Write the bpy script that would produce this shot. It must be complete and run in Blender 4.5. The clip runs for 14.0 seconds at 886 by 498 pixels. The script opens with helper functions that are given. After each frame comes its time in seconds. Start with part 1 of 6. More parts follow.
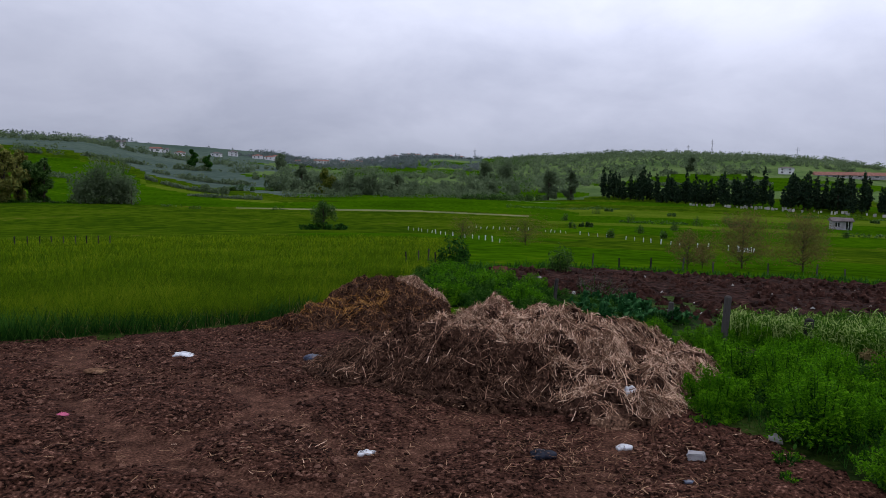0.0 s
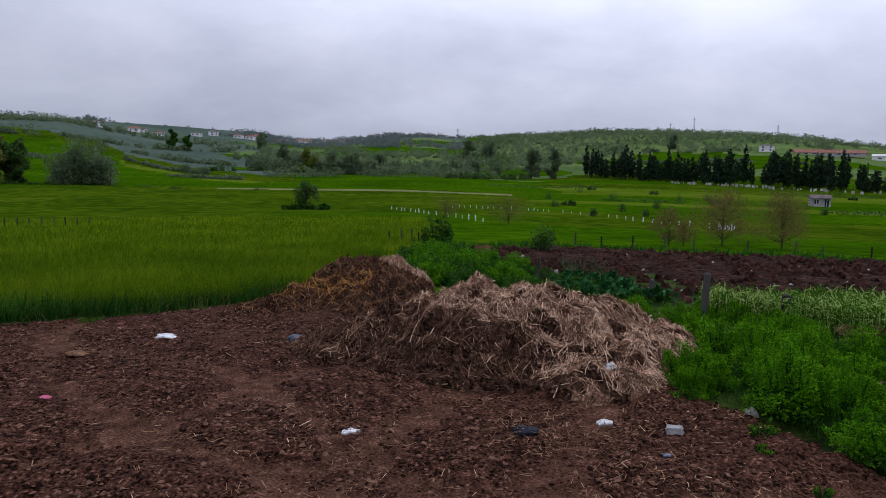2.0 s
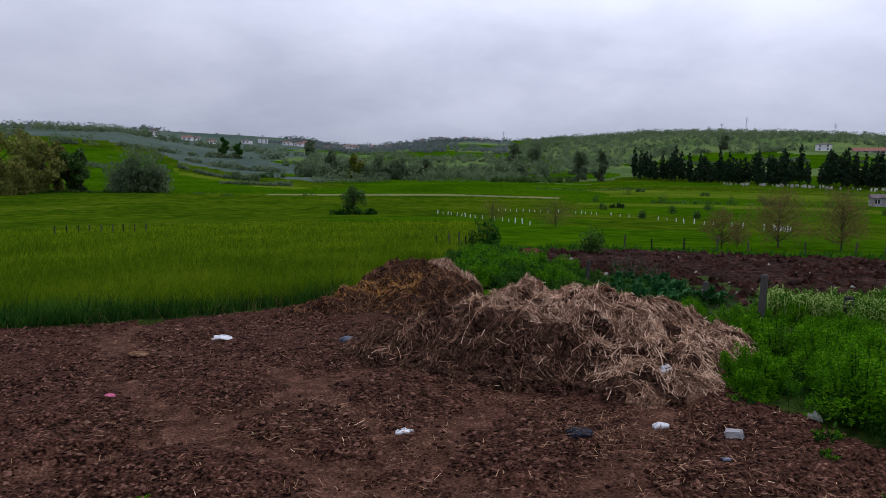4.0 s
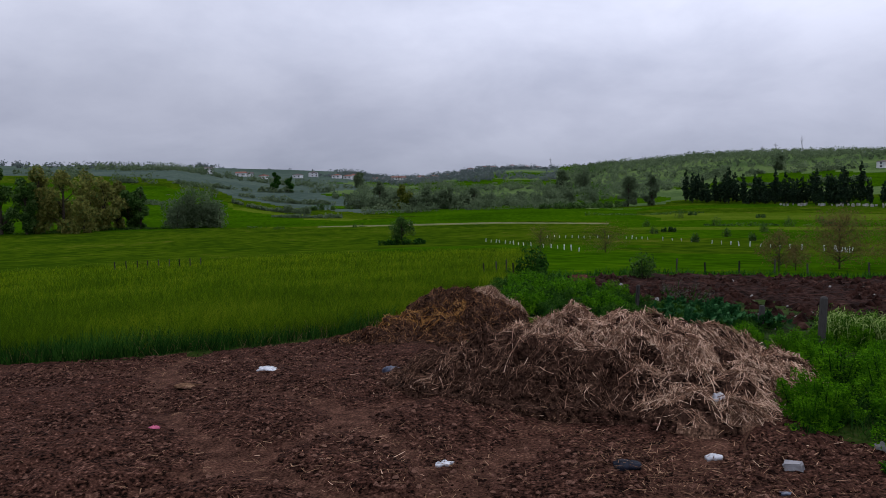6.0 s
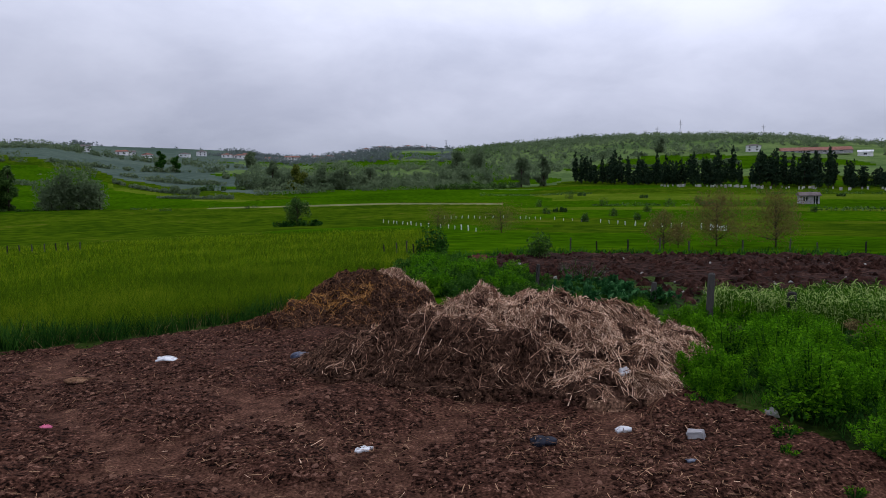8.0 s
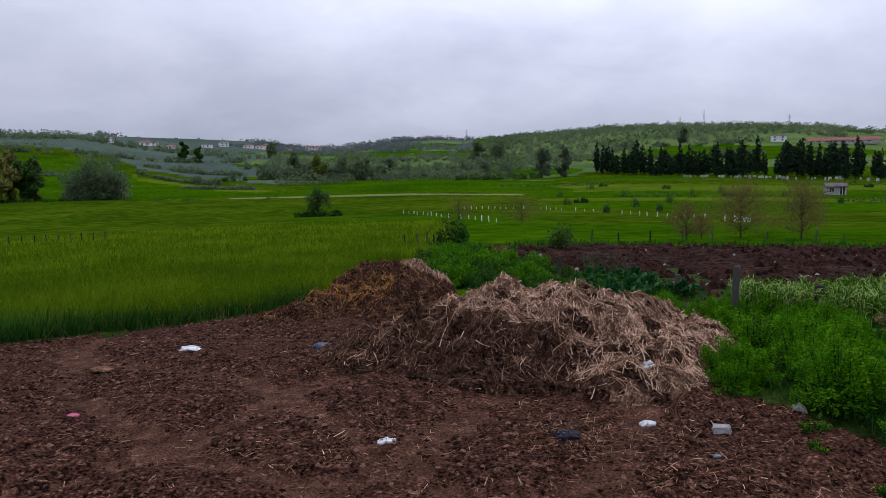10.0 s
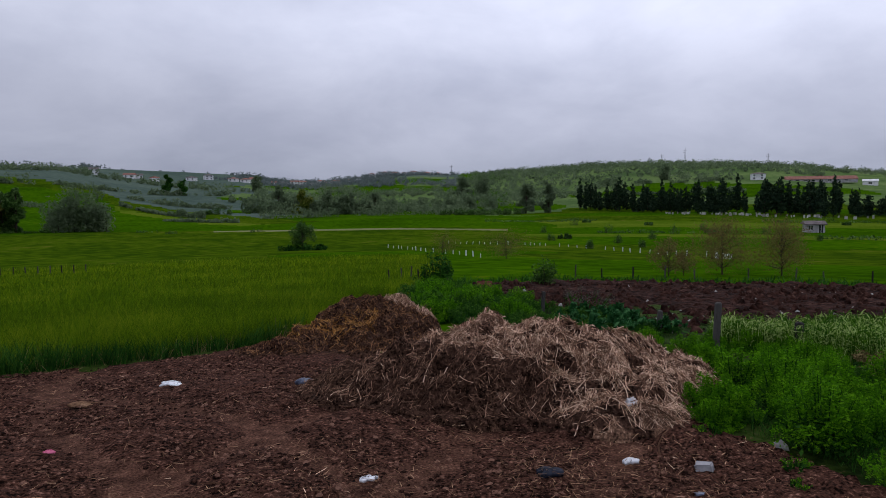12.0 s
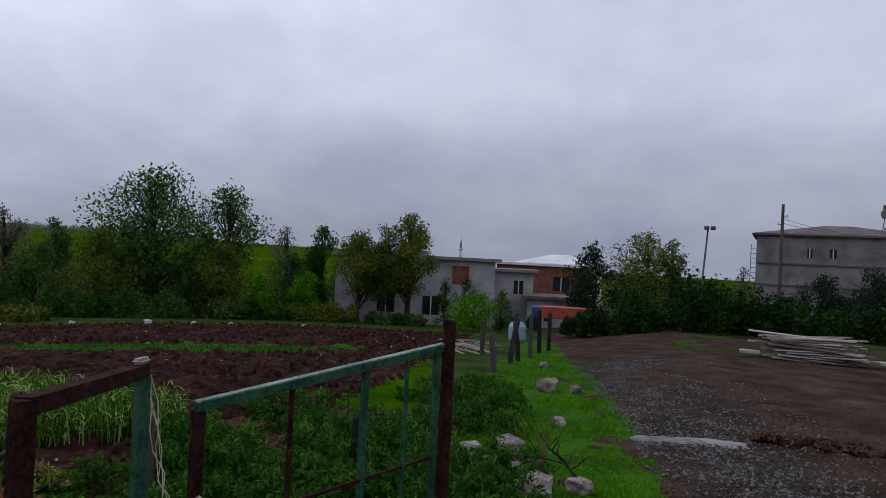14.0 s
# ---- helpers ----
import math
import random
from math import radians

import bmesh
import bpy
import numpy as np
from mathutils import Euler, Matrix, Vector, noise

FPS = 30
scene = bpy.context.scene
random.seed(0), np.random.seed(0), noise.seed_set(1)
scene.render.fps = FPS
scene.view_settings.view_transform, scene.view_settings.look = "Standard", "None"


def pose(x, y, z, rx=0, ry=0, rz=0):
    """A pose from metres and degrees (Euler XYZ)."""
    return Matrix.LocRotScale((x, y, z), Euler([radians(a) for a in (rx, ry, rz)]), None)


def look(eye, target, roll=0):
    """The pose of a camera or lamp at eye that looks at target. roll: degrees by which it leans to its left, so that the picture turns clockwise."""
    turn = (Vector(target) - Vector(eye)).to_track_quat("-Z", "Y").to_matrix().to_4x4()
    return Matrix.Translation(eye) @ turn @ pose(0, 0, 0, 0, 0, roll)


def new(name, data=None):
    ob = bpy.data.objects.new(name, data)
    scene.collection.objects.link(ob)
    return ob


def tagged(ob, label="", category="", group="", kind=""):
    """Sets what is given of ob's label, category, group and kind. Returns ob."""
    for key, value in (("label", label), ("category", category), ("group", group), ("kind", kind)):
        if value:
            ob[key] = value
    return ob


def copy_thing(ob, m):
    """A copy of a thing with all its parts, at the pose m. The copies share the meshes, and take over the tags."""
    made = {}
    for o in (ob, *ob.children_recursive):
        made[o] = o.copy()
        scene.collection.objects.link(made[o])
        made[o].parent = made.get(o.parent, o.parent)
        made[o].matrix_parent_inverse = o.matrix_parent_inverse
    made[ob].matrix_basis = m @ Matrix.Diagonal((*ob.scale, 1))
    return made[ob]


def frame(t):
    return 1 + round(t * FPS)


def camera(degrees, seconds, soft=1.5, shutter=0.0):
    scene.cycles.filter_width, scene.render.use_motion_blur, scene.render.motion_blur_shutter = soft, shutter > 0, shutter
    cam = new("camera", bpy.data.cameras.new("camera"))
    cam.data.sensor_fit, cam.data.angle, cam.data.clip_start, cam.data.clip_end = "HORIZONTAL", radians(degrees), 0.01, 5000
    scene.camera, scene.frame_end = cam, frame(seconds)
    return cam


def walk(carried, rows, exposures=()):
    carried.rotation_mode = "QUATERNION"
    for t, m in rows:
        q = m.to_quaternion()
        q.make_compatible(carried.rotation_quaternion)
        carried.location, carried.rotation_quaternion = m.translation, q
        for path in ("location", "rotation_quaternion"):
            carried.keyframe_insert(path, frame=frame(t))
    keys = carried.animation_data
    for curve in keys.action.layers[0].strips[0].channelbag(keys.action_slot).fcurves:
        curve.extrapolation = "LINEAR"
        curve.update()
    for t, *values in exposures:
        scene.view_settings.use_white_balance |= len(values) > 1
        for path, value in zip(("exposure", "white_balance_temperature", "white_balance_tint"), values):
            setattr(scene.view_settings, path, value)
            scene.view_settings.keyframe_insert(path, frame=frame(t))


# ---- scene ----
cam = camera(64.45, 14.0, 0.9, 0.0)

# seconds, east, north, height, heading clockwise from north, pitch, roll
PATH = [
    (0.0, -0.001, -0.001, 1.652, 0.00, -5.89, 1.26),
    (0.5, 0.011, -0.002, 1.665, 0.31, -6.11, 1.17),
    (1.0, 0.018, 0.005, 1.655, 0.63, -7.32, 0.43),
    (1.5, 0.019, 0.017, 1.654, 1.46, -7.30, 0.42),
    (2.0, 0.008, -0.019, 1.657, 1.38, -7.55, 1.03),
    (2.5, 0.002, -0.023, 1.659, -1.43, -7.10, 1.01),
    (2.7, 0.009, -0.025, 1.660, -1.88, -7.56, 0.79),
    (4.8, -0.044, -0.035, 1.627, -3.28, -6.28, -0.74),
    (5.0, -0.036, -0.041, 1.645, -3.69, -4.88, -1.45),
    (5.5, 0.007, 0.007, 1.634, -4.48, -4.75, -1.05),
    (6.0, 0.042, 0.039, 1.619, -6.42, -4.87, -1.38),
    (6.5, 0.040, 0.066, 1.615, -4.36, -8.23, -1.96),
    (7.0, -0.036, 0.063, 1.632, -2.97, -7.17, -2.30),
    (7.5, -0.084, 0.078, 1.630, -2.04, -6.77, -1.90),
    (8.0, -0.083, 0.081, 1.630, 1.99, -6.62, -1.12),
    (8.5, -0.103, 0.087, 1.635, 1.81, -7.40, -1.00),
    (11.0, -0.089, 0.111, 1.636, -0.23, -7.23, -1.30),
    (11.5, -0.076, 0.088, 1.653, 2.77, -4.56, -0.39),
    (12.0, -0.100, 0.079, 1.646, 1.66, -4.55, -0.63),
    (12.5, -0.065, 0.105, 1.639, -0.63, -4.04, -2.46),
    (12.8, -0.047, 0.081, 1.658, 4.18, -4.48, -2.90),
    (13.0, 0.018, 0.082, 1.646, 13.42, -3.76, -0.68),
    (13.2, 0.098, 0.101, 1.648, 25.26, -3.24, -0.13),
    (13.3, 0.128, 0.076, 1.648, 34.10, -2.57, 1.70),
    (13.4, 0.151, 0.033, 1.654, 43.21, -1.71, 2.93),
    (13.5, 0.164, 0.001, 1.661, 48.72, -1.70, 2.95),
    (13.6, 0.198, -0.034, 1.668, 57.58, -1.32, 3.35),
    (13.7, 0.227, -0.041, 1.670, 61.82, -1.09, 3.10),
    (13.8, 0.253, -0.051, 1.668, 65.88, -0.51, 3.31),
    (14.0, 0.379, -0.089, 1.659, 80.04, 0.54, 2.90),
]


def sight(x, y, z, heading, pitch, roll):
    h, p = radians(heading), radians(pitch)
    ahead = Vector((math.sin(h) * math.cos(p), math.cos(h) * math.cos(p), math.sin(p)))
    eye = Vector((x, y, z))
    return look(eye, eye + ahead, roll)


walk(cam, [(row[0], sight(*row[1:])) for row in PATH], [(0.0, 0.2), (1.0, 0.26), (2.4, 0.3), (5.0, 0.24), (5.5, 0.14), (6.0, 0.08), (6.6, 0.4), (7.5, 0.26), (8.0, 0.28), (11.0, 0.36), (11.5, 0.06), (12.0, 0.05), (12.5, 0.02), (13.0, 0.12), (13.5, 0.02), (14.0, -0.05)])

# ---- sky and sun: a low, broken overcast ----
world = bpy.data.worlds.new("overcast")
scene.world = world
world.use_nodes = True
wn, wl = world.node_tree.nodes, world.node_tree.links
wn.clear()


def wnode(kind, **inputs):
    n = wn.new(kind)
    for k, v in inputs.items():
        n.inputs[k].default_value = v
    return n


coord = wnode("ShaderNodeTexCoord")
split = wnode("ShaderNodeSeparateXYZ")
wl.new(coord.outputs["Generated"], split.inputs[0])
sky = wnode("ShaderNodeTexSky")
sky.sky_type, sky.sun_disc = "NISHITA", False
sky.sun_elevation, sky.sun_rotation = radians(46), radians(24)
# cloud deck: the direction laid onto a flat ceiling, so that clouds flatten towards the horizon
lift = wnode("ShaderNodeMath")
lift.operation = "ADD"
lift.inputs[1].default_value = 0.42
wl.new(split.outputs[2], lift.inputs[0])
flat = wnode("ShaderNodeVectorMath")
flat.operation = "DIVIDE"
wl.new(coord.outputs["Generated"], flat.inputs[0])
wl.new(lift.outputs[0], flat.inputs[1])
clouds = wnode("ShaderNodeTexNoise", Scale=2.3, Detail=7.0, Roughness=0.56, Distortion=0.2)
wl.new(flat.outputs[0], clouds.inputs["Vector"])
tone = wnode("ShaderNodeValToRGB")
tone.color_ramp.elements[0].position, tone.color_ramp.elements[0].color = 0.34, (0.855, 0.87, 0.895, 1)
tone.color_ramp.elements[1].position, tone.color_ramp.elements[1].color = 0.62, (1.075, 1.08, 1.075, 1)
wl.new(clouds.outputs[0], tone.inputs[0])
rise = wnode("ShaderNodeValToRGB")
rise.color_ramp.interpolation = "EASE"
e = rise.color_ramp.elements
e[0].position, e[0].color = 0.0, (0.31, 0.335, 0.436, 1)
e[1].position, e[1].color = 0.42, (0.70, 0.73, 0.88, 1)
e.new(0.10).color = (0.41, 0.43, 0.545, 1)
e.new(0.24).color = (0.59, 0.615, 0.758, 1)
wl.new(split.outputs[2], rise.inputs[0])
deck = wnode("ShaderNodeMix")
deck.data_type, deck.blend_type = "RGBA", "MULTIPLY"
deck.inputs[0].default_value = 1.0
wl.new(rise.outputs[0], deck.inputs[6])
wl.new(tone.outputs[0], deck.inputs[7])
# the hidden sun brightens the clouds round it
SUN = Vector((math.sin(radians(24)) * math.cos(radians(46)), math.cos(radians(24)) * math.cos(radians(46)), math.sin(radians(46))))
toward = wnode("ShaderNodeVectorMath")
toward.operation = "DOT_PRODUCT"
toward.inputs[1].default_value = SUN
wl.new(coord.outputs["Generated"], toward.inputs[0])
glow = wnode("ShaderNodeMapRange")
for k, v in ((1, 0.50), (2, 0.98), (3, 1.0), (4, 1.40)):
    glow.inputs[k].default_value = v
glow.interpolation_type = "SMOOTHSTEP"
wl.new(toward.outputs["Value"], glow.inputs[0])
back_deck = wnode("ShaderNodeBackground")
wl.new(deck.outputs[2], back_deck.inputs[0])
wl.new(glow.outputs[0], back_deck.inputs[1])
back_sky = wnode("ShaderNodeBackground", Strength=0.05)
wl.new(sky.outputs[0], back_sky.inputs[0])
both = wnode("ShaderNodeMixShader")
both.inputs[0].default_value = 0.96
wl.new(back_sky.outputs[0], both.inputs[1])
wl.new(back_deck.outputs[0], both.inputs[2])
wout = wnode("ShaderNodeOutputWorld")
wl.new(both.outputs[0], wout.inputs[0])

sun_data = bpy.data.lights.new("sun", "SUN")
sun_data.energy, sun_data.angle, sun_data.color = 0.6, radians(25), (1.0, 0.97, 0.93)
sun = new("sun", sun_data)
sun.matrix_world = look(SUN * 60, (0, 0, 0))

# ---- materials ----
def mat(name, dark, light, scale=4.0, rough=0.85, bump=0.3, fine=40.0, third=None, grain=0.45, metal=0.0, island=0.0, through_light=0.0, piece=0.0, stretch=None, spec=0.03):
    """Two scales of variation between two or three colours, with a bump of its own; lengths in metres."""
    m = bpy.data.materials.new(name)
    m.use_nodes = True
    n, l = m.node_tree.nodes, m.node_tree.links
    bsdf = n["Principled BSDF"]
    bsdf.inputs["Roughness"].default_value = rough
    bsdf.inputs["Metallic"].default_value = metal
    bsdf.inputs["Specular IOR Level"].default_value = spec
    tc = n.new("ShaderNodeTexCoord")
    vec = tc.outputs["Object"]
    if stretch:
        mp = n.new("ShaderNodeMapping")
        mp.inputs["Scale"].default_value = stretch
        l.new(vec, mp.inputs[0])
        vec = mp.outputs[0]
    big = n.new("ShaderNodeTexNoise")
    big.inputs["Scale"].default_value, big.inputs["Detail"].default_value = scale, 6.0
    small = n.new("ShaderNodeTexNoise")
    small.inputs["Scale"].default_value, small.inputs["Detail"].default_value = fine, 6.0
    l.new(vec, big.inputs["Vector"])
    l.new(vec, small.inputs["Vector"])
    add = n.new("ShaderNodeMath")
    add.operation = "MULTIPLY_ADD"
    add.inputs[1].default_value = grain
    l.new(small.outputs[0], add.inputs[0])
    half = n.new("ShaderNodeMath")
    half.operation = "MULTIPLY"
    half.inputs[1].default_value = 1 - grain
    l.new(big.outputs[0], half.inputs[0])
    l.new(half.outputs[0], add.inputs[2])
    value = add.outputs[0]
    if island or piece:
        src = n.new("ShaderNodeNewGeometry").outputs["Random Per Island"] if island else n.new("ShaderNodeObjectInfo").outputs["Random"]
        shift = n.new("ShaderNodeMath")
        shift.operation = "MULTIPLY_ADD"
        shift.inputs[1].default_value = island or piece
        l.new(src, shift.inputs[0])
        l.new(value, shift.inputs[2])
        centre = n.new("ShaderNodeMath")
        centre.operation = "SUBTRACT"
        centre.inputs[1].default_value = (island or piece) / 2
        l.new(shift.outputs[0], centre.inputs[0])
        value = centre.outputs[0]
    ramp = n.new("ShaderNodeValToRGB")
    e = ramp.color_ramp.elements
    e[0].position, e[0].color = 0.40, (*dark, 1)
    e[1].position, e[1].color = 0.58, (*light, 1)
    if third:
        e.new(0.68).color = (*third, 1)
    l.new(value, ramp.inputs[0])
    l.new(ramp.outputs[0], bsdf.inputs["Base Color"])
    if bump:
        b = n.new("ShaderNodeBump")
        b.inputs["Strength"].default_value, b.inputs["Distance"].default_value = bump, 0.6 / fine
        l.new(small.outputs[0], b.inputs["Height"])
        l.new(b.outputs[0], bsdf.inputs["Normal"])
    if through_light:
        t = n.new("ShaderNodeBsdfTranslucent")
        l.new(ramp.outputs[0], t.inputs[0])
        mix = n.new("ShaderNodeMixShader")
        mix.inputs[0].default_value = through_light
        l.new(bsdf.outputs[0], mix.inputs[1])
        l.new(t.outputs[0], mix.inputs[2])
        l.new(mix.outputs[0], n["Material Output"].inputs[0])
    return m


M = {
    "dirt": mat("dirt", (0.0055, 0.0023, 0.0016), (0.080, 0.035, 0.0238), 10.0, 1.0, 1.0, 46, third=(0.26, 0.135, 0.096), grain=0.7),
    "worn": mat("worn", (0.026, 0.0115, 0.0078), (0.108, 0.051, 0.034), 9.0, 1.0, 1.0, 60, third=(0.22, 0.122, 0.082), grain=0.6),
    "crumb": mat("crumb", (0.011, 0.0048, 0.0034), (0.078, 0.035, 0.0245), 9.0, 1.0, 0.8, 60, third=(0.17, 0.090, 0.064), grain=0.5, island=0.35),
    "dock_leaf": mat("dock_leaf", (0.010, 0.052, 0.014), (0.034, 0.122, 0.036), 1.5, 0.7, 0.0, 8, third=(0.075, 0.20, 0.07), island=0.35, through_light=0.3),
    "plough": mat("plough", (0.008, 0.0034, 0.0026), (0.040, 0.0175, 0.0130), 1.6, 1.0, 1.0, 7, third=(0.095, 0.050, 0.038), grain=0.65),
    "meadow": mat("meadow", (0.045, 0.080, 0.002), (0.098, 0.146, 0.003), 0.22, 1.0, 0.6, 5, third=(0.15, 0.165, 0.010), spec=0.0),
    "olive": mat("olive", (0.018, 0.044, 0.002), (0.050, 0.088, 0.003), 0.06, 1.0, 0.6, 0.5, third=(0.110, 0.104, 0.018), grain=0.6, spec=0.0),
    "crop": mat("crop", (0.017, 0.050, 0.0010), (0.036, 0.094, 0.0014), 0.05, 1.0, 0.6, 0.7, third=(0.066, 0.100, 0.004), grain=0.6, spec=0.0),
    "pale": mat("pale", (0.046, 0.088, 0.004), (0.086, 0.125, 0.010), 0.05, 1.0, 0.3, 1.2, spec=0.0),
    # distance haze painted into the ground colours: paler hills, bluer ones beyond
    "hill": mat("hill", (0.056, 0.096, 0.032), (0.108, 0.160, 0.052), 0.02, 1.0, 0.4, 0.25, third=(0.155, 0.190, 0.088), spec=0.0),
    "haze_hill": mat("haze_hill", (0.050, 0.076, 0.062), (0.082, 0.112, 0.088), 0.012, 1.0, 0.4, 0.2, third=(0.112, 0.140, 0.108), spec=0.0),
    "path": mat("path", (0.07, 0.09, 0.024), (0.165, 0.165, 0.065), 0.05, 1.0, 0.2, 1.5),
    "verge": mat("verge", (0.012, 0.040, 0.003), (0.036, 0.110, 0.005), 1.4, 1.0, 0.8, 24, third=(0.06, 0.055, 0.025)),
    "gravel": mat("gravel", (0.030, 0.027, 0.026), (0.070, 0.064, 0.062), 3.0, 0.98, 0.5, 30, third=(0.125, 0.117, 0.113), island=0.45),
    "track": mat("track", (0.016, 0.0095, 0.0068), (0.060, 0.039, 0.029), 1.6, 1.0, 1.0, 40, third=(0.135, 0.095, 0.075), grain=0.6),
    "rough": mat("rough", (0.010, 0.020, 0.004), (0.034, 0.060, 0.009), 1.0, 1.0, 0.8, 16, third=(0.06, 0.05, 0.025)),
    "straw": mat("straw", (0.13, 0.068, 0.043), (0.40, 0.230, 0.150), 6, 0.9, 0.2, 60, third=(0.68, 0.47, 0.335), island=0.55),
    "straw_gold": mat("straw_gold", (0.12, 0.050, 0.011), (0.35, 0.165, 0.042), 6, 0.85, 0.2, 60, third=(0.52, 0.30, 0.105), island=0.35),
    "straw_russet": mat("straw_russet", (0.034, 0.0135, 0.0065), (0.150, 0.068, 0.031), 6, 0.95, 0.2, 60, third=(0.30, 0.155, 0.072), island=0.5),
    "straw_brown": mat("straw_brown", (0.030, 0.0145, 0.0092), (0.125, 0.066, 0.042), 6, 0.95, 0.2, 60, third=(0.27, 0.155, 0.102), island=0.5),
    "heap": mat("heap", (0.0065, 0.0032, 0.0022), (0.075, 0.039, 0.026), 9.0, 1.0, 1.0, 38, third=(0.21, 0.122, 0.082), grain=0.65),
    "straw_mat": mat("straw_mat", (0.030, 0.016, 0.0105), (0.21, 0.118, 0.076), 14.0, 1.0, 1.0, 60, third=(0.48, 0.31, 0.21), grain=0.55),
    "straw_rut": mat("straw_rut", (0.070, 0.036, 0.021), (0.20, 0.112, 0.066), 6, 0.95, 0.2, 60, third=(0.36, 0.22, 0.135), island=0.4),
    "blade": mat("blade", (0.034, 0.078, 0.003), (0.105, 0.182, 0.005), 0.35, 0.9, 0.0, 8, third=(0.20, 0.245, 0.013), island=0.25, through_light=0.4),
    "corn_leaf": mat("corn_leaf", (0.024, 0.082, 0.005), (0.100, 0.205, 0.018), 0.6, 0.7, 0.0, 8, third=(0.33, 0.43, 0.14), island=0.55, through_light=0.4),
    "weed_leaf": mat("weed_leaf", (0.030, 0.112, 0.003), (0.086, 0.250, 0.005), 2.2, 0.8, 0.0, 8, third=(0.150, 0.350, 0.012), island=0.30, through_light=0.45),
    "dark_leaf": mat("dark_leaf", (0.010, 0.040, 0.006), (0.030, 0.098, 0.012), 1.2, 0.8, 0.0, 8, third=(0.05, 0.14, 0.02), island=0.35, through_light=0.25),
    "tree_leaf": mat("tree_leaf", (0.026, 0.062, 0.014), (0.072, 0.145, 0.030), 0.35, 0.8, 0.0, 3, third=(0.13, 0.205, 0.065), island=0.35, through_light=0.45),
    "spring_leaf": mat("spring_leaf", (0.050, 0.078, 0.010), (0.125, 0.160, 0.022), 0.35, 0.8, 0.0, 3, third=(0.20, 0.20, 0.045), island=0.35, through_light=0.4),
    "rust_leaf": mat("rust_leaf", (0.095, 0.066, 0.026), (0.19, 0.135, 0.052), 0.5, 0.8, 0.0, 3, third=(0.12, 0.13, 0.04), island=0.35, through_light=0.4),
    "yellow_leaf": mat("yellow_leaf", (0.13, 0.135, 0.035), (0.30, 0.29, 0.075), 0.4, 0.8, 0.0, 3, third=(0.12, 0.18, 0.05), island=0.4, through_light=0.45),
    "grey_leaf": mat("grey_leaf", (0.055, 0.052, 0.042), (0.13, 0.125, 0.10), 0.4, 0.9, 0.0, 3, island=0.35, through_light=0.35),
    "cypress_leaf": mat("cypress_leaf", (0.010, 0.022, 0.013), (0.028, 0.050, 0.024), 0.3, 0.9, 0.0, 2, island=0.35, through_light=0.15),
    # leaves across the valley: haze painted in as paler, bluer greens
    "light_haze_leaf": mat("light_haze_leaf", (0.084, 0.122, 0.066), (0.138, 0.188, 0.098), 0.02, 0.9, 0.0, 0.3, third=(0.180, 0.228, 0.128), island=0.22, through_light=0.5),
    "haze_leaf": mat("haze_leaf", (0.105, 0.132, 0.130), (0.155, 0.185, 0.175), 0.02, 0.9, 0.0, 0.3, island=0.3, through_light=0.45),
    "dry_leaf": mat("dry_leaf", (0.11, 0.088, 0.034), (0.27, 0.21, 0.095), 1.2, 0.9, 0.0, 8, island=0.4, through_light=0.25),
    "nettle_leaf": mat("nettle_leaf", (0.016, 0.058, 0.007), (0.048, 0.135, 0.015), 1.2, 0.8, 0.0, 8, third=(0.095, 0.205, 0.032), island=0.35, through_light=0.35),
    "hedge_leaf": mat("hedge_leaf", (0.007, 0.022, 0.005), (0.020, 0.052, 0.010), 0.8, 0.8, 0.0, 8, third=(0.040, 0.085, 0.016), island=0.4, through_light=0.2),
    "bark": mat("bark", (0.022, 0.017, 0.013), (0.070, 0.056, 0.044), 3, 0.95, 0.8, 20),
    "post": mat("post", (0.018, 0.017, 0.017), (0.072, 0.067, 0.064), 3, 0.9, 0.7, 30, stretch=(3, 3, 0.5), piece=0.3),
    "rust": mat("rust", (0.030, 0.009, 0.006), (0.20, 0.062, 0.028), 13, 0.9, 0.9, 55, third=(0.55, 0.29, 0.13), stretch=(1, 1, 0.4)),
    "rust_dark": mat("rust_dark", (0.010, 0.006, 0.0055), (0.042, 0.018, 0.014), 9, 0.85, 0.6, 60, third=(0.12, 0.045, 0.032)),
    "green_paint": mat("green_paint", (0.005, 0.032, 0.017), (0.020, 0.092, 0.050), 9, 0.7, 0.4, 50, third=(0.11, 0.060, 0.04), spec=0.2),
    "pale_green": mat("pale_green", (0.06, 0.11, 0.08), (0.20, 0.27, 0.215), 6, 0.65, 0.4, 50, third=(0.32, 0.38, 0.32), spec=0.2),
    "verge_stone": mat("verge_stone", (0.10, 0.085, 0.075), (0.26, 0.225, 0.205), 7, 0.9, 0.8, 40, third=(0.36, 0.32, 0.30), piece=0.2),
    "stone": mat("stone", (0.24, 0.23, 0.22), (0.46, 0.44, 0.42), 9, 0.9, 0.8, 40, piece=0.3),
    "plastic_white": mat("plastic_white", (0.42, 0.43, 0.46), (0.72, 0.73, 0.76), 12, 0.4, 0.2, 40, spec=0.35),
    "plastic_blue": mat("plastic_blue", (0.025, 0.032, 0.06), (0.12, 0.14, 0.20), 12, 0.4, 0.2, 40, spec=0.3),
    "plastic_dark": mat("plastic_dark", (0.006, 0.007, 0.012), (0.020, 0.024, 0.038), 12, 0.7, 0.5, 40, spec=0.08),
    "plaster": mat("plaster", (0.22, 0.21, 0.22), (0.40, 0.39, 0.40), 0.7, 0.9, 0.4, 12, third=(0.52, 0.51, 0.52)),
    "white_wall": mat("white_wall", (0.52, 0.52, 0.54), (0.72, 0.72, 0.73), 0.4, 0.9, 0.2, 8),
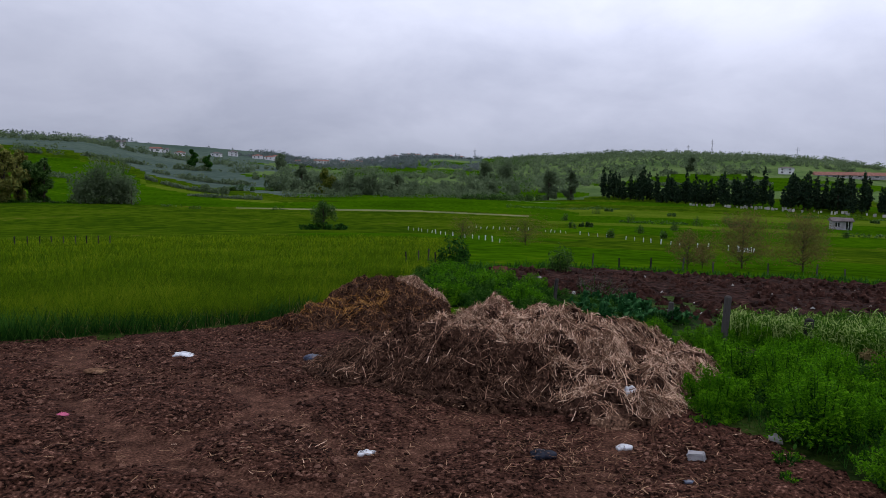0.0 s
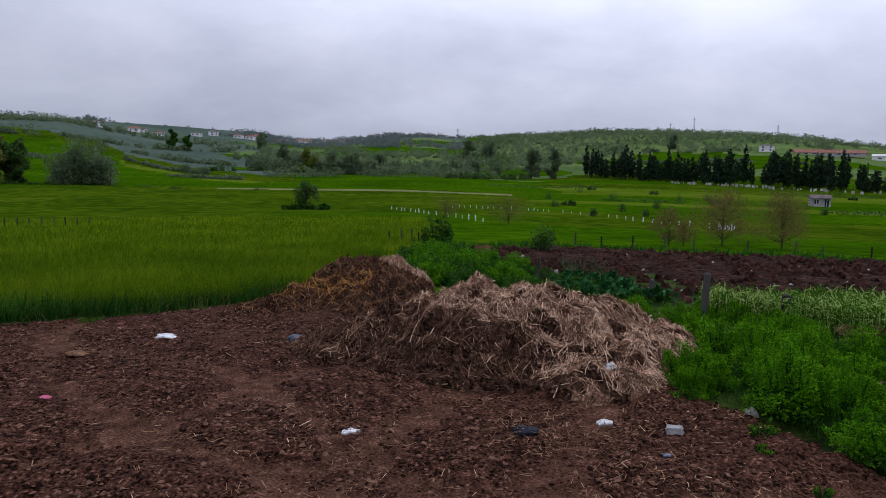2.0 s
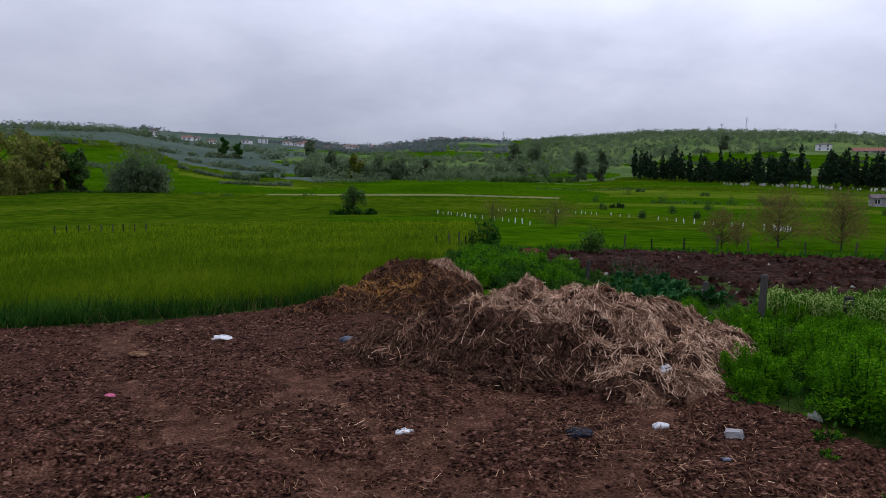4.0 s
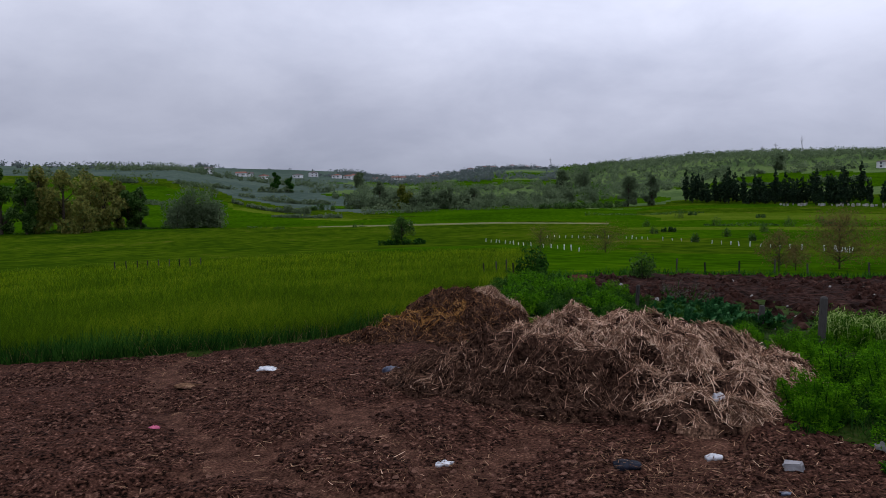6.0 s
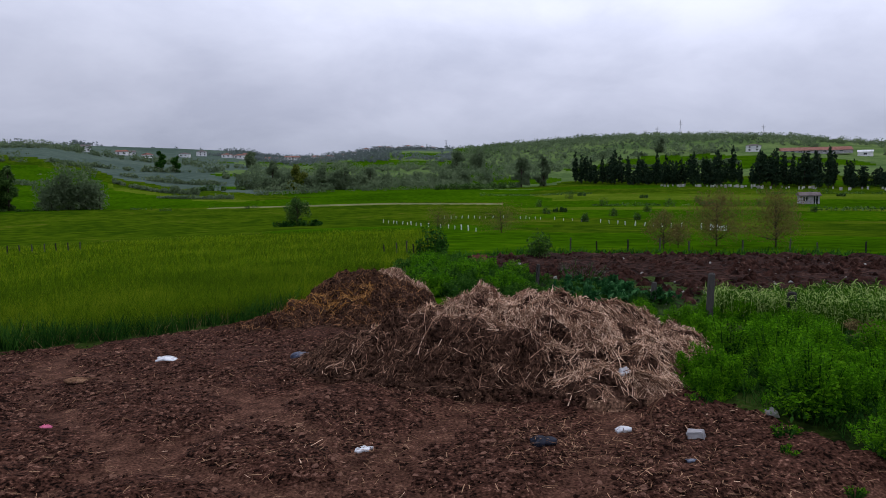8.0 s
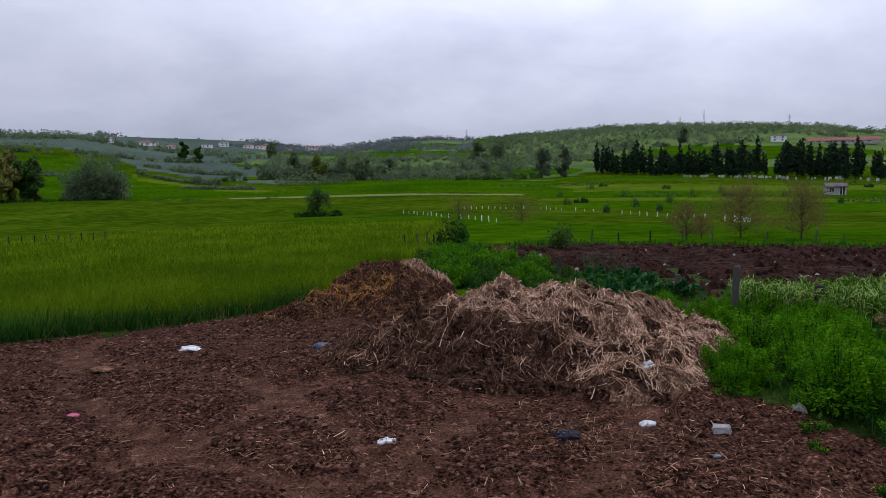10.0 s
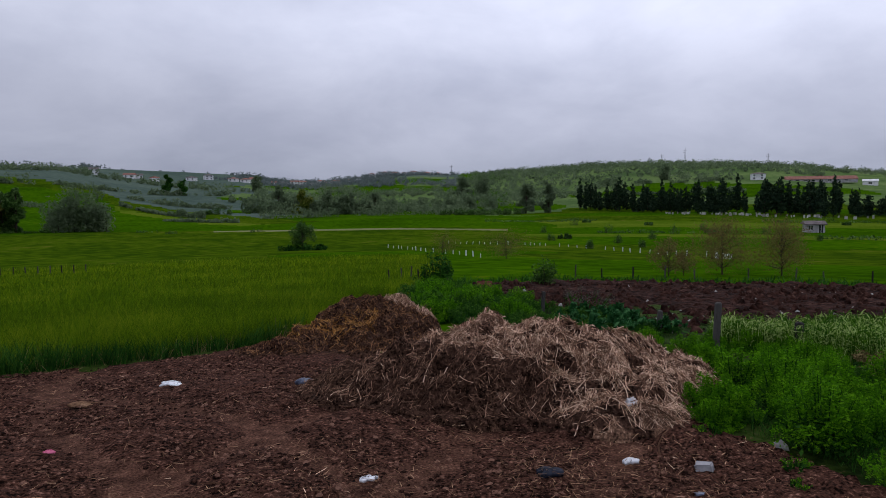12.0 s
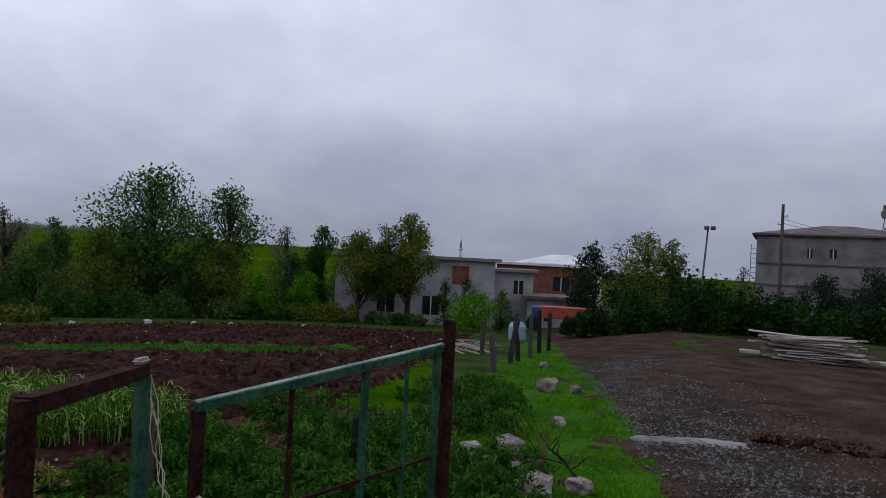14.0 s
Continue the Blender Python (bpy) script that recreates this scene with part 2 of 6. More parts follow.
    "concrete": mat("concrete", (0.12, 0.115, 0.115), (0.25, 0.24, 0.24), 0.8, 0.9, 0.5, 14),
    "brick": mat("brick", (0.13, 0.050, 0.036), (0.26, 0.105, 0.075), 3, 0.9, 0.6, 22),
    "roof_red": mat("roof_red", (0.16, 0.070, 0.055), (0.30, 0.145, 0.115), 0.8, 0.85, 0.5, 6),
    "roof_grey": mat("roof_grey", (0.085, 0.070, 0.072), (0.17, 0.14, 0.14), 0.8, 0.8, 0.4, 8),
    "glass": mat("glass", (0.012, 0.013, 0.016), (0.035, 0.038, 0.045), 1.5, 0.08, 0.0, 8, spec=0.6),
    "board": mat("board", (0.20, 0.165, 0.145), (0.42, 0.37, 0.345), 2, 0.85, 0.5, 25, stretch=(0.4, 4, 4), piece=0.5),
    "metal": mat("metal", (0.10, 0.10, 0.105), (0.24, 0.24, 0.25), 5, 0.45, 0.2, 40, metal=0.7),
    "pole_wood": mat("pole_wood", (0.060, 0.050, 0.044), (0.13, 0.11, 0.098), 2, 0.9, 0.5, 20, stretch=(4, 4, 0.3)),
    "cloth": mat("cloth", (0.36, 0.31, 0.25), (0.62, 0.56, 0.48), 9, 0.95, 0.6, 60),
    "tank": mat("tank", (0.16, 0.26, 0.30), (0.26, 0.38, 0.42), 1.5, 0.6, 0.2, 20, spec=0.35),
    "cart_red": mat("cart_red", (0.20, 0.032, 0.022), (0.36, 0.075, 0.045), 2, 0.6, 0.2, 20, spec=0.35),
    "cart_blue": mat("cart_blue", (0.020, 0.035, 0.12), (0.045, 0.075, 0.24), 2, 0.6, 0.2, 20, spec=0.35),
    "wire": mat("wire", (0.05, 0.045, 0.042), (0.13, 0.12, 0.11), 5, 0.7, 0.0, 40),
    "pink": mat("pink", (0.40, 0.08, 0.15), (0.62, 0.16, 0.26), 9, 0.5, 0.1, 40),
}

# ---- shape helpers ----
rng = np.random.default_rng(7)


def lattice(ix, iy, seed):
    h = (ix.astype(np.int64) * 374761393 + iy.astype(np.int64) * 668265263 + seed * 1274126177) & 0xFFFFFFFF
    h = ((h ^ (h >> 13)) * 1274126177) & 0xFFFFFFFF
    return ((h ^ (h >> 16)) & 0xFFFF) / 65535.0


def ripple(x, y, size, seed=0):
    """Smooth noise from -1 to 1 whose bumps are about that many metres across."""
    x, y = np.asarray(x, float) / size, np.asarray(y, float) / size
    ix, iy = np.floor(x), np.floor(y)
    fx, fy = x - ix, y - iy
    fx, fy = fx * fx * (3 - 2 * fx), fy * fy * (3 - 2 * fy)
    a, b = lattice(ix, iy, seed), lattice(ix + 1, iy, seed)
    c, d = lattice(ix, iy + 1, seed), lattice(ix + 1, iy + 1, seed)
    return 2 * ((a * (1 - fx) + b * fx) * (1 - fy) + (c * (1 - fx) + d * fx) * fy) - 1


RIDGE_AZ = [-180, -90, -36, -33, -26, -18.5, -14.3, -11.7, -10, -7.6, -5, -2.7, 0, 2, 5, 8, 11, 13.4, 17, 20, 24.5, 27.4, 30.4, 33, 36, 40, 53, 75, 84, 112, 128, 180]
RIDGE_EL = [2.0, 2.1, 2.08, 2.06, 1.96, 1.76, 1.50, 1.10, 0.90, 0.92, 1.18, 1.45, 1.50, 1.40, 1.52, 1.68, 1.75, 1.93, 1.95, 1.90, 1.76, 1.57, 1.25, 0.98, 0.78, 0.62, 0.4, 0.05, -0.8, -0.8, 0.2, 1.8]


def smooth(a, b, v):
    t = np.clip((v - a) / (b - a), 0, 1)
    return t * t * (3 - 2 * t)


def height(x, y):
    """The lie of the land: a yard on a rise, fields that fall to a valley floor, and hills beyond."""
    x, y = np.asarray(x, float), np.asarray(y, float)
    r, az = np.hypot(x, y), np.degrees(np.arctan2(x, y))
    z = np.interp(r, [0, 5, 10, 20, 46, 96, 150, 200, 260, 400], [0, 0, -0.35, -1.05, -2.9, -6.0, -7.2, -7.4, -7.2, -5.5])
    z = z * (1 - 0.5 * smooth(86, 100, az) * (1 - smooth(150, 400, r)))
    crest = 1.65 + 1000 * np.tan(np.radians(np.interp(az, RIDGE_AZ, RIDGE_EL)))
    up = smooth(240, 1000, r) ** np.interp(az, [-40, -27, -17, 2, 12, 20, 27, 34], [0.5, 0.55, 1.4, 1.8, 1.15, 0.95, 0.72, 0.72])
    z = z * (1 - up) + crest * up
    z = z - smooth(1050, 1900, r) * 45
    z = z + smooth(150, 350, r) * (1 - smooth(700, 950, r)) * ripple(x, y, 160, 3) * 3.0
    z = z + smooth(40, 120, r) * ripple(x, y, 60, 5) * 0.5
    return z


def meet(az, el):
    """How far off, on the rising land across the valley, the ground stands at that angle above the eye's level."""
    r = np.arange(205.0, 1000.0, 4.0)
    x, y = r * math.sin(math.radians(az)), r * math.cos(math.radians(az))
    up = np.degrees(np.arctan2(height(x, y) - 1.65, r))
    hit = np.nonzero(up >= el)[0]
    return float(r[hit[0]]) if len(hit) else 990.0


def polar(az, r):
    return r * math.sin(radians(az)), r * math.cos(radians(az))


def ground_at(x, y):
    return float(height(x, y))


def mesh_of(name, verts, faces, material, smooth_faces=False):
    """A mesh from numpy arrays: verts (n, 3), faces (m, 3 or 4)."""
    verts, faces = np.asarray(verts, np.float32), np.asarray(faces, np.int32)
    me = bpy.data.meshes.new(name)
    k = faces.shape[1]
    me.vertices.add(len(verts))
    me.vertices.foreach_set("co", verts.ravel())
    me.loops.add(faces.size)
    me.loops.foreach_set("vertex_index", faces.ravel())
    me.polygons.add(len(faces))
    me.polygons.foreach_set("loop_start", np.arange(0, faces.size, k, dtype=np.int32))
    if smooth_faces:
        me.polygons.foreach_set("use_smooth", np.ones(len(faces), bool))
    me.update(calc_edges=True)
    for m in (material if isinstance(material, (list, tuple)) else [material]):
        me.materials.append(m)
    return me


def part(name, bm, material, parent, label=""):
    me = bpy.data.meshes.new(name)
    bm.to_mesh(me)
    bm.free()
    me.materials.append(material)
    ob = new(name, me)
    ob.parent = parent
    return tagged(ob, label)


def mesh_part(name, me, parent, label="", kind=""):
    ob = new(name, me)
    ob.parent = parent
    return tagged(ob, label, kind=kind)


def base(name, x, y, z=None, rz=0.0, label="", category="", group=""):
    ob = new(name)
    ob.matrix_basis = pose(x, y, ground_at(x, y) if z is None else z, 0, 0, rz)
    return tagged(ob, label, category, group)


def box(bm, x0, y0, z0, x1, y1, z1, bevel=0.0, m=None):
    r = bmesh.ops.create_cube(bm, size=1.0)
    for v in r["verts"]:
        v.co = Vector((x0 + (v.co.x + 0.5) * (x1 - x0), y0 + (v.co.y + 0.5) * (y1 - y0), z0 + (v.co.z + 0.5) * (z1 - z0)))
    if bevel:
        edges = list({e for v in r["verts"] for e in v.link_edges})
        bmesh.ops.bevel(bm, geom=edges, offset=bevel, segments=2, affect="EDGES")
    if m is not None:
        bmesh.ops.transform(bm, matrix=m, verts=[v for v in bm.verts if v in set(r["verts"]) or not bevel])
    return bm


def boxed(*a, bevel=0.0):
    return box(bmesh.new(), *a, bevel=bevel)


def tube(bm, points, radii, sides=8, cap=True, wobble=0.0):
    """A tapered tube along points."""
    rings = []
    pts = [Vector(p) for p in points]
    for i, p in enumerate(pts):
        d = (pts[min(i + 1, len(pts) - 1)] - pts[max(i - 1, 0)]).normalized()
        side = d.cross(Vector((0.31, 0.94, 0.12)) if abs(d.y) < 0.9 else Vector((1, 0, 0))).normalized()
        up = d.cross(side)
        rad = radii[i] if hasattr(radii, "__len__") else radii
        ring = []
        for k in range(sides):
            a = 2 * math.pi * k / sides
            q = rad * (1 + wobble * random.uniform(-1, 1))
            ring.append(bm.verts.new(p + side * (q * math.cos(a)) + up * (q * math.sin(a))))
        rings.append(ring)
    for a, b in zip(rings, rings[1:]):
        for k in range(sides):
            bm.faces.new((a[k], a[(k + 1) % sides], b[(k + 1) % sides], b[k]))
    if cap:
        bm.faces.new(rings[0][::-1])
        bm.faces.new(rings[-1])
    return bm


def ribbons(start, way, length, width, droop, segments=2, lying=False, bend=None):
    """Many thin bent strips as arrays: verts and quad faces."""
    n = len(start)
    way = way / np.linalg.norm(way, axis=1, keepdims=True)
    side = np.cross(way, rng.normal(size=(n, 3)) * 0.35 + [0, 0, 1.0] if lying else rng.normal(size=(n, 3)))
    side = side / (np.linalg.norm(side, axis=1, keepdims=True) + 1e-9)
    rows = []
    for k in range(segments + 1):
        t = k / segments
        p = start + way * (length * t)[:, None] + np.array([0, 0, -1.0]) * (droop * t * t)[:, None]
        if bend is not None:
            p = p + side * (bend * (t * t - t))[:, None]
        w = width * (1 - 0.25 * t if lying else 1 - 0.8 * t)
        rows += [p - side * w[:, None] / 2, p + side * w[:, None] / 2]
    verts = np.stack(rows, 1).reshape(-1, 3)
    o = (np.arange(n) * 2 * (segments + 1))[:, None]
    faces = np.concatenate([o + np.array([2 * k, 2 * k + 1, 2 * k + 3, 2 * k + 2]) for k in range(segments)], 0)
    return verts, faces


def leaves(centres, size, flat=0.0, slim=1.0):
    """Diamond leaves, folded a little, round the given centres."""
    n = len(centres)
    a = rng.normal(size=(n, 3))
    a[:, 2] *= 1 - flat
    a /= np.linalg.norm(a, axis=1, keepdims=True)
    b = np.cross(a, rng.normal(size=(n, 3)))
    b /= np.linalg.norm(b, axis=1, keepdims=True)
    s = size * rng.uniform(0.6, 1.3, n)
    verts = np.stack([centres - a * s[:, None], centres + b * s[:, None] * 0.5 * slim, centres + a * s[:, None], centres - b * s[:, None] * 0.5 * slim], 1)
    return verts.reshape(-1, 3), np.arange(n * 4).reshape(n, 4)


def join(*pieces):
    vs, fs, o = [], [], 0
    for v, f in pieces:
        vs.append(v)
        fs.append(f + o)
        o += len(v)
    return np.concatenate(vs), np.concatenate(fs)


def cloud(n, lobes, shell=0.55):
    """n places in the outer part of several ellipsoid lobes (x, y, z, rx, ry, rz)."""
    lobes = np.asarray(lobes, float)
    w = (lobes[:, 3] * lobes[:, 4] * lobes[:, 5]) ** 0.7
    pick = rng.choice(len(lobes), n, p=w / w.sum())
    d = rng.normal(size=(n, 3))
    d /= np.linalg.norm(d, axis=1, keepdims=True)
    d *= (shell + (1 - shell) * rng.random(n) ** 0.6)[:, None] * rng.uniform(0.85, 1.12, n)[:, None]
    return lobes[pick, :3] + d * lobes[pick, 3:]

# ---- the heaps' shape, used by the heaps and by what lies on them ----
# x, y, half length, half width, turn, height
BIG_HEAP = [(0.62, 6.10, 1.45, 1.20, -8, 0.47), (1.45, 5.95, 1.05, 1.00, -20, 0.36), (0.56, 6.95, 0.62, 0.52, 0, 0.50),
            (-0.40, 6.30, 0.85, 0.75, 15, 0.17), (1.35, 5.25, 0.65, 0.60, 0, 0.20), (0.40, 5.50, 0.72, 0.50, 0, 0.27), (2.0, 6.2, 0.5, 0.55, 0, 0.19)]
BROWN_HEAP = [(-0.95, 9.40, 0.80, 0.50, 6, 0.52), (-1.20, 8.92, 0.78, 0.42, 8, 0.36), (-1.45, 8.55, 1.0, 0.50, 10, 0.15), (-0.42, 9.05, 0.62, 0.55, 0, 0.42), (-0.55, 8.45, 0.7, 0.5, 0, 0.14)]
PALE_HEAP = [(-0.50, 10.8, 0.46, 0.50, 0, 0.43), (-0.20, 10.9, 0.32, 0.4, 0, 0.26)]


def mound(x, y, bumps):
    h = np.zeros_like(np.asarray(x, float))
    for cx, cy, a, b, turn, top in bumps:
        c, s = math.cos(radians(turn)), math.sin(radians(turn))
        u, v = ((x - cx) * c + (y - cy) * s) / a, (-(x - cx) * s + (y - cy) * c) / b
        d = u * u + v * v
        one = top * np.clip(1 - d, 0, 1) ** 0.75
        h = (h ** 3 + one ** 3) ** (1 / 3)
    return h


def lumpy(x, y, bumps, seed):
    h = mound(x, y, bumps)
    k = np.clip(h / 0.15, 0, 1)
    return h + k * (0.070 * ripple(x, y, 0.42, seed) + 0.14 * np.abs(ripple(x * 0.8, y, 0.23, seed + 1)) - 0.065 + 0.060 * ripple(x, y, 0.095, seed + 2) + 0.02 * ripple(x, y, 0.045, seed + 3))


# ---- ground: one sheet out to the horizon ----
ZONES = ["dirt", "plough", "meadow", "olive", "crop", "pale", "hill", "haze_hill", "path", "verge", "gravel", "track", "rough", "worn"]
ZI = {n: i for i, n in enumerate(ZONES)}


def yard_edge_north(x):
    return np.interp(x, [-40, -9, -5.8, -4.6, -3.6, -2.7, -2.2, -1.0, 0.6, 2.5], [4.2, 6.9, 7.5, 7.72, 8.0, 8.6, 9.3, 10.4, 9.0, 6.5])


def yard_edge_east(y):
    return np.interp(y, [-30, -2, 0.4, 2.2, 3.5, 4.3, 4.9, 7, 10], [9, 6, 2.6, 2.45, 2.42, 2.2, 1.75, 2.6, 1.0])


def in_plough(x, y):
    r, az = np.hypot(x, y), np.degrees(np.arctan2(x, y))
    far = np.interp(az, [3, 6, 21, 35, 42, 48, 58, 70, 82], [21, 22.4, 23.7, 26.5, 33, 31, 35, 36, 33])
    near = np.interp(az, [3, 8, 13, 20, 24, 82], [18, 15, 11.8, 10.2, 8, 5.0])
    return (az > 3.5) & (az < 83) & (r < far) & (r > near) & (x > 4.55 - 3.5 * (y > 9.4)) & (y > 2.4 + 0.03 * x)


def in_strip(x, y):
    r, az = np.hypot(x, y), np.degrees(np.arctan2(x, y))
    mid = np.interp(az, [46, 49, 53, 62, 70, 75.5], [19.8, 19.4, 19.1, 18.9, 19.2, 20.0])
    return (az > 46) & (az < 75.5) & (abs(r - mid) < np.interp(az, [46, 49, 53, 62, 70, 75.5], [0.1, 0.5, 1.3, 1.5, 1.1, 0.1]))


def in_corn(x, y):
    r, az = np.hypot(x, y), np.degrees(np.arctan2(x, y))
    back = np.interp(az, [20, 21.8, 31.5, 42.5, 52.6, 58, 62.5], [9.6, 9.9, 10.7, 10.2, 9.2, 8.65, 7.6])
    front = np.interp(az, [20, 28, 35, 46, 48.5, 55, 62.5], [9.2, 8.8, 7.9, 7.2, 7.0, 6.9, 7.1])
    return (az > 22) & (az < 62.5) & (r < back) & (r > front)


def ruts(x, y):
    """Two pairs of curving wheel ruts across the yard, 1 in the middle of a rut."""
    near, cross = np.hypot(x + 6.2, y - 7.4), np.hypot(x - 1.2, y - 8.2)
    pairs = ((near, 5.55, 0.13), (near, 6.9, 0.26), (near, 7.9, 0.20), (cross, 5.0, 0.17), (np.hypot(x + 6.5, y - 0.2), 7.1, 0.15))
    return np.clip(sum(np.exp(-((d - r + 0.08 * ripple(x, y, 0.8, 34)) / w) ** 2) for d, r, w in pairs), 0, 1)


def zone_of(x, y):
    wob = ripple(x, y, 0.5, 11) * 0.16 + ripple(x, y, 3.0, 12) * 0.25
    r, az = np.hypot(x, y), np.degrees(np.arctan2(x, y))
    rr = r * (1 + 0.04 * ripple(x, y, 25, 13)) + ripple(x, y, 6, 14) * 1.0 * smooth(30, 60, r)
    z = np.full(np.shape(x), ZI["hill"])
    z = np.where(rr < 420, ZI["crop"], z)
    # far left slopes, middle and right, as bands of fields
    turn = az + 5 * ripple(np.log(np.maximum(r, 1)) * 9, az * 0.12, 1.0, 9)
    left, mid, right = turn < -12, (turn >= -12) & (turn < 9), turn >= 9
    for who, bands in ((left, [(62, "meadow"), (190, "olive")]),
                       (mid, [(62, "meadow"), (76, "crop"), (182, "olive")]),
                       (right, [(52, "crop"), (98, "olive"), (125, "crop"), (140, "pale"), (185, "crop"), (215, "pale"), (262, "olive"), (300, "crop"), (330, "olive")])):
        done = np.zeros(np.shape(x), bool)
        for lim, name in bands:
            hit = who & ~done & (rr < lim)
            z = np.where(hit, ZI[name], z)
            done |= hit
    # the slopes across the valley: fields bounded by hedges that run aslant up the hill
    el = np.degrees(np.arctan2(height(x, y) - 1.65, np.maximum(r, 1))) + 0.07 * ripple(x, y, 22, 37) + 0.05 * ripple(x, y, 7, 38)
    top = np.interp(az, [-60, -34, -30.6, -28, -25, -22.7, -18.6, -15.2, -13], [1.1, 1.05, 0.94, 0.69, 0.35, -0.95, -1.68, -2.05, -2.3])
    far = rr > 190
    z = np.where(far & left, np.where(el < top - 0.28 * (az > -23.5), ZI["crop"], np.where(el < top, ZI["pale"], np.where(el < top + 0.55, ZI["olive"], ZI["haze_hill"]))), z)
    strip = np.interp(az, [-14, -5.4, 0, 8.3, 9.5], [-2.3, -1.88, -1.56, -1.94, -1.9])
    z = np.where((rr > 182) & mid, np.where(el < strip, ZI["crop"], np.where(ripple(x, y, 60, 39) > 0.15, ZI["crop"], ZI["hill"])), z)
    z = np.where((rr > 330) & right, np.where((el > -0.45) & (el < np.interp(az, [13, 18, 22, 31, 34], [-0.3, 0.5, 0.66, 0.12, -0.4])), ZI["crop"], ZI["hill"]), z)
    z = np.where((az > 44 + 5 * ripple(x, y, 5, 16)) & (r > 33) & (r < 140), ZI["rough"], z)
    z = np.where((z == ZI["meadow"]) & (x > np.interp(y, [10, 18, 46], [-1.6, -0.4, 1.5])), ZI["crop"], z)
    z = np.where((abs(r + 2 * ripple(x, y, 30, 15) - np.interp(az, [-17, -2, 7], [184, 181, 169])) < np.interp(az, [-16.4, -9, 7], [2.0, 4.2, 3.2])) & (az > -16.4) & (az < 6.8), ZI["path"], z)
    z = np.where((r > 640) & (az < -4) & (el > 0.7) | (r > 800) & (az < 3), ZI["haze_hill"], z)
    z = np.where((r > 140) & (az > 40 + 4 * ripple(x, y, 40, 40)), ZI["olive"], z)
    z = np.where((r < 14.5) & (z == ZI["meadow"]), ZI["rough"], z)
    z = np.where((r < 46) & (az > 80), ZI["rough"], z)
    z = np.where((x > 3.5) & (x < 30) & (y < np.interp(x, [4, 6.5, 9, 14], [0.0, 0.3, 0.9, 1.4]) + 1.2 * wob) & (az > 76), ZI["verge"], z)
    z = np.where((z == ZI["verge"]) & (x < 16) & (y < 2) & (ripple(x, y, 0.55, 17) + 0.6 * ripple(x, y, 0.2, 18) > np.interp(x, [4, 6.5, 9], [-0.2, 0.35, 0.75])), ZI["track"], z)
    z = np.where(in_plough(x + wob, y + wob), ZI["plough"], z)
    z = np.where(in_strip(x + wob * 0.5, y + wob * 0.5), ZI["verge"], z)
    near = (r < 18) & (x > yard_edge_east(y)) & (y > -30) & (x < 4.7) & (y < 14)
    z = np.where(near, ZI["rough"], z)
    z = np.where((x > 2.5) & (x < 9) & (y > 0.0) & (y < 3.4) & (x > yard_edge_east(y)), np.where(ripple(x, y, 0.8, 47) + 0.5 * ripple(x, y, 0.25, 48) > 0.15, ZI["rough"], ZI["dirt"]), z)
    # the track and the worn yard
    lane = (x > 3) & (y < -0.95 + 0.06 * np.clip(x - 8, 0, 30) + wob * 0.6) & (y > -40)
    z = np.where(lane & (r < 60), ZI["track"], z)
    z = np.where(lane & (r > 19) & (r < 32) & (az > 99 + wob * 4), np.where(ripple(x, y, 1.2, 19) + wob > 0.1, ZI["rough"], ZI["track"]), z)
    yard = (y < yard_edge_north(x) + wob * 0.5) & (x < yard_edge_east(y) + wob * 0.6) & (r < 40)
    return np.where(yard, np.where(ruts(x, y) + 0.35 * ripple(x, y, 0.22, 35) + 0.25 * ripple(x, y, 0.07, 36) > 0.72, ZI["worn"], ZI["dirt"]), z)


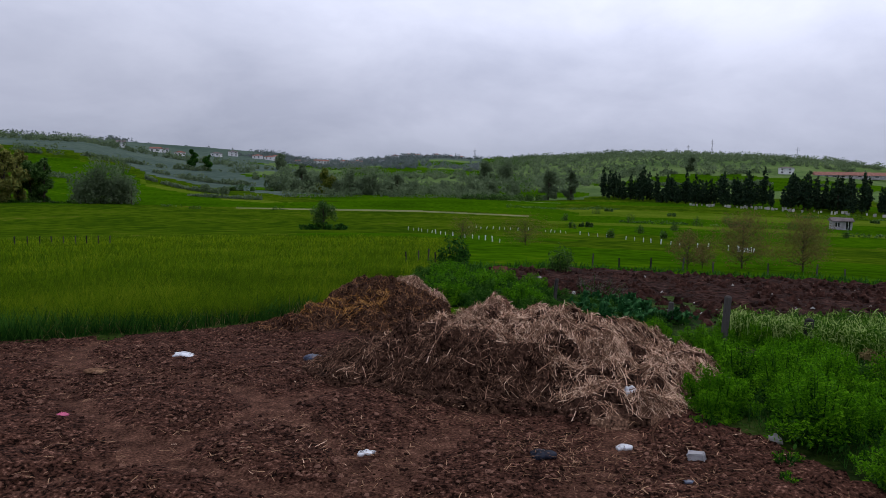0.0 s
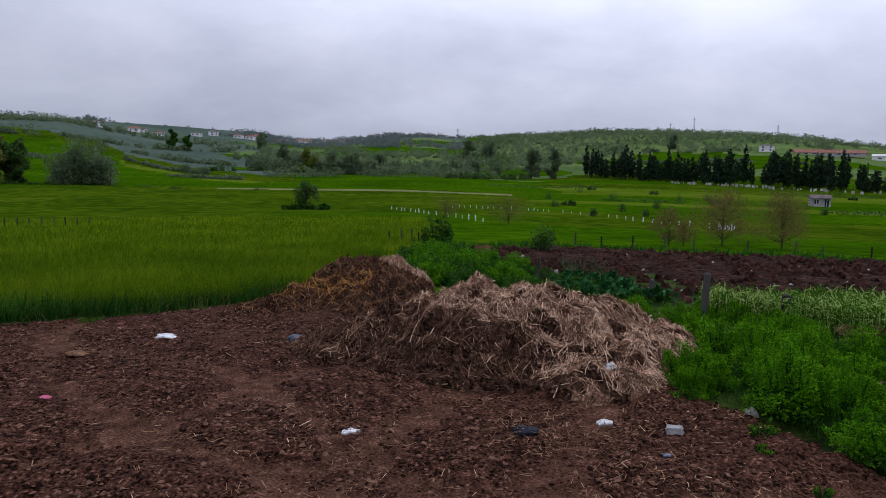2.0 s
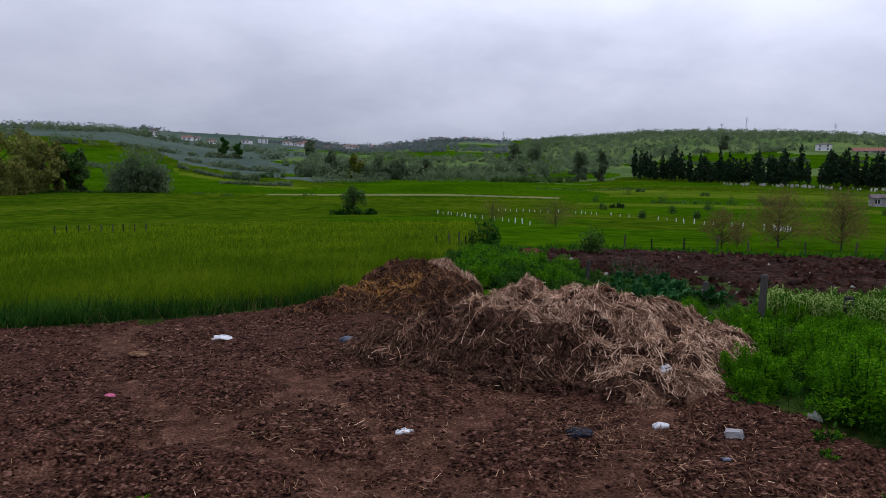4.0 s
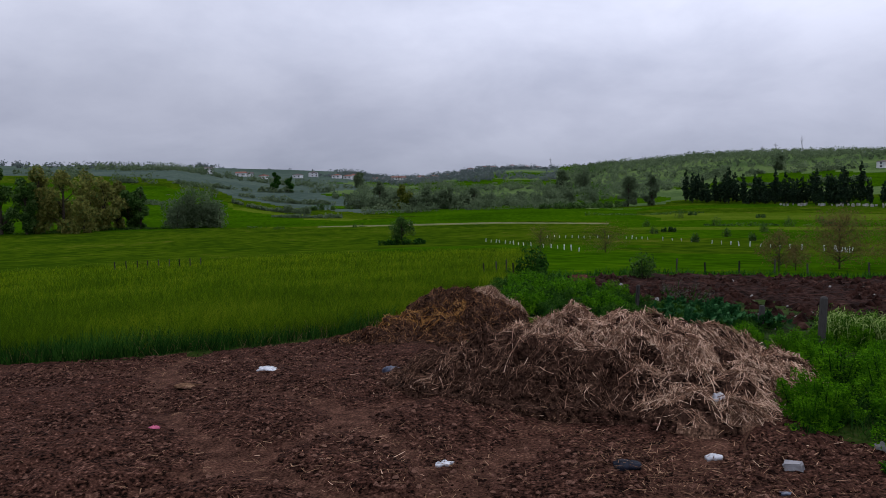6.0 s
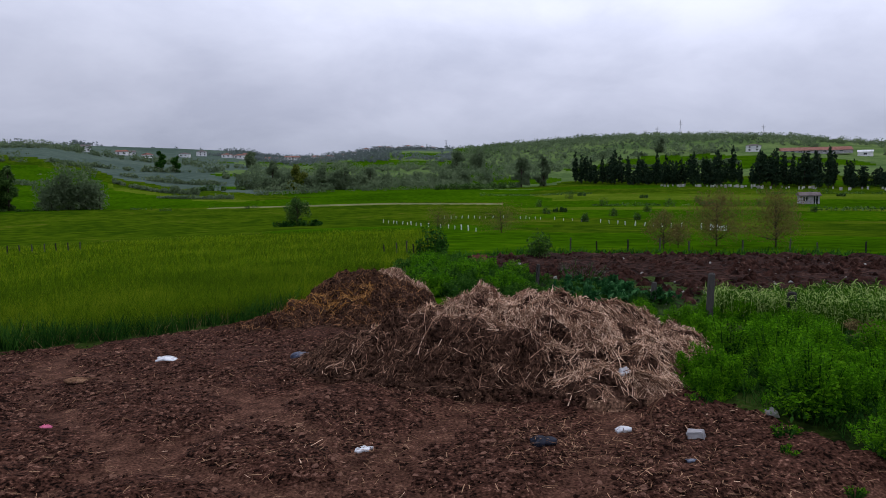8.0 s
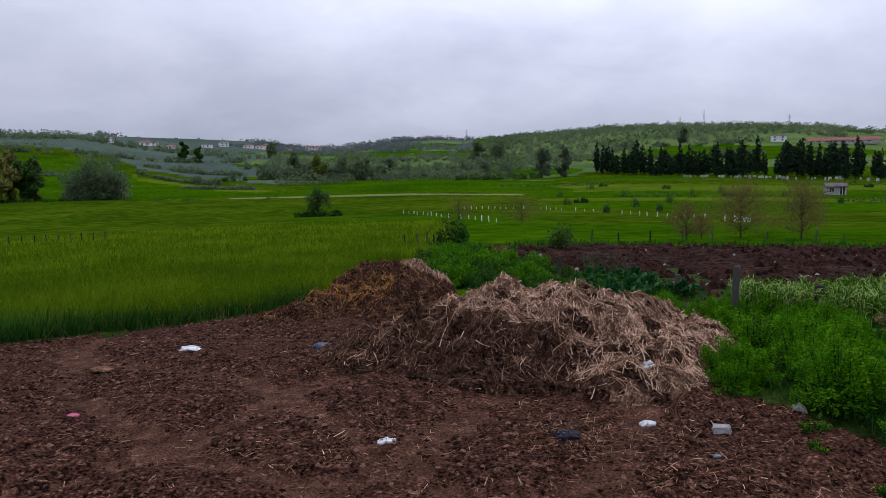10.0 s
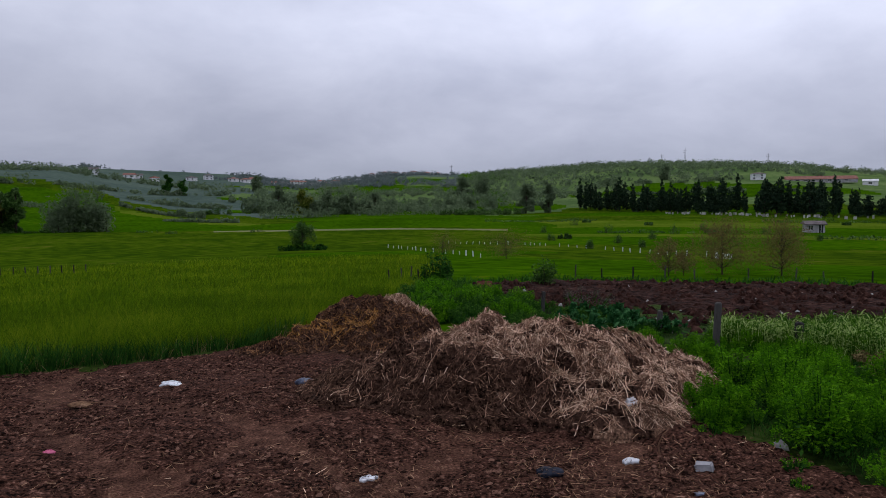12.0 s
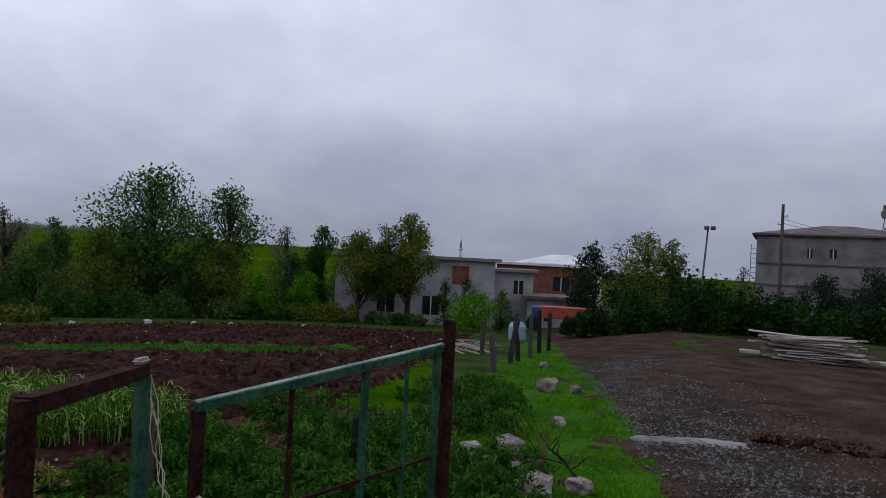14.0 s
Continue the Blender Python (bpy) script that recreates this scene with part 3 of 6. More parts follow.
def build_ground():
    az = np.radians(np.concatenate([np.arange(-55, 122, 0.36), np.arange(122, 304.9, 3.0)]))
    rs = [0.4]
    for limit, grow in ((2.0, 1.05), (10.0, 1.0105), (60.0, 1.016), (150.0, 1.03), (215.0, 1.009), (420.0, 1.018), (2600.0, 1.031)):
        while rs[-1] < limit:
            rs.append(rs[-1] * grow)
    rs = np.array(rs)
    A, R = np.meshgrid(az, rs)
    X, Y = R * np.sin(A), R * np.cos(A)
    Z = height(X, Y)
    zone = zone_of(X, Y)
    dirt, plough = (zone == ZI["dirt"]) | (zone == ZI["worn"]), zone == ZI["plough"]
    lane = (zone == ZI["track"]) | (zone == ZI["gravel"])
    # trodden, clodded soil with wheel ruts that curve across the yard
    rut = ruts(X, Y)
    rough = 0.55 + 0.45 * ripple(X, Y, 0.9, 20)
    u, v = X * 0.8 + Y * 0.6, Y * 0.8 - X * 0.6
    crust = np.abs(ripple(u, v * 2.2, 0.31, 21)) * 0.030 + np.abs(ripple(v * 1.3, u, 0.13, 22)) * 0.026
    clod = rough * (crust + ripple(X * 1.7, Y, 0.055, 30) * 0.016) + ripple(X, Y, 0.6, 23) * 0.022 + ripple(u, v, 1.7, 33) * 0.02
    Z = Z + np.where(dirt, 1.35 * clod * (1 - 0.75 * np.clip(rut, 0, 1)) - 0.045 * rut, 0)
    clod = np.maximum(ripple(X, Y, 0.5, 24), 0) * 0.10 + np.maximum(ripple(X, Y, 0.22, 25), 0) * 0.07 + ripple(X, Y, 2.0, 26) * 0.04
    Z = Z + np.where(plough, clod, 0) + np.where(lane, ripple(X, Y, 0.25, 27) * 0.014 + ripple(X * 0.5, Y * 1.5, 0.33, 31) * 0.008 + ripple(X, Y, 1.4, 28) * 0.03, 0)
    Z = Z + np.where(~(dirt | plough | lane) & (R < 60), ripple(X, Y, 0.4, 29) * 0.03, 0)
    n, k = A.shape
    verts = np.concatenate([np.stack([X, Y, Z], -1).reshape(-1, 3), [[0, 0, 0]]])
    i = np.arange((n - 1) * k).reshape(n - 1, k)
    right = np.roll(i, -1, 1)
    quads = np.stack([i, right, right + k, i + k], -1).reshape(-1, 4)[:, ::-1]
    me = mesh_of("ground", verts, quads, [M[z] for z in ZONES], True)
    c = verts[quads].mean(1)
    face_zone = zone_of(c[:, 0], c[:, 1]).astype(np.int32)
    me.polygons.foreach_set("material_index", face_zone)
    me.polygons.foreach_set("use_smooth", (face_zone != ZI["dirt"]) & (face_zone != ZI["plough"]))
    cap = bmesh.new()
    cap.from_mesh(me)
    cap.verts.ensure_lookup_table()
    for a in range(k):
        f = cap.faces.new((cap.verts[a], cap.verts[len(verts) - 1], cap.verts[(a + 1) % k]))
        f.material_index = ZI["dirt"]
    cap.to_mesh(me)
    cap.free()
    tagged(new("ground", me), "dark bare soil yard falling to green fields and hills", "ground", kind="structure")


build_ground()

# ---- straw heaps ----
def lump_mesh(x, y, z, s, flat):
    """Small uneven eight-sided lumps at the given places, with sizes s."""
    n = len(x)
    octa = np.array([(1, 0, 0), (0.6, 0.75, 0.1), (-0.3, 1, 0), (-1, 0.2, 0.05), (-0.7, -0.8, 0), (0.4, -0.9, 0.1), (0.35, 0.2, 0.85), (-0.35, -0.15, 0.95)], float)
    v = octa[None] * np.array([1.0, 0.8, flat]) * s[:, None, None] * rng.uniform(0.65, 1.3, (n, 8, 1))
    a = rng.uniform(0, 6.283, n)
    c, d = np.cos(a)[:, None], np.sin(a)[:, None]
    v = np.stack([v[..., 0] * c - v[..., 1] * d, v[..., 0] * d + v[..., 1] * c, v[..., 2]], -1)
    v += np.stack([x, y, z], 1)[:, None]
    tri = np.array([(0, 1, 6), (1, 2, 6), (2, 7, 6), (2, 3, 7), (3, 4, 7), (4, 5, 7), (5, 6, 7), (5, 0, 6)])
    return v.reshape(-1, 3), ((np.arange(n) * 8)[:, None, None] + tri[None]).reshape(-1, 3)



def heap(name, bumps, seed, label, strands, straw_at):
    xs, ys = [b[0] for b in bumps], [b[1] for b in bumps]
    x0, x1 = min(b[0] - b[2] for b in bumps) - 0.1, max(b[0] + b[2] for b in bumps) + 0.1
    y0, y1 = min(b[1] - max(b[2], b[3]) for b in bumps) - 0.1, max(b[1] + max(b[2], b[3]) for b in bumps) + 0.1
    step = 0.025
    X, Y = np.meshgrid(np.arange(x0, x1, step), np.arange(y0, y1, step))
    h = lumpy(X, Y, bumps, seed)
    Z = height(X, Y) + np.where(h > 0.004, h + 0.01, -0.10)
    k = X.shape[1]
    i = (np.arange(X.shape[0] - 1)[:, None] * k + np.arange(k - 1)[None]).ravel()
    thing = tagged(new(name), label, "heap")
    thing.location = (sum(xs) / len(xs), sum(ys) / len(ys), ground_at(xs[0], ys[0]))
    o = np.array(thing.location)
    body = mesh_of("core", np.stack([X, Y, Z], -1).reshape(-1, 3) - o, np.stack([i, i + 1, i + k + 1, i + k], -1), [M["heap"], M["straw_mat"]], True)
    c = np.stack([X, Y], -1).reshape(-1, 2)[i]
    body.polygons.foreach_set("material_index", (straw_at(c[:, 0], c[:, 1]) > 0.5).astype(np.int32))
    mesh_part("core", body, thing)
    for part_name, count, material, where, length, note in strands:
        px, py = rng.uniform(x0, x1, count * 4), rng.uniform(y0, y1, count * 4)
        hh = lumpy(px, py, bumps, seed)
        keep = (hh > 0.035) & (rng.random(count * 4) < where(px, py, hh))
        px, py, hh = px[keep][:count], py[keep][:count], hh[keep][:count]
        m = len(px)
        d = 0.06
        gx = (lumpy(px + d, py, bumps, seed) - lumpy(px - d, py, bumps, seed)) / (2 * d)
        gy = (lumpy(px, py + d, bumps, seed) - lumpy(px, py - d, bumps, seed)) / (2 * d)
        gx, gy = np.clip(gx, -0.9, 0.9), np.clip(gy, -0.9, 0.9)
        a = rng.uniform(0, 2 * math.pi, m)
        way = np.stack([np.cos(a), np.sin(a), np.cos(a) * gx + np.sin(a) * gy + rng.normal(0.0, 0.04, m)], 1)
        ln = rng.uniform(0.4, 1.3, m) * length
        start = np.stack([px, py, height(px, py) + hh + 0.010 + 0.018 * rng.random(m)], 1) - o - way * (ln / 2)[:, None]
        v, f = ribbons(start, way, ln, rng.uniform(0.0030, 0.0078, m), rng.uniform(-0.02, 0.07, m) * ln / 0.2, 3, True, rng.normal(0, 0.22, m) * ln)
        mesh_part(part_name, mesh_of(part_name, v, f, material), thing, note, "stuff")
    # crumbling lumps of manure where no straw covers it
    px, py = rng.uniform(x0, x1, 14000), rng.uniform(y0, y1, 14000)
    hh = lumpy(px, py, bumps, seed)
    keep = (hh > 0.004) & (rng.random(14000) > 1.5 * straw_at(px, py))
    px, py, hh = px[keep], py[keep], hh[keep]
    v, f = lump_mesh(px, py, height(px, py) + hh, 0.006 + 0.034 * rng.random(len(px)) ** 2.5, 0.8)
    mesh_part("lump", mesh_of("lump", v - o, f, M["heap"]), thing, "crumbling dark lumps", "stuff")
    return thing


def pale_edge(x, y):
    """From dark manure (0) on the near left flank to pale straw (1) on the crest and the right end."""
    crest = (y - 5.50) * 0.95 + 0.65 * (x - 0.1) + 1.5 * (mound(x, y, BIG_HEAP) - 0.27)
    return np.clip(np.maximum(crest, (x - 0.62 - 0.25 * (y - 5.2)) * 1.8) + 0.42 * ripple(x, y, 0.5, 41) + 0.30 * ripple(x, y, 0.2, 44), 0, 1)


def pale_side(x, y, h):
    tufts = np.clip(0.55 + 1.3 * ripple(x, y, 0.16, 42) + 0.9 * ripple(x, y, 0.07, 43), 0.06, 1)
    return np.clip(1.25 * pale_edge(x, y) + 0.05 * (ripple(x, y, 0.3, 45) > 0.2), 0, 1) * tufts


def brown_side(x, y, h):
    return 1.05 - pale_edge(x, y)


def golden_band(x, y):
    """1 on the straw-covered ledge of the manure heap."""
    return ((abs(y - 8.84 + 0.10 * (x + 1.2) + 0.06 * ripple(x, y, 0.25, 46)) < 0.22) & (x > -1.95) & (x < -0.70)).astype(float)


heap("straw_heap", BIG_HEAP, 31, "long heap of pale straw over dark rotting manure",
     [("pale_straw", 44000, M["straw"], pale_side, 0.15, "matted pale straw"), ("brown_straw", 11000, M["straw_brown"], brown_side, 0.10, "dark rotten straw")], lambda x, y: pale_side(x, y, 0) * 1.25)
heap("manure_heap", BROWN_HEAP, 51, "dark brown manure heap with a band of golden straw",
     [("golden_straw", 5200, M["straw_gold"], lambda x, y, h: 0.9 * golden_band(x, y), 0.16, "golden straw band"),
      ("brown_straw", 7000, M["straw_russet"], lambda x, y, h: 0.7 - 0.6 * golden_band(x, y), 0.11, "dark brown straw")], lambda x, y: np.zeros(np.shape(x)))
heap("old_straw_heap", PALE_HEAP, 61, "small heap of reddish straw behind the manure heap",
     [("red_straw", 4500, M["straw"], lambda x, y, h: np.full(np.shape(x), 0.8), 0.15, "reddish straw")], lambda x, y: np.ones(np.shape(x)))


# ---- growing things ----
def grass_field(name, count, r0, r1, az0, az1, inside, length, material, label, lean=0.35, width=0.0062, power=1.0, joints=2):
    u = rng.random(count * 3)
    r = r0 * (r1 / r0) ** (u ** power)
    a = np.radians(rng.uniform(az0, az1, count * 3))
    x, y = r * np.sin(a), r * np.cos(a)
    keep = inside(x, y)
    x, y, r = x[keep][:count], y[keep][:count], r[keep][:count]
    n = len(x)
    ln = length(x, y) * rng.uniform(0.65, 1.2, n)
    way = np.stack([rng.normal(0.08, lean, n), rng.normal(0, lean, n), np.ones(n)], 1)
    v, f = ribbons(np.stack([x, y, height(x, y) - 0.01], 1), way, ln, width * np.maximum(1, r / 9) * rng.uniform(0.7, 1.4, n), ln * rng.uniform(0.05, 0.4, n), joints)
    return tagged(new(name, mesh_of(name, v, f, material)), label, "grass", kind="stuff")


def in_meadow(x, y):
    r, az = np.hypot(x, y), np.degrees(np.arctan2(x, y))
    return (y > yard_edge_north(x) + 0.05 + 0.12 * ripple(x, y, 0.4, 71) + 0.06 * ripple(x, y, 0.13, 70)) & (x < np.interp(y, [7, 9.3, 11, 18, 46, 66], [-2.1, -2.1, -1.6, -0.6, 1.0, 2.0]))


grass_field("meadow_grass", 80000, 7.0, 16, -56, 4, lambda x, y: in_meadow(x, y - 0.28) & (rng.random(len(x)) < 0.25 + 1.2 * (y - yard_edge_north(x))) & ((ripple(x, y, 0.33, 68) > -0.45) | (y > yard_edge_north(x) + 0.9)), lambda x, y: np.interp(np.hypot(x, y), [8, 9.5, 12, 20, 46], [0.40, 0.46, 0.40, 0.34, 0.34]) * (1 + 0.22 * ripple(x, y, 1.6, 72) + 0.30 * ripple(x, y, 0.42, 69)),
            M["blade"], "tall green meadow grass along the yard's edge", lean=0.45, width=0.0052, power=1.1)
grass_field("far_meadow_grass", 66000, 15, 64, -56, 4, lambda x, y: in_meadow(x, y - 0.28) & (rng.random(len(x)) < 0.25 + 1.2 * (y - yard_edge_north(x))), lambda x, y: np.interp(np.hypot(x, y), [8, 9.5, 12, 20, 46], [0.42, 0.46, 0.40, 0.34, 0.34]) * (1 + 0.25 * ripple(x, y, 1.6, 72)),
            M["blade"], "tall green meadow grass running down the slope", power=1.2, joints=1)

# the tall grass's own shade at its foot, painted as dark blades
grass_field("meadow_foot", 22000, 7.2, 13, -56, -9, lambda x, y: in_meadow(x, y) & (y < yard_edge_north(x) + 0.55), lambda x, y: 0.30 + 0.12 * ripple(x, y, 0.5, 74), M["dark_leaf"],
            "lower growth painted dark for the shade at the meadow grass's foot", 0.25, 0.010)
grass_field("dry_stalks", 2600, 7.2, 14, -56, -9, lambda x, y: in_meadow(x, y) & (y < yard_edge_north(x) + 0.4), lambda x, y: 0.22 + 0.1 * ripple(x, y, 0.5, 75), M["dry_leaf"],
            "dry pale stalks at the meadow's edge", 0.35, 0.006)


def cereal_stand(count):
    """Young cereal: short stalks, each with a few arching leaves, in close rows."""
    x, y = rng.uniform(3.4, 8.0, count * 4), rng.uniform(3.0, 10.2, count * 4)
    x = np.round(x / 0.22) * 0.22 + rng.normal(0, 0.045, len(x))
    keep = in_corn(x, y)
    x, y = x[keep][:count], y[keep][:count]
    n = len(x)
    tall = 0.36 + 0.08 * ripple(x, y, 0.9, 73) + rng.normal(0, 0.05, n)
    foot = np.stack([x, y, height(x, y) - 0.01], 1)
    sets = [ribbons(foot, np.stack([rng.normal(0, 0.10, n), rng.normal(0, 0.10, n), np.ones(n)], 1), tall, np.full(n, 0.016), tall * 0.03, 3)]
    for k in range(4):
        a = rng.uniform(0, 6.283, n)
        start = foot + np.array([0, 0, 1.0]) * (tall * rng.uniform(0.35, 0.95, n))[:, None]
        ln = rng.uniform(0.09, 0.22, n)
        sets.append(ribbons(start, np.stack([np.cos(a), np.sin(a), rng.uniform(0.5, 2.4, n)], 1), ln, rng.uniform(0.010, 0.020, n), ln * rng.uniform(0.4, 1.1, n), 3))
    v, f = join(*sets)
    tagged(new("cereal_stand", mesh_of("cereal_stand", v, f, M["corn_leaf"])), "stand of young green cereal with pale curling leaves", "cereal", kind="stuff")


cereal_stand(8000)
grass_field("strip_grass", 9000, 15, 26, 43, 76, in_strip, lambda x, y: np.full(np.shape(x), 0.12), M["nettle_leaf"], "strip of short grass across the ploughed field", 0.5, 0.008)


def in_verge(x, y):
    r, az = np.hypot(x, y), np.degrees(np.arctan2(x, y))
    return (x > 4.3) & (y > -0.9 + 0.06 * np.clip(x - 8, 0, 30) + 0.2 * ripple(x, y, 0.6, 76)) & (y < np.minimum(1.1, 0.2 + 0.12 * x)) & (x < 26) & (ripple(x, y, 0.55, 17) + 0.6 * ripple(x, y, 0.2, 18) < np.interp(x, [4, 6.5, 9], [-0.1, 0.40, 0.8]))


grass_field("verge_grass", 26000, 4.2, 27, 78, 102, in_verge, lambda x, y: 0.07 + 0.04 * ripple(x, y, 0.7, 77), M["weed_leaf"], "bright short grass beside the track", 0.7, 0.007)
grass_field("rough_grass", 18000, 2.6, 15, 15, 90, lambda x, y: (ripple(x, y, 0.8, 47) + 0.5 * ripple(x, y, 0.25, 48) > 0.05 - 2.0 * (x < 3.4)) & (x > yard_edge_east(y) + 0.1) & (x < np.where(y < 3.4, 9, 4.9)) & (y > 0.15) & (y < 12), lambda x, y: np.where((x > 3.9) | (y > 5.5), 0.09, 0.2) + 0.06 * ripple(x, y, 0.6, 78),
            M["dark_leaf"], "rough dark grass and weeds along the fence", 0.5, 0.006)
grass_field("far_edge_grass", 9000, 16, 40, 2, 45, lambda x, y: abs(np.hypot(x, y) - np.interp(np.degrees(np.arctan2(x, y)), [3, 6, 21, 35, 42, 48], [21, 22.4, 23.7, 26.5, 33, 31]) - 0.8) < 0.8,
            lambda x, y: 0.25 + 0.15 * ripple(x, y, 1.2, 79), M["dark_leaf"], "dark weeds along the far edge of the ploughed field", 0.4, 0.010)


def plant_mesh(name, lobes, n, size, material, shell=0.5, slim=1.0):
    v, f = leaves(cloud(n, lobes, shell), size, 0.0, slim)
    return mesh_of(name, v, f, material)


def weed(name, seed, n, height_m, spread, material, size, label, category="weed", slim=0.6):
    random.seed(seed)
    thing = tagged(new(name), label, category)
    lobes, low, stems = [], [], bmesh.new()
    for i in range(20):
        a, d = random.uniform(0, 6.283), spread * math.sqrt(random.random())
        top = height_m * random.uniform(0.6, 1.0) * (1 - 0.35 * d / spread)
        x, y = d * math.cos(a), d * math.sin(a)
        lobes.append((x, y, top * 0.80, spread * 0.20, spread * 0.20, top * 0.17))
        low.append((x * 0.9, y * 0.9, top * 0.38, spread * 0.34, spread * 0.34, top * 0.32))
        tube(stems, [(x * 0.5, y * 0.5, -0.03), (x * 0.8, y * 0.8, top * 0.5), (x, y, top * 0.9)], [0.006, 0.005, 0.003], 4)
    mesh_part("plume", plant_mesh("plume", lobes, int(n * 0.72), size, material, 0.25, slim), thing, kind="stuff")
    # older lower leaves in darker green, which also paints the clump's inner shade
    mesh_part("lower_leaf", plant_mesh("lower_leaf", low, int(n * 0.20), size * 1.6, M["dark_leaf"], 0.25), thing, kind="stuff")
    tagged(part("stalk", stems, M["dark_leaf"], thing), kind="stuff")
    return thing


def weed_bush(seed, tall, spread, shoots=40, per=150):
    """A dome of feathery upright shoots, dense with small leaves; darker lower leaves paint the shade inside."""
    random.seed(seed)
    thing = tagged(new("weed_bush"), "bright green feathery weed bush beside the straw heap", "weed", "weed bushes along the fence")
    stems, centres, low = bmesh.new(), [], []
    for i in range(shoots):
        a, d = random.uniform(0, 6.283), spread * math.sqrt(random.random())
        top = tall * (1 - 0.72 * (d / spread) ** 2) * random.uniform(0.78, 1.08)
        lean = random.uniform(1.0, 1.35)
        x, y = d * math.cos(a), d * math.sin(a)
        tube(stems, [(x * 0.45, y * 0.45, -0.03), (x * 0.85, y * 0.85, top * 0.5), (x * lean, y * lean, top * 0.97)], [0.006, 0.005, 0.002], 4)
        t = 0.30 + 0.70 * rng.random(per) ** 0.75
        q = 0.105 * np.maximum(1.15 - t, 0.05) ** 0.8 + 0.006
        b = rng.uniform(0, 6.283, per)
        out = 0.85 + (lean - 0.85) * np.clip((t - 0.5) * 2, 0, 1)
        centres.append(np.stack([x * out + q * np.cos(b), y * out + q * np.sin(b), top * t + rng.normal(0, 0.008, per)], 1))
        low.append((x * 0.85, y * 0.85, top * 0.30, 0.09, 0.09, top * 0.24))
    v, f = leaves(np.concatenate(centres), 0.0140, 0.5, 0.9)
    mesh_part("plume", mesh_of("plume", v, f, M["weed_leaf"]), thing, kind="stuff")
    # inner shade of the bush, painted as dark leaves low down
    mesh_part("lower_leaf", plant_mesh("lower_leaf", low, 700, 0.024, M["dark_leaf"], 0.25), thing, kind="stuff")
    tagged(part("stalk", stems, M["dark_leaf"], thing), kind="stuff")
    return thing


WEEDS = [weed_bush(101, 0.52, 0.30), weed_bush(102, 0.47, 0.34, 50), weed_bush(103, 0.56, 0.26, 38), weed_bush(104, 0.42, 0.31, 46)]
spots = []
random.seed(5)
tries = 0
while tries < 9000:
    tries += 1
    x, y = random.uniform(1.7, 4.3), random.uniform(1.45, 8.6)
    edge = yard_edge_east(y) + (0.20 if y < 5 else 0.35)
    back = float(np.interp(y, [1.4, 2.4, 3.3, 4.0, 5.0, 5.6, 7.0, 8.6], [2.85, 3.2, 3.25, 3.45, 3.6, 3.9, 4.1, 4.2]))
    if x < edge or x > back or mound(np.array(x), np.array(y), BIG_HEAP) > 0:
        continue
    if any((x - a) ** 2 + (y - b) ** 2 < 0.46 ** 2 for a, b in spots):
        continue
    spots.append((x, y))
for i, (x, y) in enumerate([(1.90, 4.78), (1.98, 5.02)] + spots):
    s = random.uniform(0.72, 1.15) * float(np.interp(y, [2, 4.6, 5.6, 7, 8.6], [0.95, 0.95, 0.86, 0.66, 0.55]))
    s *= 0.72 if i < 2 else 1
    m = pose(x, y, ground_at(x, y) - 0.01, random.uniform(-6, 6), random.uniform(-6, 6), random.uniform(0, 360))
    if i < 4:
        WEEDS[i].matrix_basis = m
        w = WEEDS[i]
    else:
        w = copy_thing(WEEDS[i % 4], m)
    w.scale = (s, s, s * random.uniform(0.9, 1.12))

DARKS = [weed("nettle_clump", 201 + i, 1300, 0.62, 0.5, M["nettle_leaf"], 0.032, "dark green nettles and coarse weeds") for i in range(2)]
for w in DARKS:
    tagged(w, group="nettles behind the heaps")
dark_spots = []
random.seed(8)
while len(dark_spots) < 72:
    az, r = random.uniform(-1, 20), random.uniform(9.5, 19)
    x, y = polar(az, r)
    if mound(np.array(x), np.array(y), PALE_HEAP + BROWN_HEAP + BIG_HEAP) > 0 or r < 9.5 + 0.25 * max(0, 8 - az) or r > 17.5 - 0.42 * az:
        continue
    dark_spots.append((x, y))
for i, (x, y) in enumerate(dark_spots):
    s = random.uniform(0.75, 1.1) * float(np.interp(math.degrees(math.atan2(x, y)), [0, 3, 8, 14, 20], [0.9, 0.9, 0.55, 0.38, 0.4]))
    m = pose(x, y, ground_at(x, y) - 0.01, 0, 0, random.uniform(0, 360))
    if i < 2:
        DARKS[i].matrix_basis = m
    else:
        copy_thing(DARKS[i % 2], m).scale = (s, s, s)

random.seed(12)
for i in range(16):
    az, r = random.uniform(-0.5, 11), random.uniform(10.2, 15.5)
    x, y = polar(az, r)
    if mound(np.array(x), np.array(y), PALE_HEAP + BROWN_HEAP + BIG_HEAP) > 0 or in_plough(np.array(x), np.array(y)):
        continue
    s = random.uniform(0.9, 1.35) * float(np.interp(az, [0, 4, 11], [1.0, 0.9, 0.6]))
    copy_thing(WEEDS[i % 4], pose(x, y, ground_at(x, y) - 0.01, 0, 0, random.uniform(0, 360))).scale = (s * 1.3, s * 1.3, s)
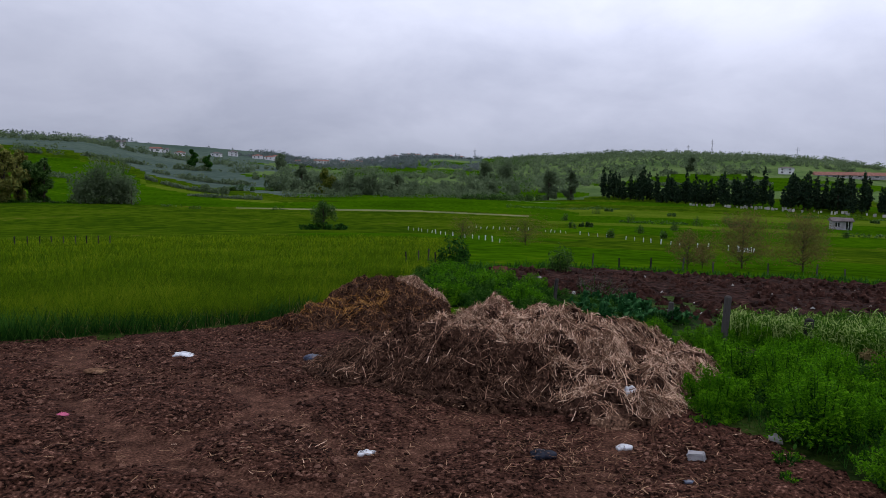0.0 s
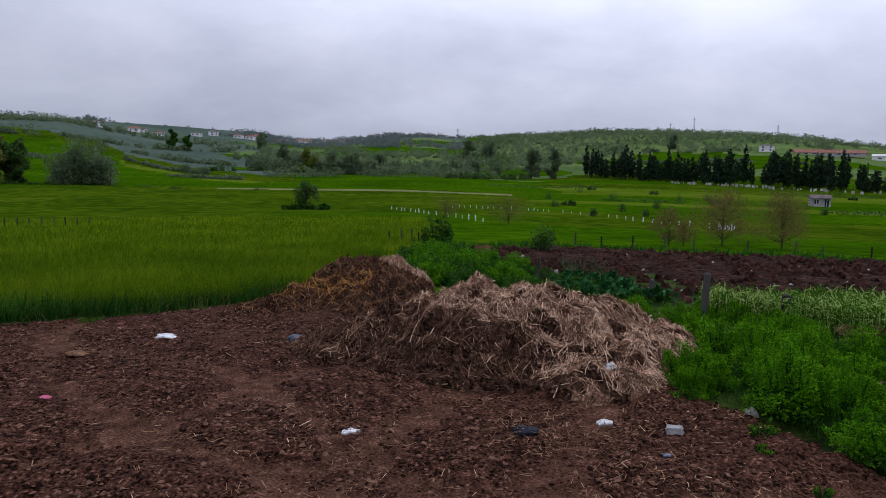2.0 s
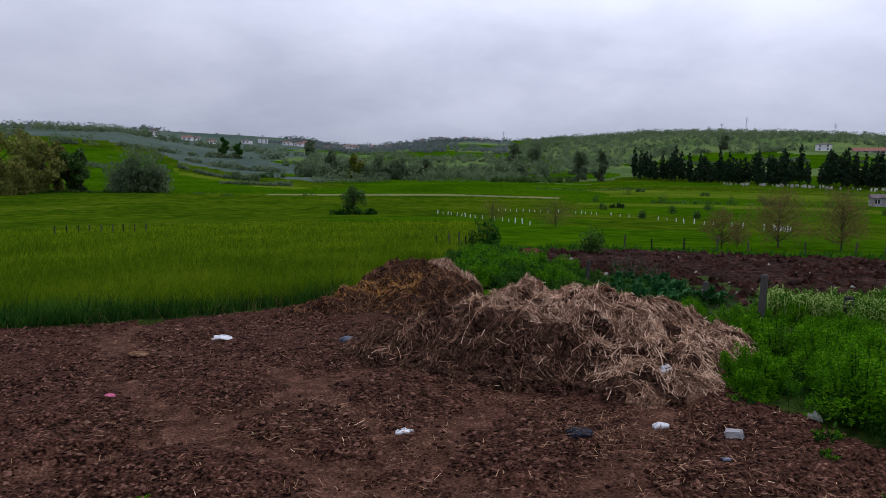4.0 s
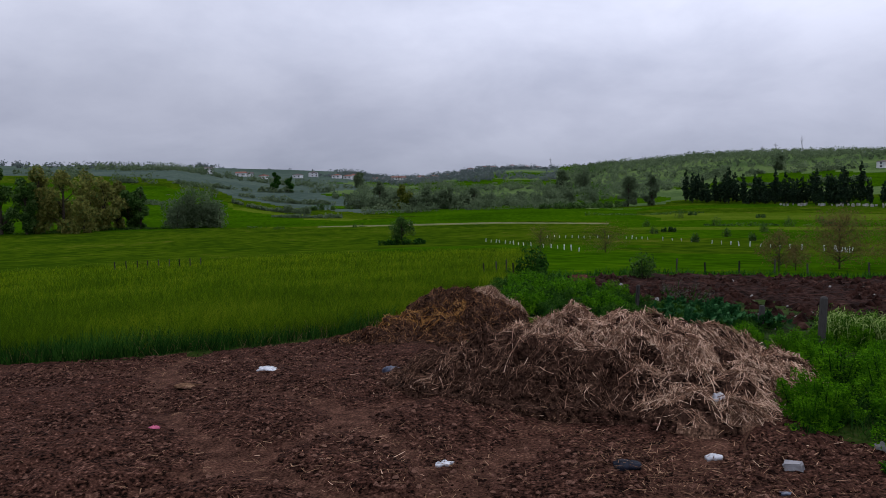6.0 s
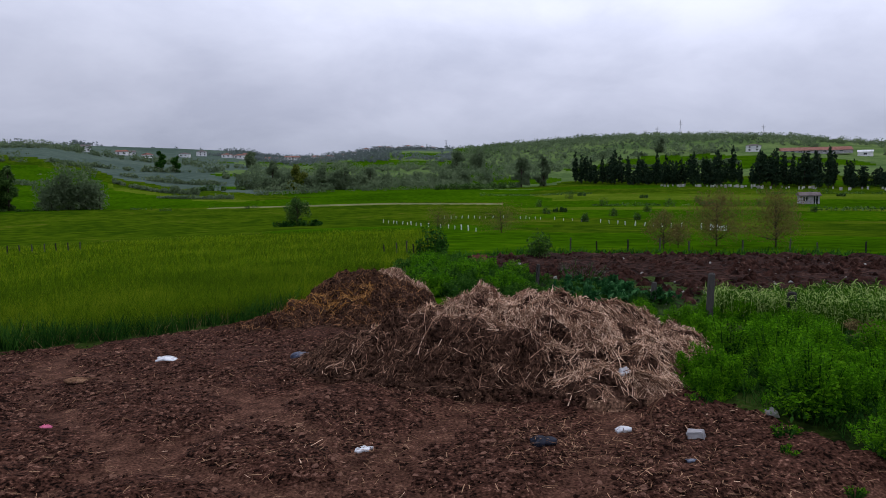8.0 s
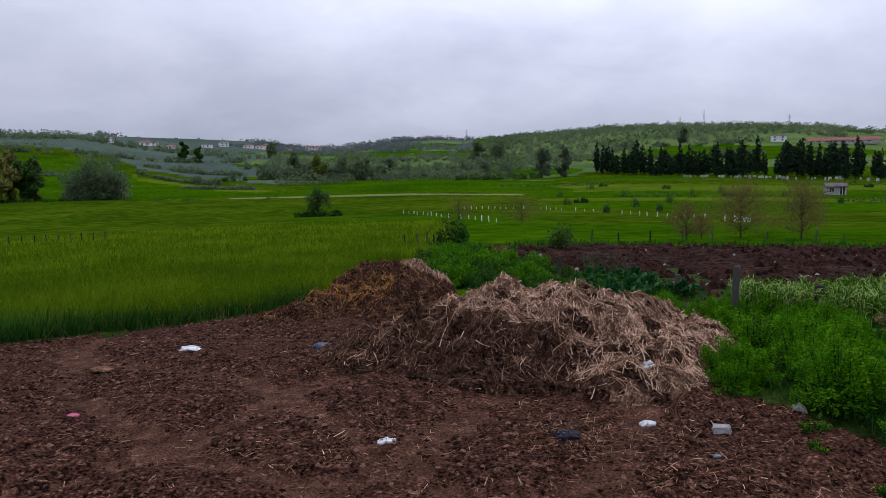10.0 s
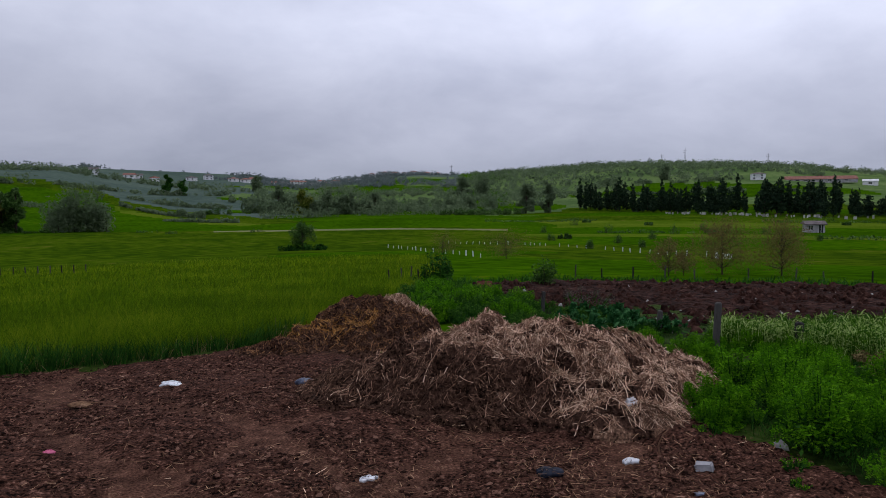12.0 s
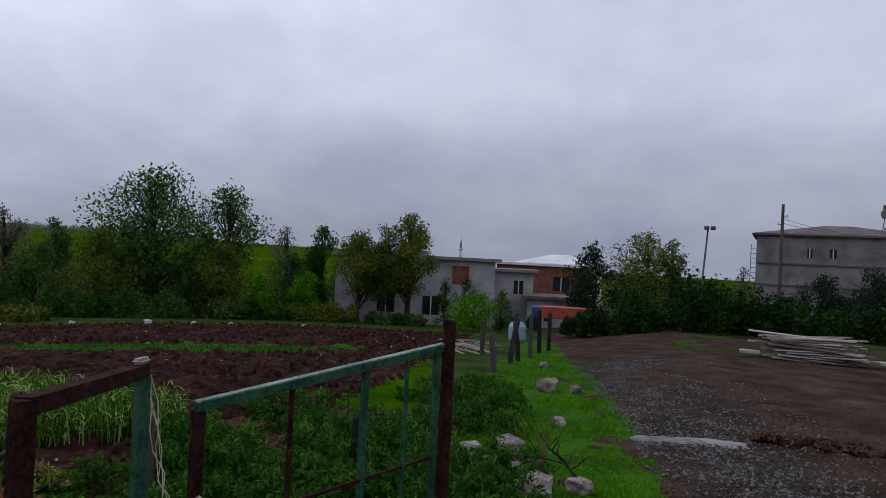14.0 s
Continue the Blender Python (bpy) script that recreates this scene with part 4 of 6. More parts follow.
# coarse dark weeds behind and beside the gate
random.seed(9)
for i in range(19):
    az, r = random.uniform(64, 86.5), random.uniform(4.1, 8.0)
    if az > 84.5:
        r = random.uniform(4.8, 9.0)
    x, y = polar(az, r)
    s = random.uniform(0.5, 0.95) * (1.25 if az > 83 else 1)
    copy_thing(DARKS[i % 2], pose(x, y, ground_at(x, y) - 0.01, 0, 0, random.uniform(0, 360))).scale = (s, s, s)
for i in range(22):
    x, y = random.uniform(4.6, 13), random.uniform(0.45, 1.5)
    y = y * (0.8 + 0.05 * x) - 0.25 * (x < 6)
    s = random.uniform(0.5, 1.0) * (1.1 if x < 8 else 0.75)
    copy_thing(DARKS[i % 2], pose(x, y, ground_at(x, y) - 0.01, 0, 0, random.uniform(0, 360))).scale = (s, s, s)
for x, y in ((3.75, 2.75), (4.1, 3.0), (4.3, 3.5), (3.9, 3.5), (4.45, 4.3), (3.7, 2.2), (4.2, 2.4), (4.6, 2.9), (3.6, 4.0), (3.8, 5.0), (4.1, 5.4), (4.2, 5.9), (3.45, 3.2), (4.0, 4.6), (3.9, 6.0), (4.5, 5.6)):
    s = random.uniform(0.35, 0.6)
    copy_thing(DARKS[int(x * 10) % 2], pose(x, y, ground_at(x, y) - 0.01, 0, 0, random.uniform(0, 360))).scale = (s, s, s)
DOCK = weed("dock_clump", 231, 420, 0.44, 0.36, M["dock_leaf"], 0.055, "broad-leaved bluish green dock behind the straw heap", "weed", 1.0)
DOCK.matrix_basis = pose(2.45, 9.5, ground_at(2.45, 9.5) - 0.01)
tagged(DOCK, group="docks behind the straw heap")
for x, y, s in ((2.9, 10.1, 0.9), (2.15, 10.6, 0.8), (3.0, 11.2, 0.95), (2.6, 11.9, 0.8), (3.4, 10.0, 0.7)):
    copy_thing(DOCK, pose(x, y, ground_at(x, y) - 0.01, 0, 0, 131 * x)).scale = (s, s, s)
DEAD = weed("dead_weed", 232, 900, 0.62, 0.55, M["grey_leaf"], 0.018, "thin grey dead weeds standing before the ploughed field")
DEAD.matrix_basis = pose(*polar(12.6, 13.2), ground_at(*polar(12.6, 13.2)) - 0.01)
DRY = weed("dry_weed", 260, 1500, 0.42, 0.36, M["dry_leaf"], 0.022, "dry brown weeds beside the fence post")
DRY.matrix_basis = pose(3.85, 4.35, ground_at(3.85, 4.35))
for x, y in ((4.15, 4.0), (3.6, 4.7), (4.2, 6.6), (3.55, 3.1), (3.75, 3.55), (3.45, 2.6), (3.95, 3.05), (4.1, 4.6)):
    copy_thing(DRY, pose(x, y, ground_at(x, y), 0, 0, 70 * x))


def tree(name, az, r, tall, wide, leaf, n, size, label, seed, bare=0.25, lobes_n=30, category="tree", group="", shell=0.12, trunk=1.0, top=0.0):
    """A tapered trunk with limbs and a crown of many leaves in uneven lobes."""
    random.seed(seed)
    x, y = polar(az, r)
    thing = base(name, x, y, label=label, category=category, group=group)
    wood, lobes = bmesh.new(), []
    rad = 0.022 * tall * trunk
    lean = random.uniform(-0.04, 0.04) * tall
    tube(wood, [(0, 0, -0.2), (lean * 0.3, 0, tall * 0.25), (lean, 0, tall * 0.6), (lean * 1.2, 0.02 * tall, tall * 0.9)], [rad * 1.25, rad, rad * 0.6, rad * 0.15], 7)
    for i in range(lobes_n):
        a, t = random.uniform(0, 6.283), bare + (1 - bare) * (i + 0.6) / lobes_n
        env = math.sin(math.pi * min(1, (t - bare) / (1 - bare) * 0.82 + 0.16)) ** 0.7
        d = wide / 2 * env * random.uniform(0.15, 0.80)
        p = (lean * t + d * math.cos(a), d * math.sin(a), tall * (t - 0.03))
        q = wide * random.uniform(0.12, 0.23) * (0.55 + 0.45 * env)
        lobes.append((*p, q, q, q * random.uniform(0.7, 1.1)))
        s = max(0.12, t - 0.28)
        tube(wood, [(lean * s, 0, tall * s), (p[0] * 0.5, p[1] * 0.5, tall * (s + t) / 2 - 0.02 * tall), p], [rad * 0.45, rad * 0.3, rad * 0.08], 5, False)
    part("trunk", wood, M["bark"], thing)
    mesh_part("crown", plant_mesh("crown", lobes, int(n * 1.6), size * 0.70, M[leaf], shell), thing)
    return thing


# trees beside the house and the ploughed field, by heading and distance
tree("broadleaf_tree", 57.9, 48, 9.2, 8.6, "tree_leaf", 4600, 0.19, "tall wind-tossed tree with an open grey-green crown", 11, 0.30, 44)
tree("broadleaf_tree", 63.4, 50, 8.6, 6.8, "tree_leaf", 2600, 0.18, "tall tree with an open grey-green crown", 12, 0.45, 44)
LOW_TREES = [
    (41.0, 33, 1.9, 0.9, "tree_leaf", 500, 0.07), (44.3, 44, 5.2, 2.6, "spring_leaf", 1700, 0.13), (46.6, 47, 6.2, 2.6, "tree_leaf", 2200, 0.14),
    (48.6, 52, 6.6, 4.2, "grey_leaf", 2000, 0.13), (51.6, 58, 6.6, 3.6, "tree_leaf", 2000, 0.17), (50.4, 46, 4.0, 4.2, "tree_leaf", 2400, 0.15),
    (54.3, 46, 5.0, 4.6, "spring_leaf", 2600, 0.15), (57.0, 47, 4.4, 5.0, "tree_leaf", 2600, 0.15), (60.8, 47, 4.2, 4.6, "tree_leaf", 2600, 0.15),
    (63.0, 46, 4.6, 4.6, "spring_leaf", 2600, 0.15), (65.8, 44, 2.8, 2.4, "weed_leaf", 1700, 0.11), (67.8, 62, 7.6, 4.2, "grey_leaf", 1500, 0.13),
    (68.2, 50, 4.4, 4.2, "tree_leaf", 2400, 0.15), (70.6, 52, 6.6, 4.4, "dark_leaf", 3000, 0.16), (73.2, 62, 7.2, 5.0, "tree_leaf", 2400, 0.17),
    (75.6, 66, 8.4, 5.2, "grey_leaf", 1800, 0.15), (78.2, 62, 8.0, 4.6, "tree_leaf", 2600, 0.17), (77.6, 44.5, 7.0, 4.6, "spring_leaf", 4600, 0.13),
    (73.6, 44.5, 5.6, 4.8, "spring_leaf", 3600, 0.13), (75.6, 44.5, 5.2, 3.8, "tree_leaf", 3000, 0.12), (80.6, 44.0, 2.9, 2.0, "dark_leaf", 900, 0.10), (69.6, 45, 3.0, 3.0, "weed_leaf", 1900, 0.12),
    (83.0, 38.0, 2.1, 3.4, "weed_leaf", 2600, 0.09), (85.2, 40, 2.3, 2.0, "tree_leaf", 1300, 0.09), (92.5, 46, 4.9, 5.0, "cypress_leaf", 3200, 0.15),
    (96.4, 56, 6.2, 7.6, "spring_leaf", 4200, 0.15), (98.2, 58, 5.8, 3.0, "tree_leaf", 1500, 0.15), (43.0, 38, 3.4, 2.8, "tree_leaf", 1800, 0.12), (46.0, 40, 3.0, 3.0, "dark_leaf", 1800, 0.12),
    (108.6, 44, 2.9, 4.0, "cypress_leaf", 3000, 0.11), (111.6, 43, 3.2, 4.2, "cypress_leaf", 3200, 0.11), (114.6, 43, 3.3, 4.2, "cypress_leaf", 3200, 0.11), (103.2, 54, 3.6, 2.6, "grey_leaf", 800, 0.10),
    (82.2, 47.5, 0.1 + 3.4, 2.2, "tree_leaf", 900, 0.10),
]
NAMES = {"tree_leaf": "green leafy tree at the edge of the ploughed field", "spring_leaf": "olive young-leaved tree near the house", "grey_leaf": "half-bare grey spring tree",
         "weed_leaf": "bright green shrub at the field's edge", "dark_leaf": "dark green dense tree", "cypress_leaf": "nearly black dense tree beside the track"}
for i, (az, r, tall, wide, leaf, n, size) in enumerate(LOW_TREES):
    tree("shrub" if leaf == "weed_leaf" else "tree", az, r, tall, wide, leaf, n, size, NAMES[leaf], 300 + i, 0.36 if r == 44.5 else 0.08 if tall < 5 else 0.15, 30, "shrub" if leaf == "weed_leaf" else "tree")


def bush(name, az, r, tall, wide, leaf, n, size, label, seed, deep=None, squat=0.5):
    random.seed(seed)
    x, y = polar(az, r)
    thing = base(name, x, y, rz=-az, label=label, category="bush")
    deep = deep or wide * 0.6
    lobes = []
    stems = bmesh.new()
    for i in range(16):
        u, v = random.uniform(-0.5, 0.5), random.uniform(-0.5, 0.5)
        t = tall * random.uniform(0.45, 1.0) * (1 - 1.3 * u * u)
        q = tall * random.uniform(0.16, 0.28)
        for k in (0.18, 0.5, 0.85):
            lobes.append((u * wide, v * deep, t * k, max(q, wide * 0.09), max(q, deep * 0.12), q))
        tube(stems, [(u * wide, v * deep, -0.15), (u * wide, v * deep, t * 0.85)], [0.03 * tall / 3, 0.01 * tall / 3], 4)
    tagged(part("stem_cluster", stems, M["bark"], thing), kind="stuff")
    mesh_part("foliage", plant_mesh("foliage", lobes, n, size, M[leaf], 0.3), thing)
    return thing


for i, (az, r, tall, wide, leaf) in enumerate([(92.6, 31, 0.9, 2.6, "dark_leaf"), (95.4, 31, 1.7, 3.4, "dark_leaf"), (98.8, 31, 2.5, 4.0, "dark_leaf"), (102.2, 31, 2.3, 4.0, "dark_leaf"),
                                               (105.4, 32, 1.8, 4.0, "dark_leaf"), (108.2, 34, 1.5, 4.6, "dark_leaf"), (112.2, 34, 1.4, 5.0, "dark_leaf"), (116.2, 34, 1.5, 5.0, "dark_leaf"), (107.0, 30, 1.2, 2.4, "tree_leaf")]):
    bush("hedge_bush", az, r, tall, wide, "hedge_leaf", 4500, 0.095, "dense dark green hedge bush beside the track", 400 + i, 3.0)
for i, (az, r, tall, wide) in enumerate([(62, 45, 1.5, 6), (66.5, 45, 1.5, 5), (70.5, 44, 1.4, 5), (57, 44, 1.5, 6), (52.5, 44, 1.4, 5), (48.6, 37, 0.8, 3.6), (75.5, 43, 0.9, 5), (44, 50, 3.0, 7), (49, 51, 3.2, 7), (54, 52, 3.4, 7), (59, 52, 3.2, 7), (63.5, 53, 3.2, 7), (67.5, 53, 3.2, 6.5), (71.5, 54, 3.4, 6.5), (52, 60, 4.2, 9), (60, 62, 4.2, 9), (68, 64, 4.2, 9), (45.5, 60, 3.8, 8)]):
    bush("undergrowth_bush", az, r, tall, wide, ("tree_leaf", "dark_leaf", "spring_leaf")[i % 3], 2400, 0.115, "low green undergrowth below the trees", 430 + i)

# shrubs and trees out in the fields
bush("field_shrub", 0.75, 23.0, 1.05, 0.85, "dark_leaf", 1500, 0.05, "dark leafy shrub by the field fence", 440)
bush("field_shrub", 9.6, 21.0, 0.85, 0.62, "tree_leaf", 1200, 0.04, "small green shrub at the ploughed field's edge", 441)
bush("field_shrub", 41.4, 30, 1.25, 0.55, "dark_leaf", 700, 0.06, "narrow dark shrub at the ploughed field's corner", 442)
bush("field_shrub", 37.8, 28, 0.85, 1.3, "tree_leaf", 900, 0.06, "low green shrub at the ploughed field's edge", 443)
for i, (az, r, tall, wide) in enumerate([(9.8, 150, 1.8, 1.2), (10.4, 112, 1.3, 1.0), (14.9, 150, 2.2, 1.4), (15.6, 104, 1.5, 1.0), (12.2, 190, 2.4, 2.2), (19.9, 142, 2.2, 1.8), (18.2, 118, 1.4, 1.1), (22.0, 165, 2.0, 1.6),
                                         (26.3, 150, 1.6, 1.3), (17.4, 92, 1.2, 0.8), (13.4, 84, 1.2, 0.8), (-13.2, 176, 1.2, 3.0), (-19.5, 178, 1.0, 2.6), (29.8, 120, 1.3, 1.0)]):
    bush("sapling", az, r, tall, wide, "tree_leaf", 420, 0.09, "small green sapling standing in the open fields", 470 + i)
for az, r, tall, wide, n in ((23.2, 31, 2.25, 2.2, 2600), (27.3, 32, 2.25, 2.0, 2300), (19.3, 28, 1.45, 1.0, 800), (6.7, 52, 2.0, 2.8, 1300), (1.5, 60, 2.0, 2.0, 800), (20.4, 29, 1.0, 0.7, 400)):
    tree("orchard_tree", az, r, tall, wide * 1.9, "rust_leaf", int(n * 1.7), 0.046, "young orchard tree with rust-brown spring leaves", int(az * 10), 0.22, 34, trunk=0.6)
tree("field_tree", -9.7, 92, 3.6, 4.0, "tree_leaf", 1900, 0.16, "lone small tree standing in the meadow", 452, 0.32)
bush("field_bush", -9.6, 91, 1.0, 6.0, "dark_leaf", 1300, 0.16, "low dark bush under the lone tree", 451, 2.0)
for i, (az, r, tall, wide, leaf) in enumerate([(-34.7, 195, 15, 13, "yellow_leaf"), (-32.0, 200, 13, 11, "yellow_leaf"),
                                               (-37.0, 195, 13, 9, "tree_leaf"), (-30.4, 203, 9.5, 8, "tree_leaf"), (-33.4, 190, 9, 8, "yellow_leaf"), (-36.0, 198, 15.5, 12, "yellow_leaf"), (-33.0, 204, 14.5, 12, "yellow_leaf"), (-31.2, 206, 12.5, 10, "yellow_leaf"), (-38.5, 200, 16, 13, "tree_leaf"), (-29.6, 200, 10.5, 8, "tree_leaf"), (8.4, 310, 13, 11, "tree_leaf"), (10.2, 312, 13.5, 10, "tree_leaf"),
                                               (-11.4, 330, 13, 10, "tree_leaf"), (-9.6, 330, 11, 12, "spring_leaf"), (-7.6, 325, 11, 11, "tree_leaf"), (-5.8, 330, 10, 12, "tree_leaf"), (-3.8, 340, 9, 12, "tree_leaf"),
                                               (-19.7, meet(-19.7, 0.1), 12, 9, "dark_leaf"), (-18.5, meet(-18.5, 0.0), 10, 8, "dark_leaf"), (3.2, 480, 15, 16, "tree_leaf"), (5.0, 500, 14, 18, "tree_leaf"), (19.2, meet(19.2, 0.8), 12, 10, "tree_leaf"), (-13, 560, 12, 14, "tree_leaf")]):
    # green trees beyond 300 m take the leaf colour with haze painted in
    tree("distant_tree", az, r, tall, wide, "light_haze_leaf" if r > 300 and leaf == "tree_leaf" else leaf, 1300, 0.028 * tall ** 0.5 * r ** 0.3 * 1.4, "distant spring tree between the fields", 500 + i, 0.05, 14, shell=0.35)
bush("thicket", -25.4, 197, 11.8, 14.5, "light_haze_leaf", 6500, 0.42, "dense rounded thicket of grey-green trees", 539, 9)
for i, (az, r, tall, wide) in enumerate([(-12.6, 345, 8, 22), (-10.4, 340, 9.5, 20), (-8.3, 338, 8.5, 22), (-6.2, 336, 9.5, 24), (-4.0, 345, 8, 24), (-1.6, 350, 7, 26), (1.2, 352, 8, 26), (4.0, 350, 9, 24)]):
    bush("thicket", az, r, tall, wide, "light_haze_leaf", 2600, 0.55, "belt of young-leaved trees across the valley, paled by painted haze", 520 + i, 8)
for i, (az, r, wide) in enumerate([(2.6, 300, 12), (4.2, 296, 12), (5.8, 298, 14), (7.0, 300, 10), (18.0, 190, 7), (13.2, 205, 7), (-28, 196, 8), (-36, 196, 12), (31.5, 205, 4), (-31, 198, 8), (22.5, 150, 3), (11.5, 118, 2), (-16, 330, 12)]):
    bush("hedgerow_bush", az, r, 3.0 if r > 250 else 0.9, wide if r > 180 and az < 0 or r > 250 else 2.2, "tree_leaf", 900, 0.35 if r > 250 else 0.16, "dark hedgerow bush between the fields", 540 + i, wide * 0.4)


def cypress(seed, tall, wide, leaf="cypress_leaf"):
    random.seed(seed)
    thing = tagged(new("cypress"), "dark narrow cypress in the row by the graveyard", "tree", "cypress row")
    wood = tube(bmesh.new(), [(0, 0, -0.4), (0, 0, tall * 0.5), (0.02 * tall, 0, tall * 0.93)], [0.2, 0.13, 0.03], 6)
    part("trunk", wood, M["bark"], thing)
    lobes = []
    for k in range(22):
        t = (k + 0.5) / 22
        q = wide / 2 * (1 - t) ** 0.55 * (0.75 + 0.5 * random.random()) * min(1, 0.4 + t * 5)
        lobes.append((random.uniform(-0.15, 0.15) * wide, random.uniform(-0.15, 0.15) * wide, tall * (0.06 + 0.92 * t), q, q, tall * 0.05))
    mesh_part("crown", plant_mesh("crown", lobes, 560, 0.5, M[leaf], 0.4), thing)
    return thing


CYP = [cypress(600, 9.5, 3.2), cypress(601, 11.8, 2.6), cypress(602, 9.3, 5.0), cypress(603, 8.0, 5.8)]
random.seed(61)
k = 0
azs = [12.6 + 0.29 * i for i in range(96)]
for i, az in enumerate(azs):
    if random.random() < 0.08:
        continue
    r = np.interp(az, [12, 20, 28, 40], [335, 285, 262, 250]) + random.uniform(-8, 14)
    x, y = polar(az + random.uniform(-0.15, 0.15), r)
    m = pose(x, y, ground_at(x, y), 0, 0, random.uniform(0, 360))
    kind = random.choice([0, 1, 1, 2, 2, 3]) if az < 32 else random.choice([2, 3, 3])
    s = random.uniform(0.62, 1.28) * (1.08 if az < 32 else 0.85)
    if k < 4 and kind == k:
        CYP[k].matrix_basis = m
        k += 1
    else:
        copy_thing(CYP[kind], m).scale = (s, s, s)
for j in range(k, 4):
    x, y = polar(24 + j, 270)
    CYP[j].matrix_basis = pose(x, y, ground_at(x, y))


def crowns(name, x, y, tall, per, size, material, label):
    """Many small round crowns on the ground as one mass of leaves."""
    n = len(x)
    d = rng.normal(size=(n, per, 3))
    d /= np.linalg.norm(d, axis=2, keepdims=True)
    d *= rng.uniform(0.55, 1.0, (n, per, 1))
    scale = np.stack([tall * 0.58, tall * 0.58, tall * 0.5], 1)[:, None]
    c = np.stack([x, y, height(x, y) + tall * 0.42], 1)[:, None] + d * scale
    v, f = leaves(c.reshape(-1, 3), size)
    tagged(new(name, mesh_of(name, v, f, material)), label, "woods", kind="stuff")


def far_woods():
    """Scrub, hedges and woods on the hills, as masses of small crowns."""
    n = 30000
    r = np.sqrt(rng.uniform(320 ** 2, 1015 ** 2, n))
    a = rng.uniform(-48, 62, n)
    x, y = r * np.sin(np.radians(a)), r * np.cos(np.radians(a))
    el = np.degrees(np.arctan2(height(x, y) - 1.65, r))
    thick = ripple(x, y, 90, 81) * 0.6 + ripple(x, y, 35, 82) * 0.5
    near_right = (a > 4) & (el > np.interp(a, [4, 9, 13, 18, 22, 31, 40], [-1.3, -1.2, -0.3, 0.55, 0.72, 0.3, -0.2]))
    keep = near_right & (thick > np.where(el > 0.9, -0.35, -0.08)) & (r > 330)
    keep &= ~((a > 24.6) & (a < 33.8) & (r < 620))
    keep |= (a > -13) & (a <= 4) & (el > -1.7) & (thick > 0.12)
    keep |= (a <= -13) & (el > np.interp(a, [-36, -25, -20, -13], [1.25, 0.75, 0.1, -0.9])) & (thick > 0.34)
    keep |= (r > 960) & (rng.random(n) < np.where(a < -6, 0.10, 0.35))
    keep &= rng.random(n) < np.where(a > 4, 0.48, 0.7)
    x, y, r, a = x[keep], y[keep], r[keep], a[keep]
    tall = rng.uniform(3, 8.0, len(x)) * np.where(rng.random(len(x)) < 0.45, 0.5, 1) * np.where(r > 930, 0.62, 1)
    # the farthest crowns get the bluer leaf, with more haze in its colour
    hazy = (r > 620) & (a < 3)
    crowns("far_woods", x[~hazy], y[~hazy], tall[~hazy], 28, 0.80, M["light_haze_leaf"], "young-leaved scrub and woods on the hillside, paled by painted haze")
    crowns("hazy_woods", x[hazy], y[hazy], tall[hazy], 18, 1.0, M["haze_leaf"], "scrub on the farthest hills, blue-green with painted haze")


far_woods()


def hedgerows():
    """Uneven hedge lines between the far fields, as one mass of small leaves."""
    sets, low_sets = [], []
    # each line: heading and angle at both ends on the far slopes, or heading and distance on the valley floor; height
    LINES_UP = [(-31, -0.55, -26.8, -0.75, 2.0), (-23, -0.72, -17, -1.75, 2.4), (-31, 0.98, -24.6, 0.42, 3.0), (-22.5, -0.2, -15, -1.1, 3.2), (-20, -1.95, -14.5, -2.15, 1.4),
                (-13.5, -1.95, 3, -1.65, 5.0), (-26, 0.75, -15, -0.1, 4.0), (1, -1.75, 8, -1.7, 4.0), (13, -0.35, 31, -0.45, 3.0), (14, 0.40, 24, 0.70, 4.0)]
    ends = [(a0, meet(a0, e0), a1, meet(a1, e1), tall) for a0, e0, a1, e1, tall in LINES_UP]
    ends += [(14, 150, 24, 150, 0.7), (30, 128, 40, 128, 0.6), (26, 218, 41, 218, 1.2), (-22, 186, -15, 192, 1.0), (5, 205, 14, 215, 0.8)]
    for a0, r0, a1, r1, tall in ends:
        n = int(math.hypot((a1 - a0) * (r0 + r1) * 0.00875, r1 - r0) * 24)
        t = rng.random(n)
        a = a0 + (a1 - a0) * t
        r = (r0 + (r1 - r0) * t) * (1 + 0.012 * np.sin(a * 0.7 + r0)) + rng.normal(0, 0.8 + 0.2 * tall, n)
        x, y = r * np.sin(np.radians(a)), r * np.cos(np.radians(a))
        full = np.clip(0.50 + 0.9 * ripple(x, y, 9, int(r0)) + 0.4 * ripple(x, y, 3, 7), 0, 1.3)
        keep = full > 0.35
        z = height(x, y) + rng.random(n) * tall * full
        (sets if r0 > 230 else low_sets).append(leaves(np.stack([x, y, z], 1)[keep], 0.30 + r0 * 0.0009 if r0 > 230 else 0.22))
    v, f = join(*sets)
    tagged(new("hedgerows", mesh_of("hedgerows", v, f, M["light_haze_leaf"])), "uneven hedge lines between the distant fields", "hedge", kind="stuff")
    v, f = join(*low_sets)
    tagged(new("low_hedgerows", mesh_of("low_hedgerows", v, f, M["tree_leaf"])), "low scrubby hedge lines across the valley fields", "hedge", kind="stuff")


hedgerows()


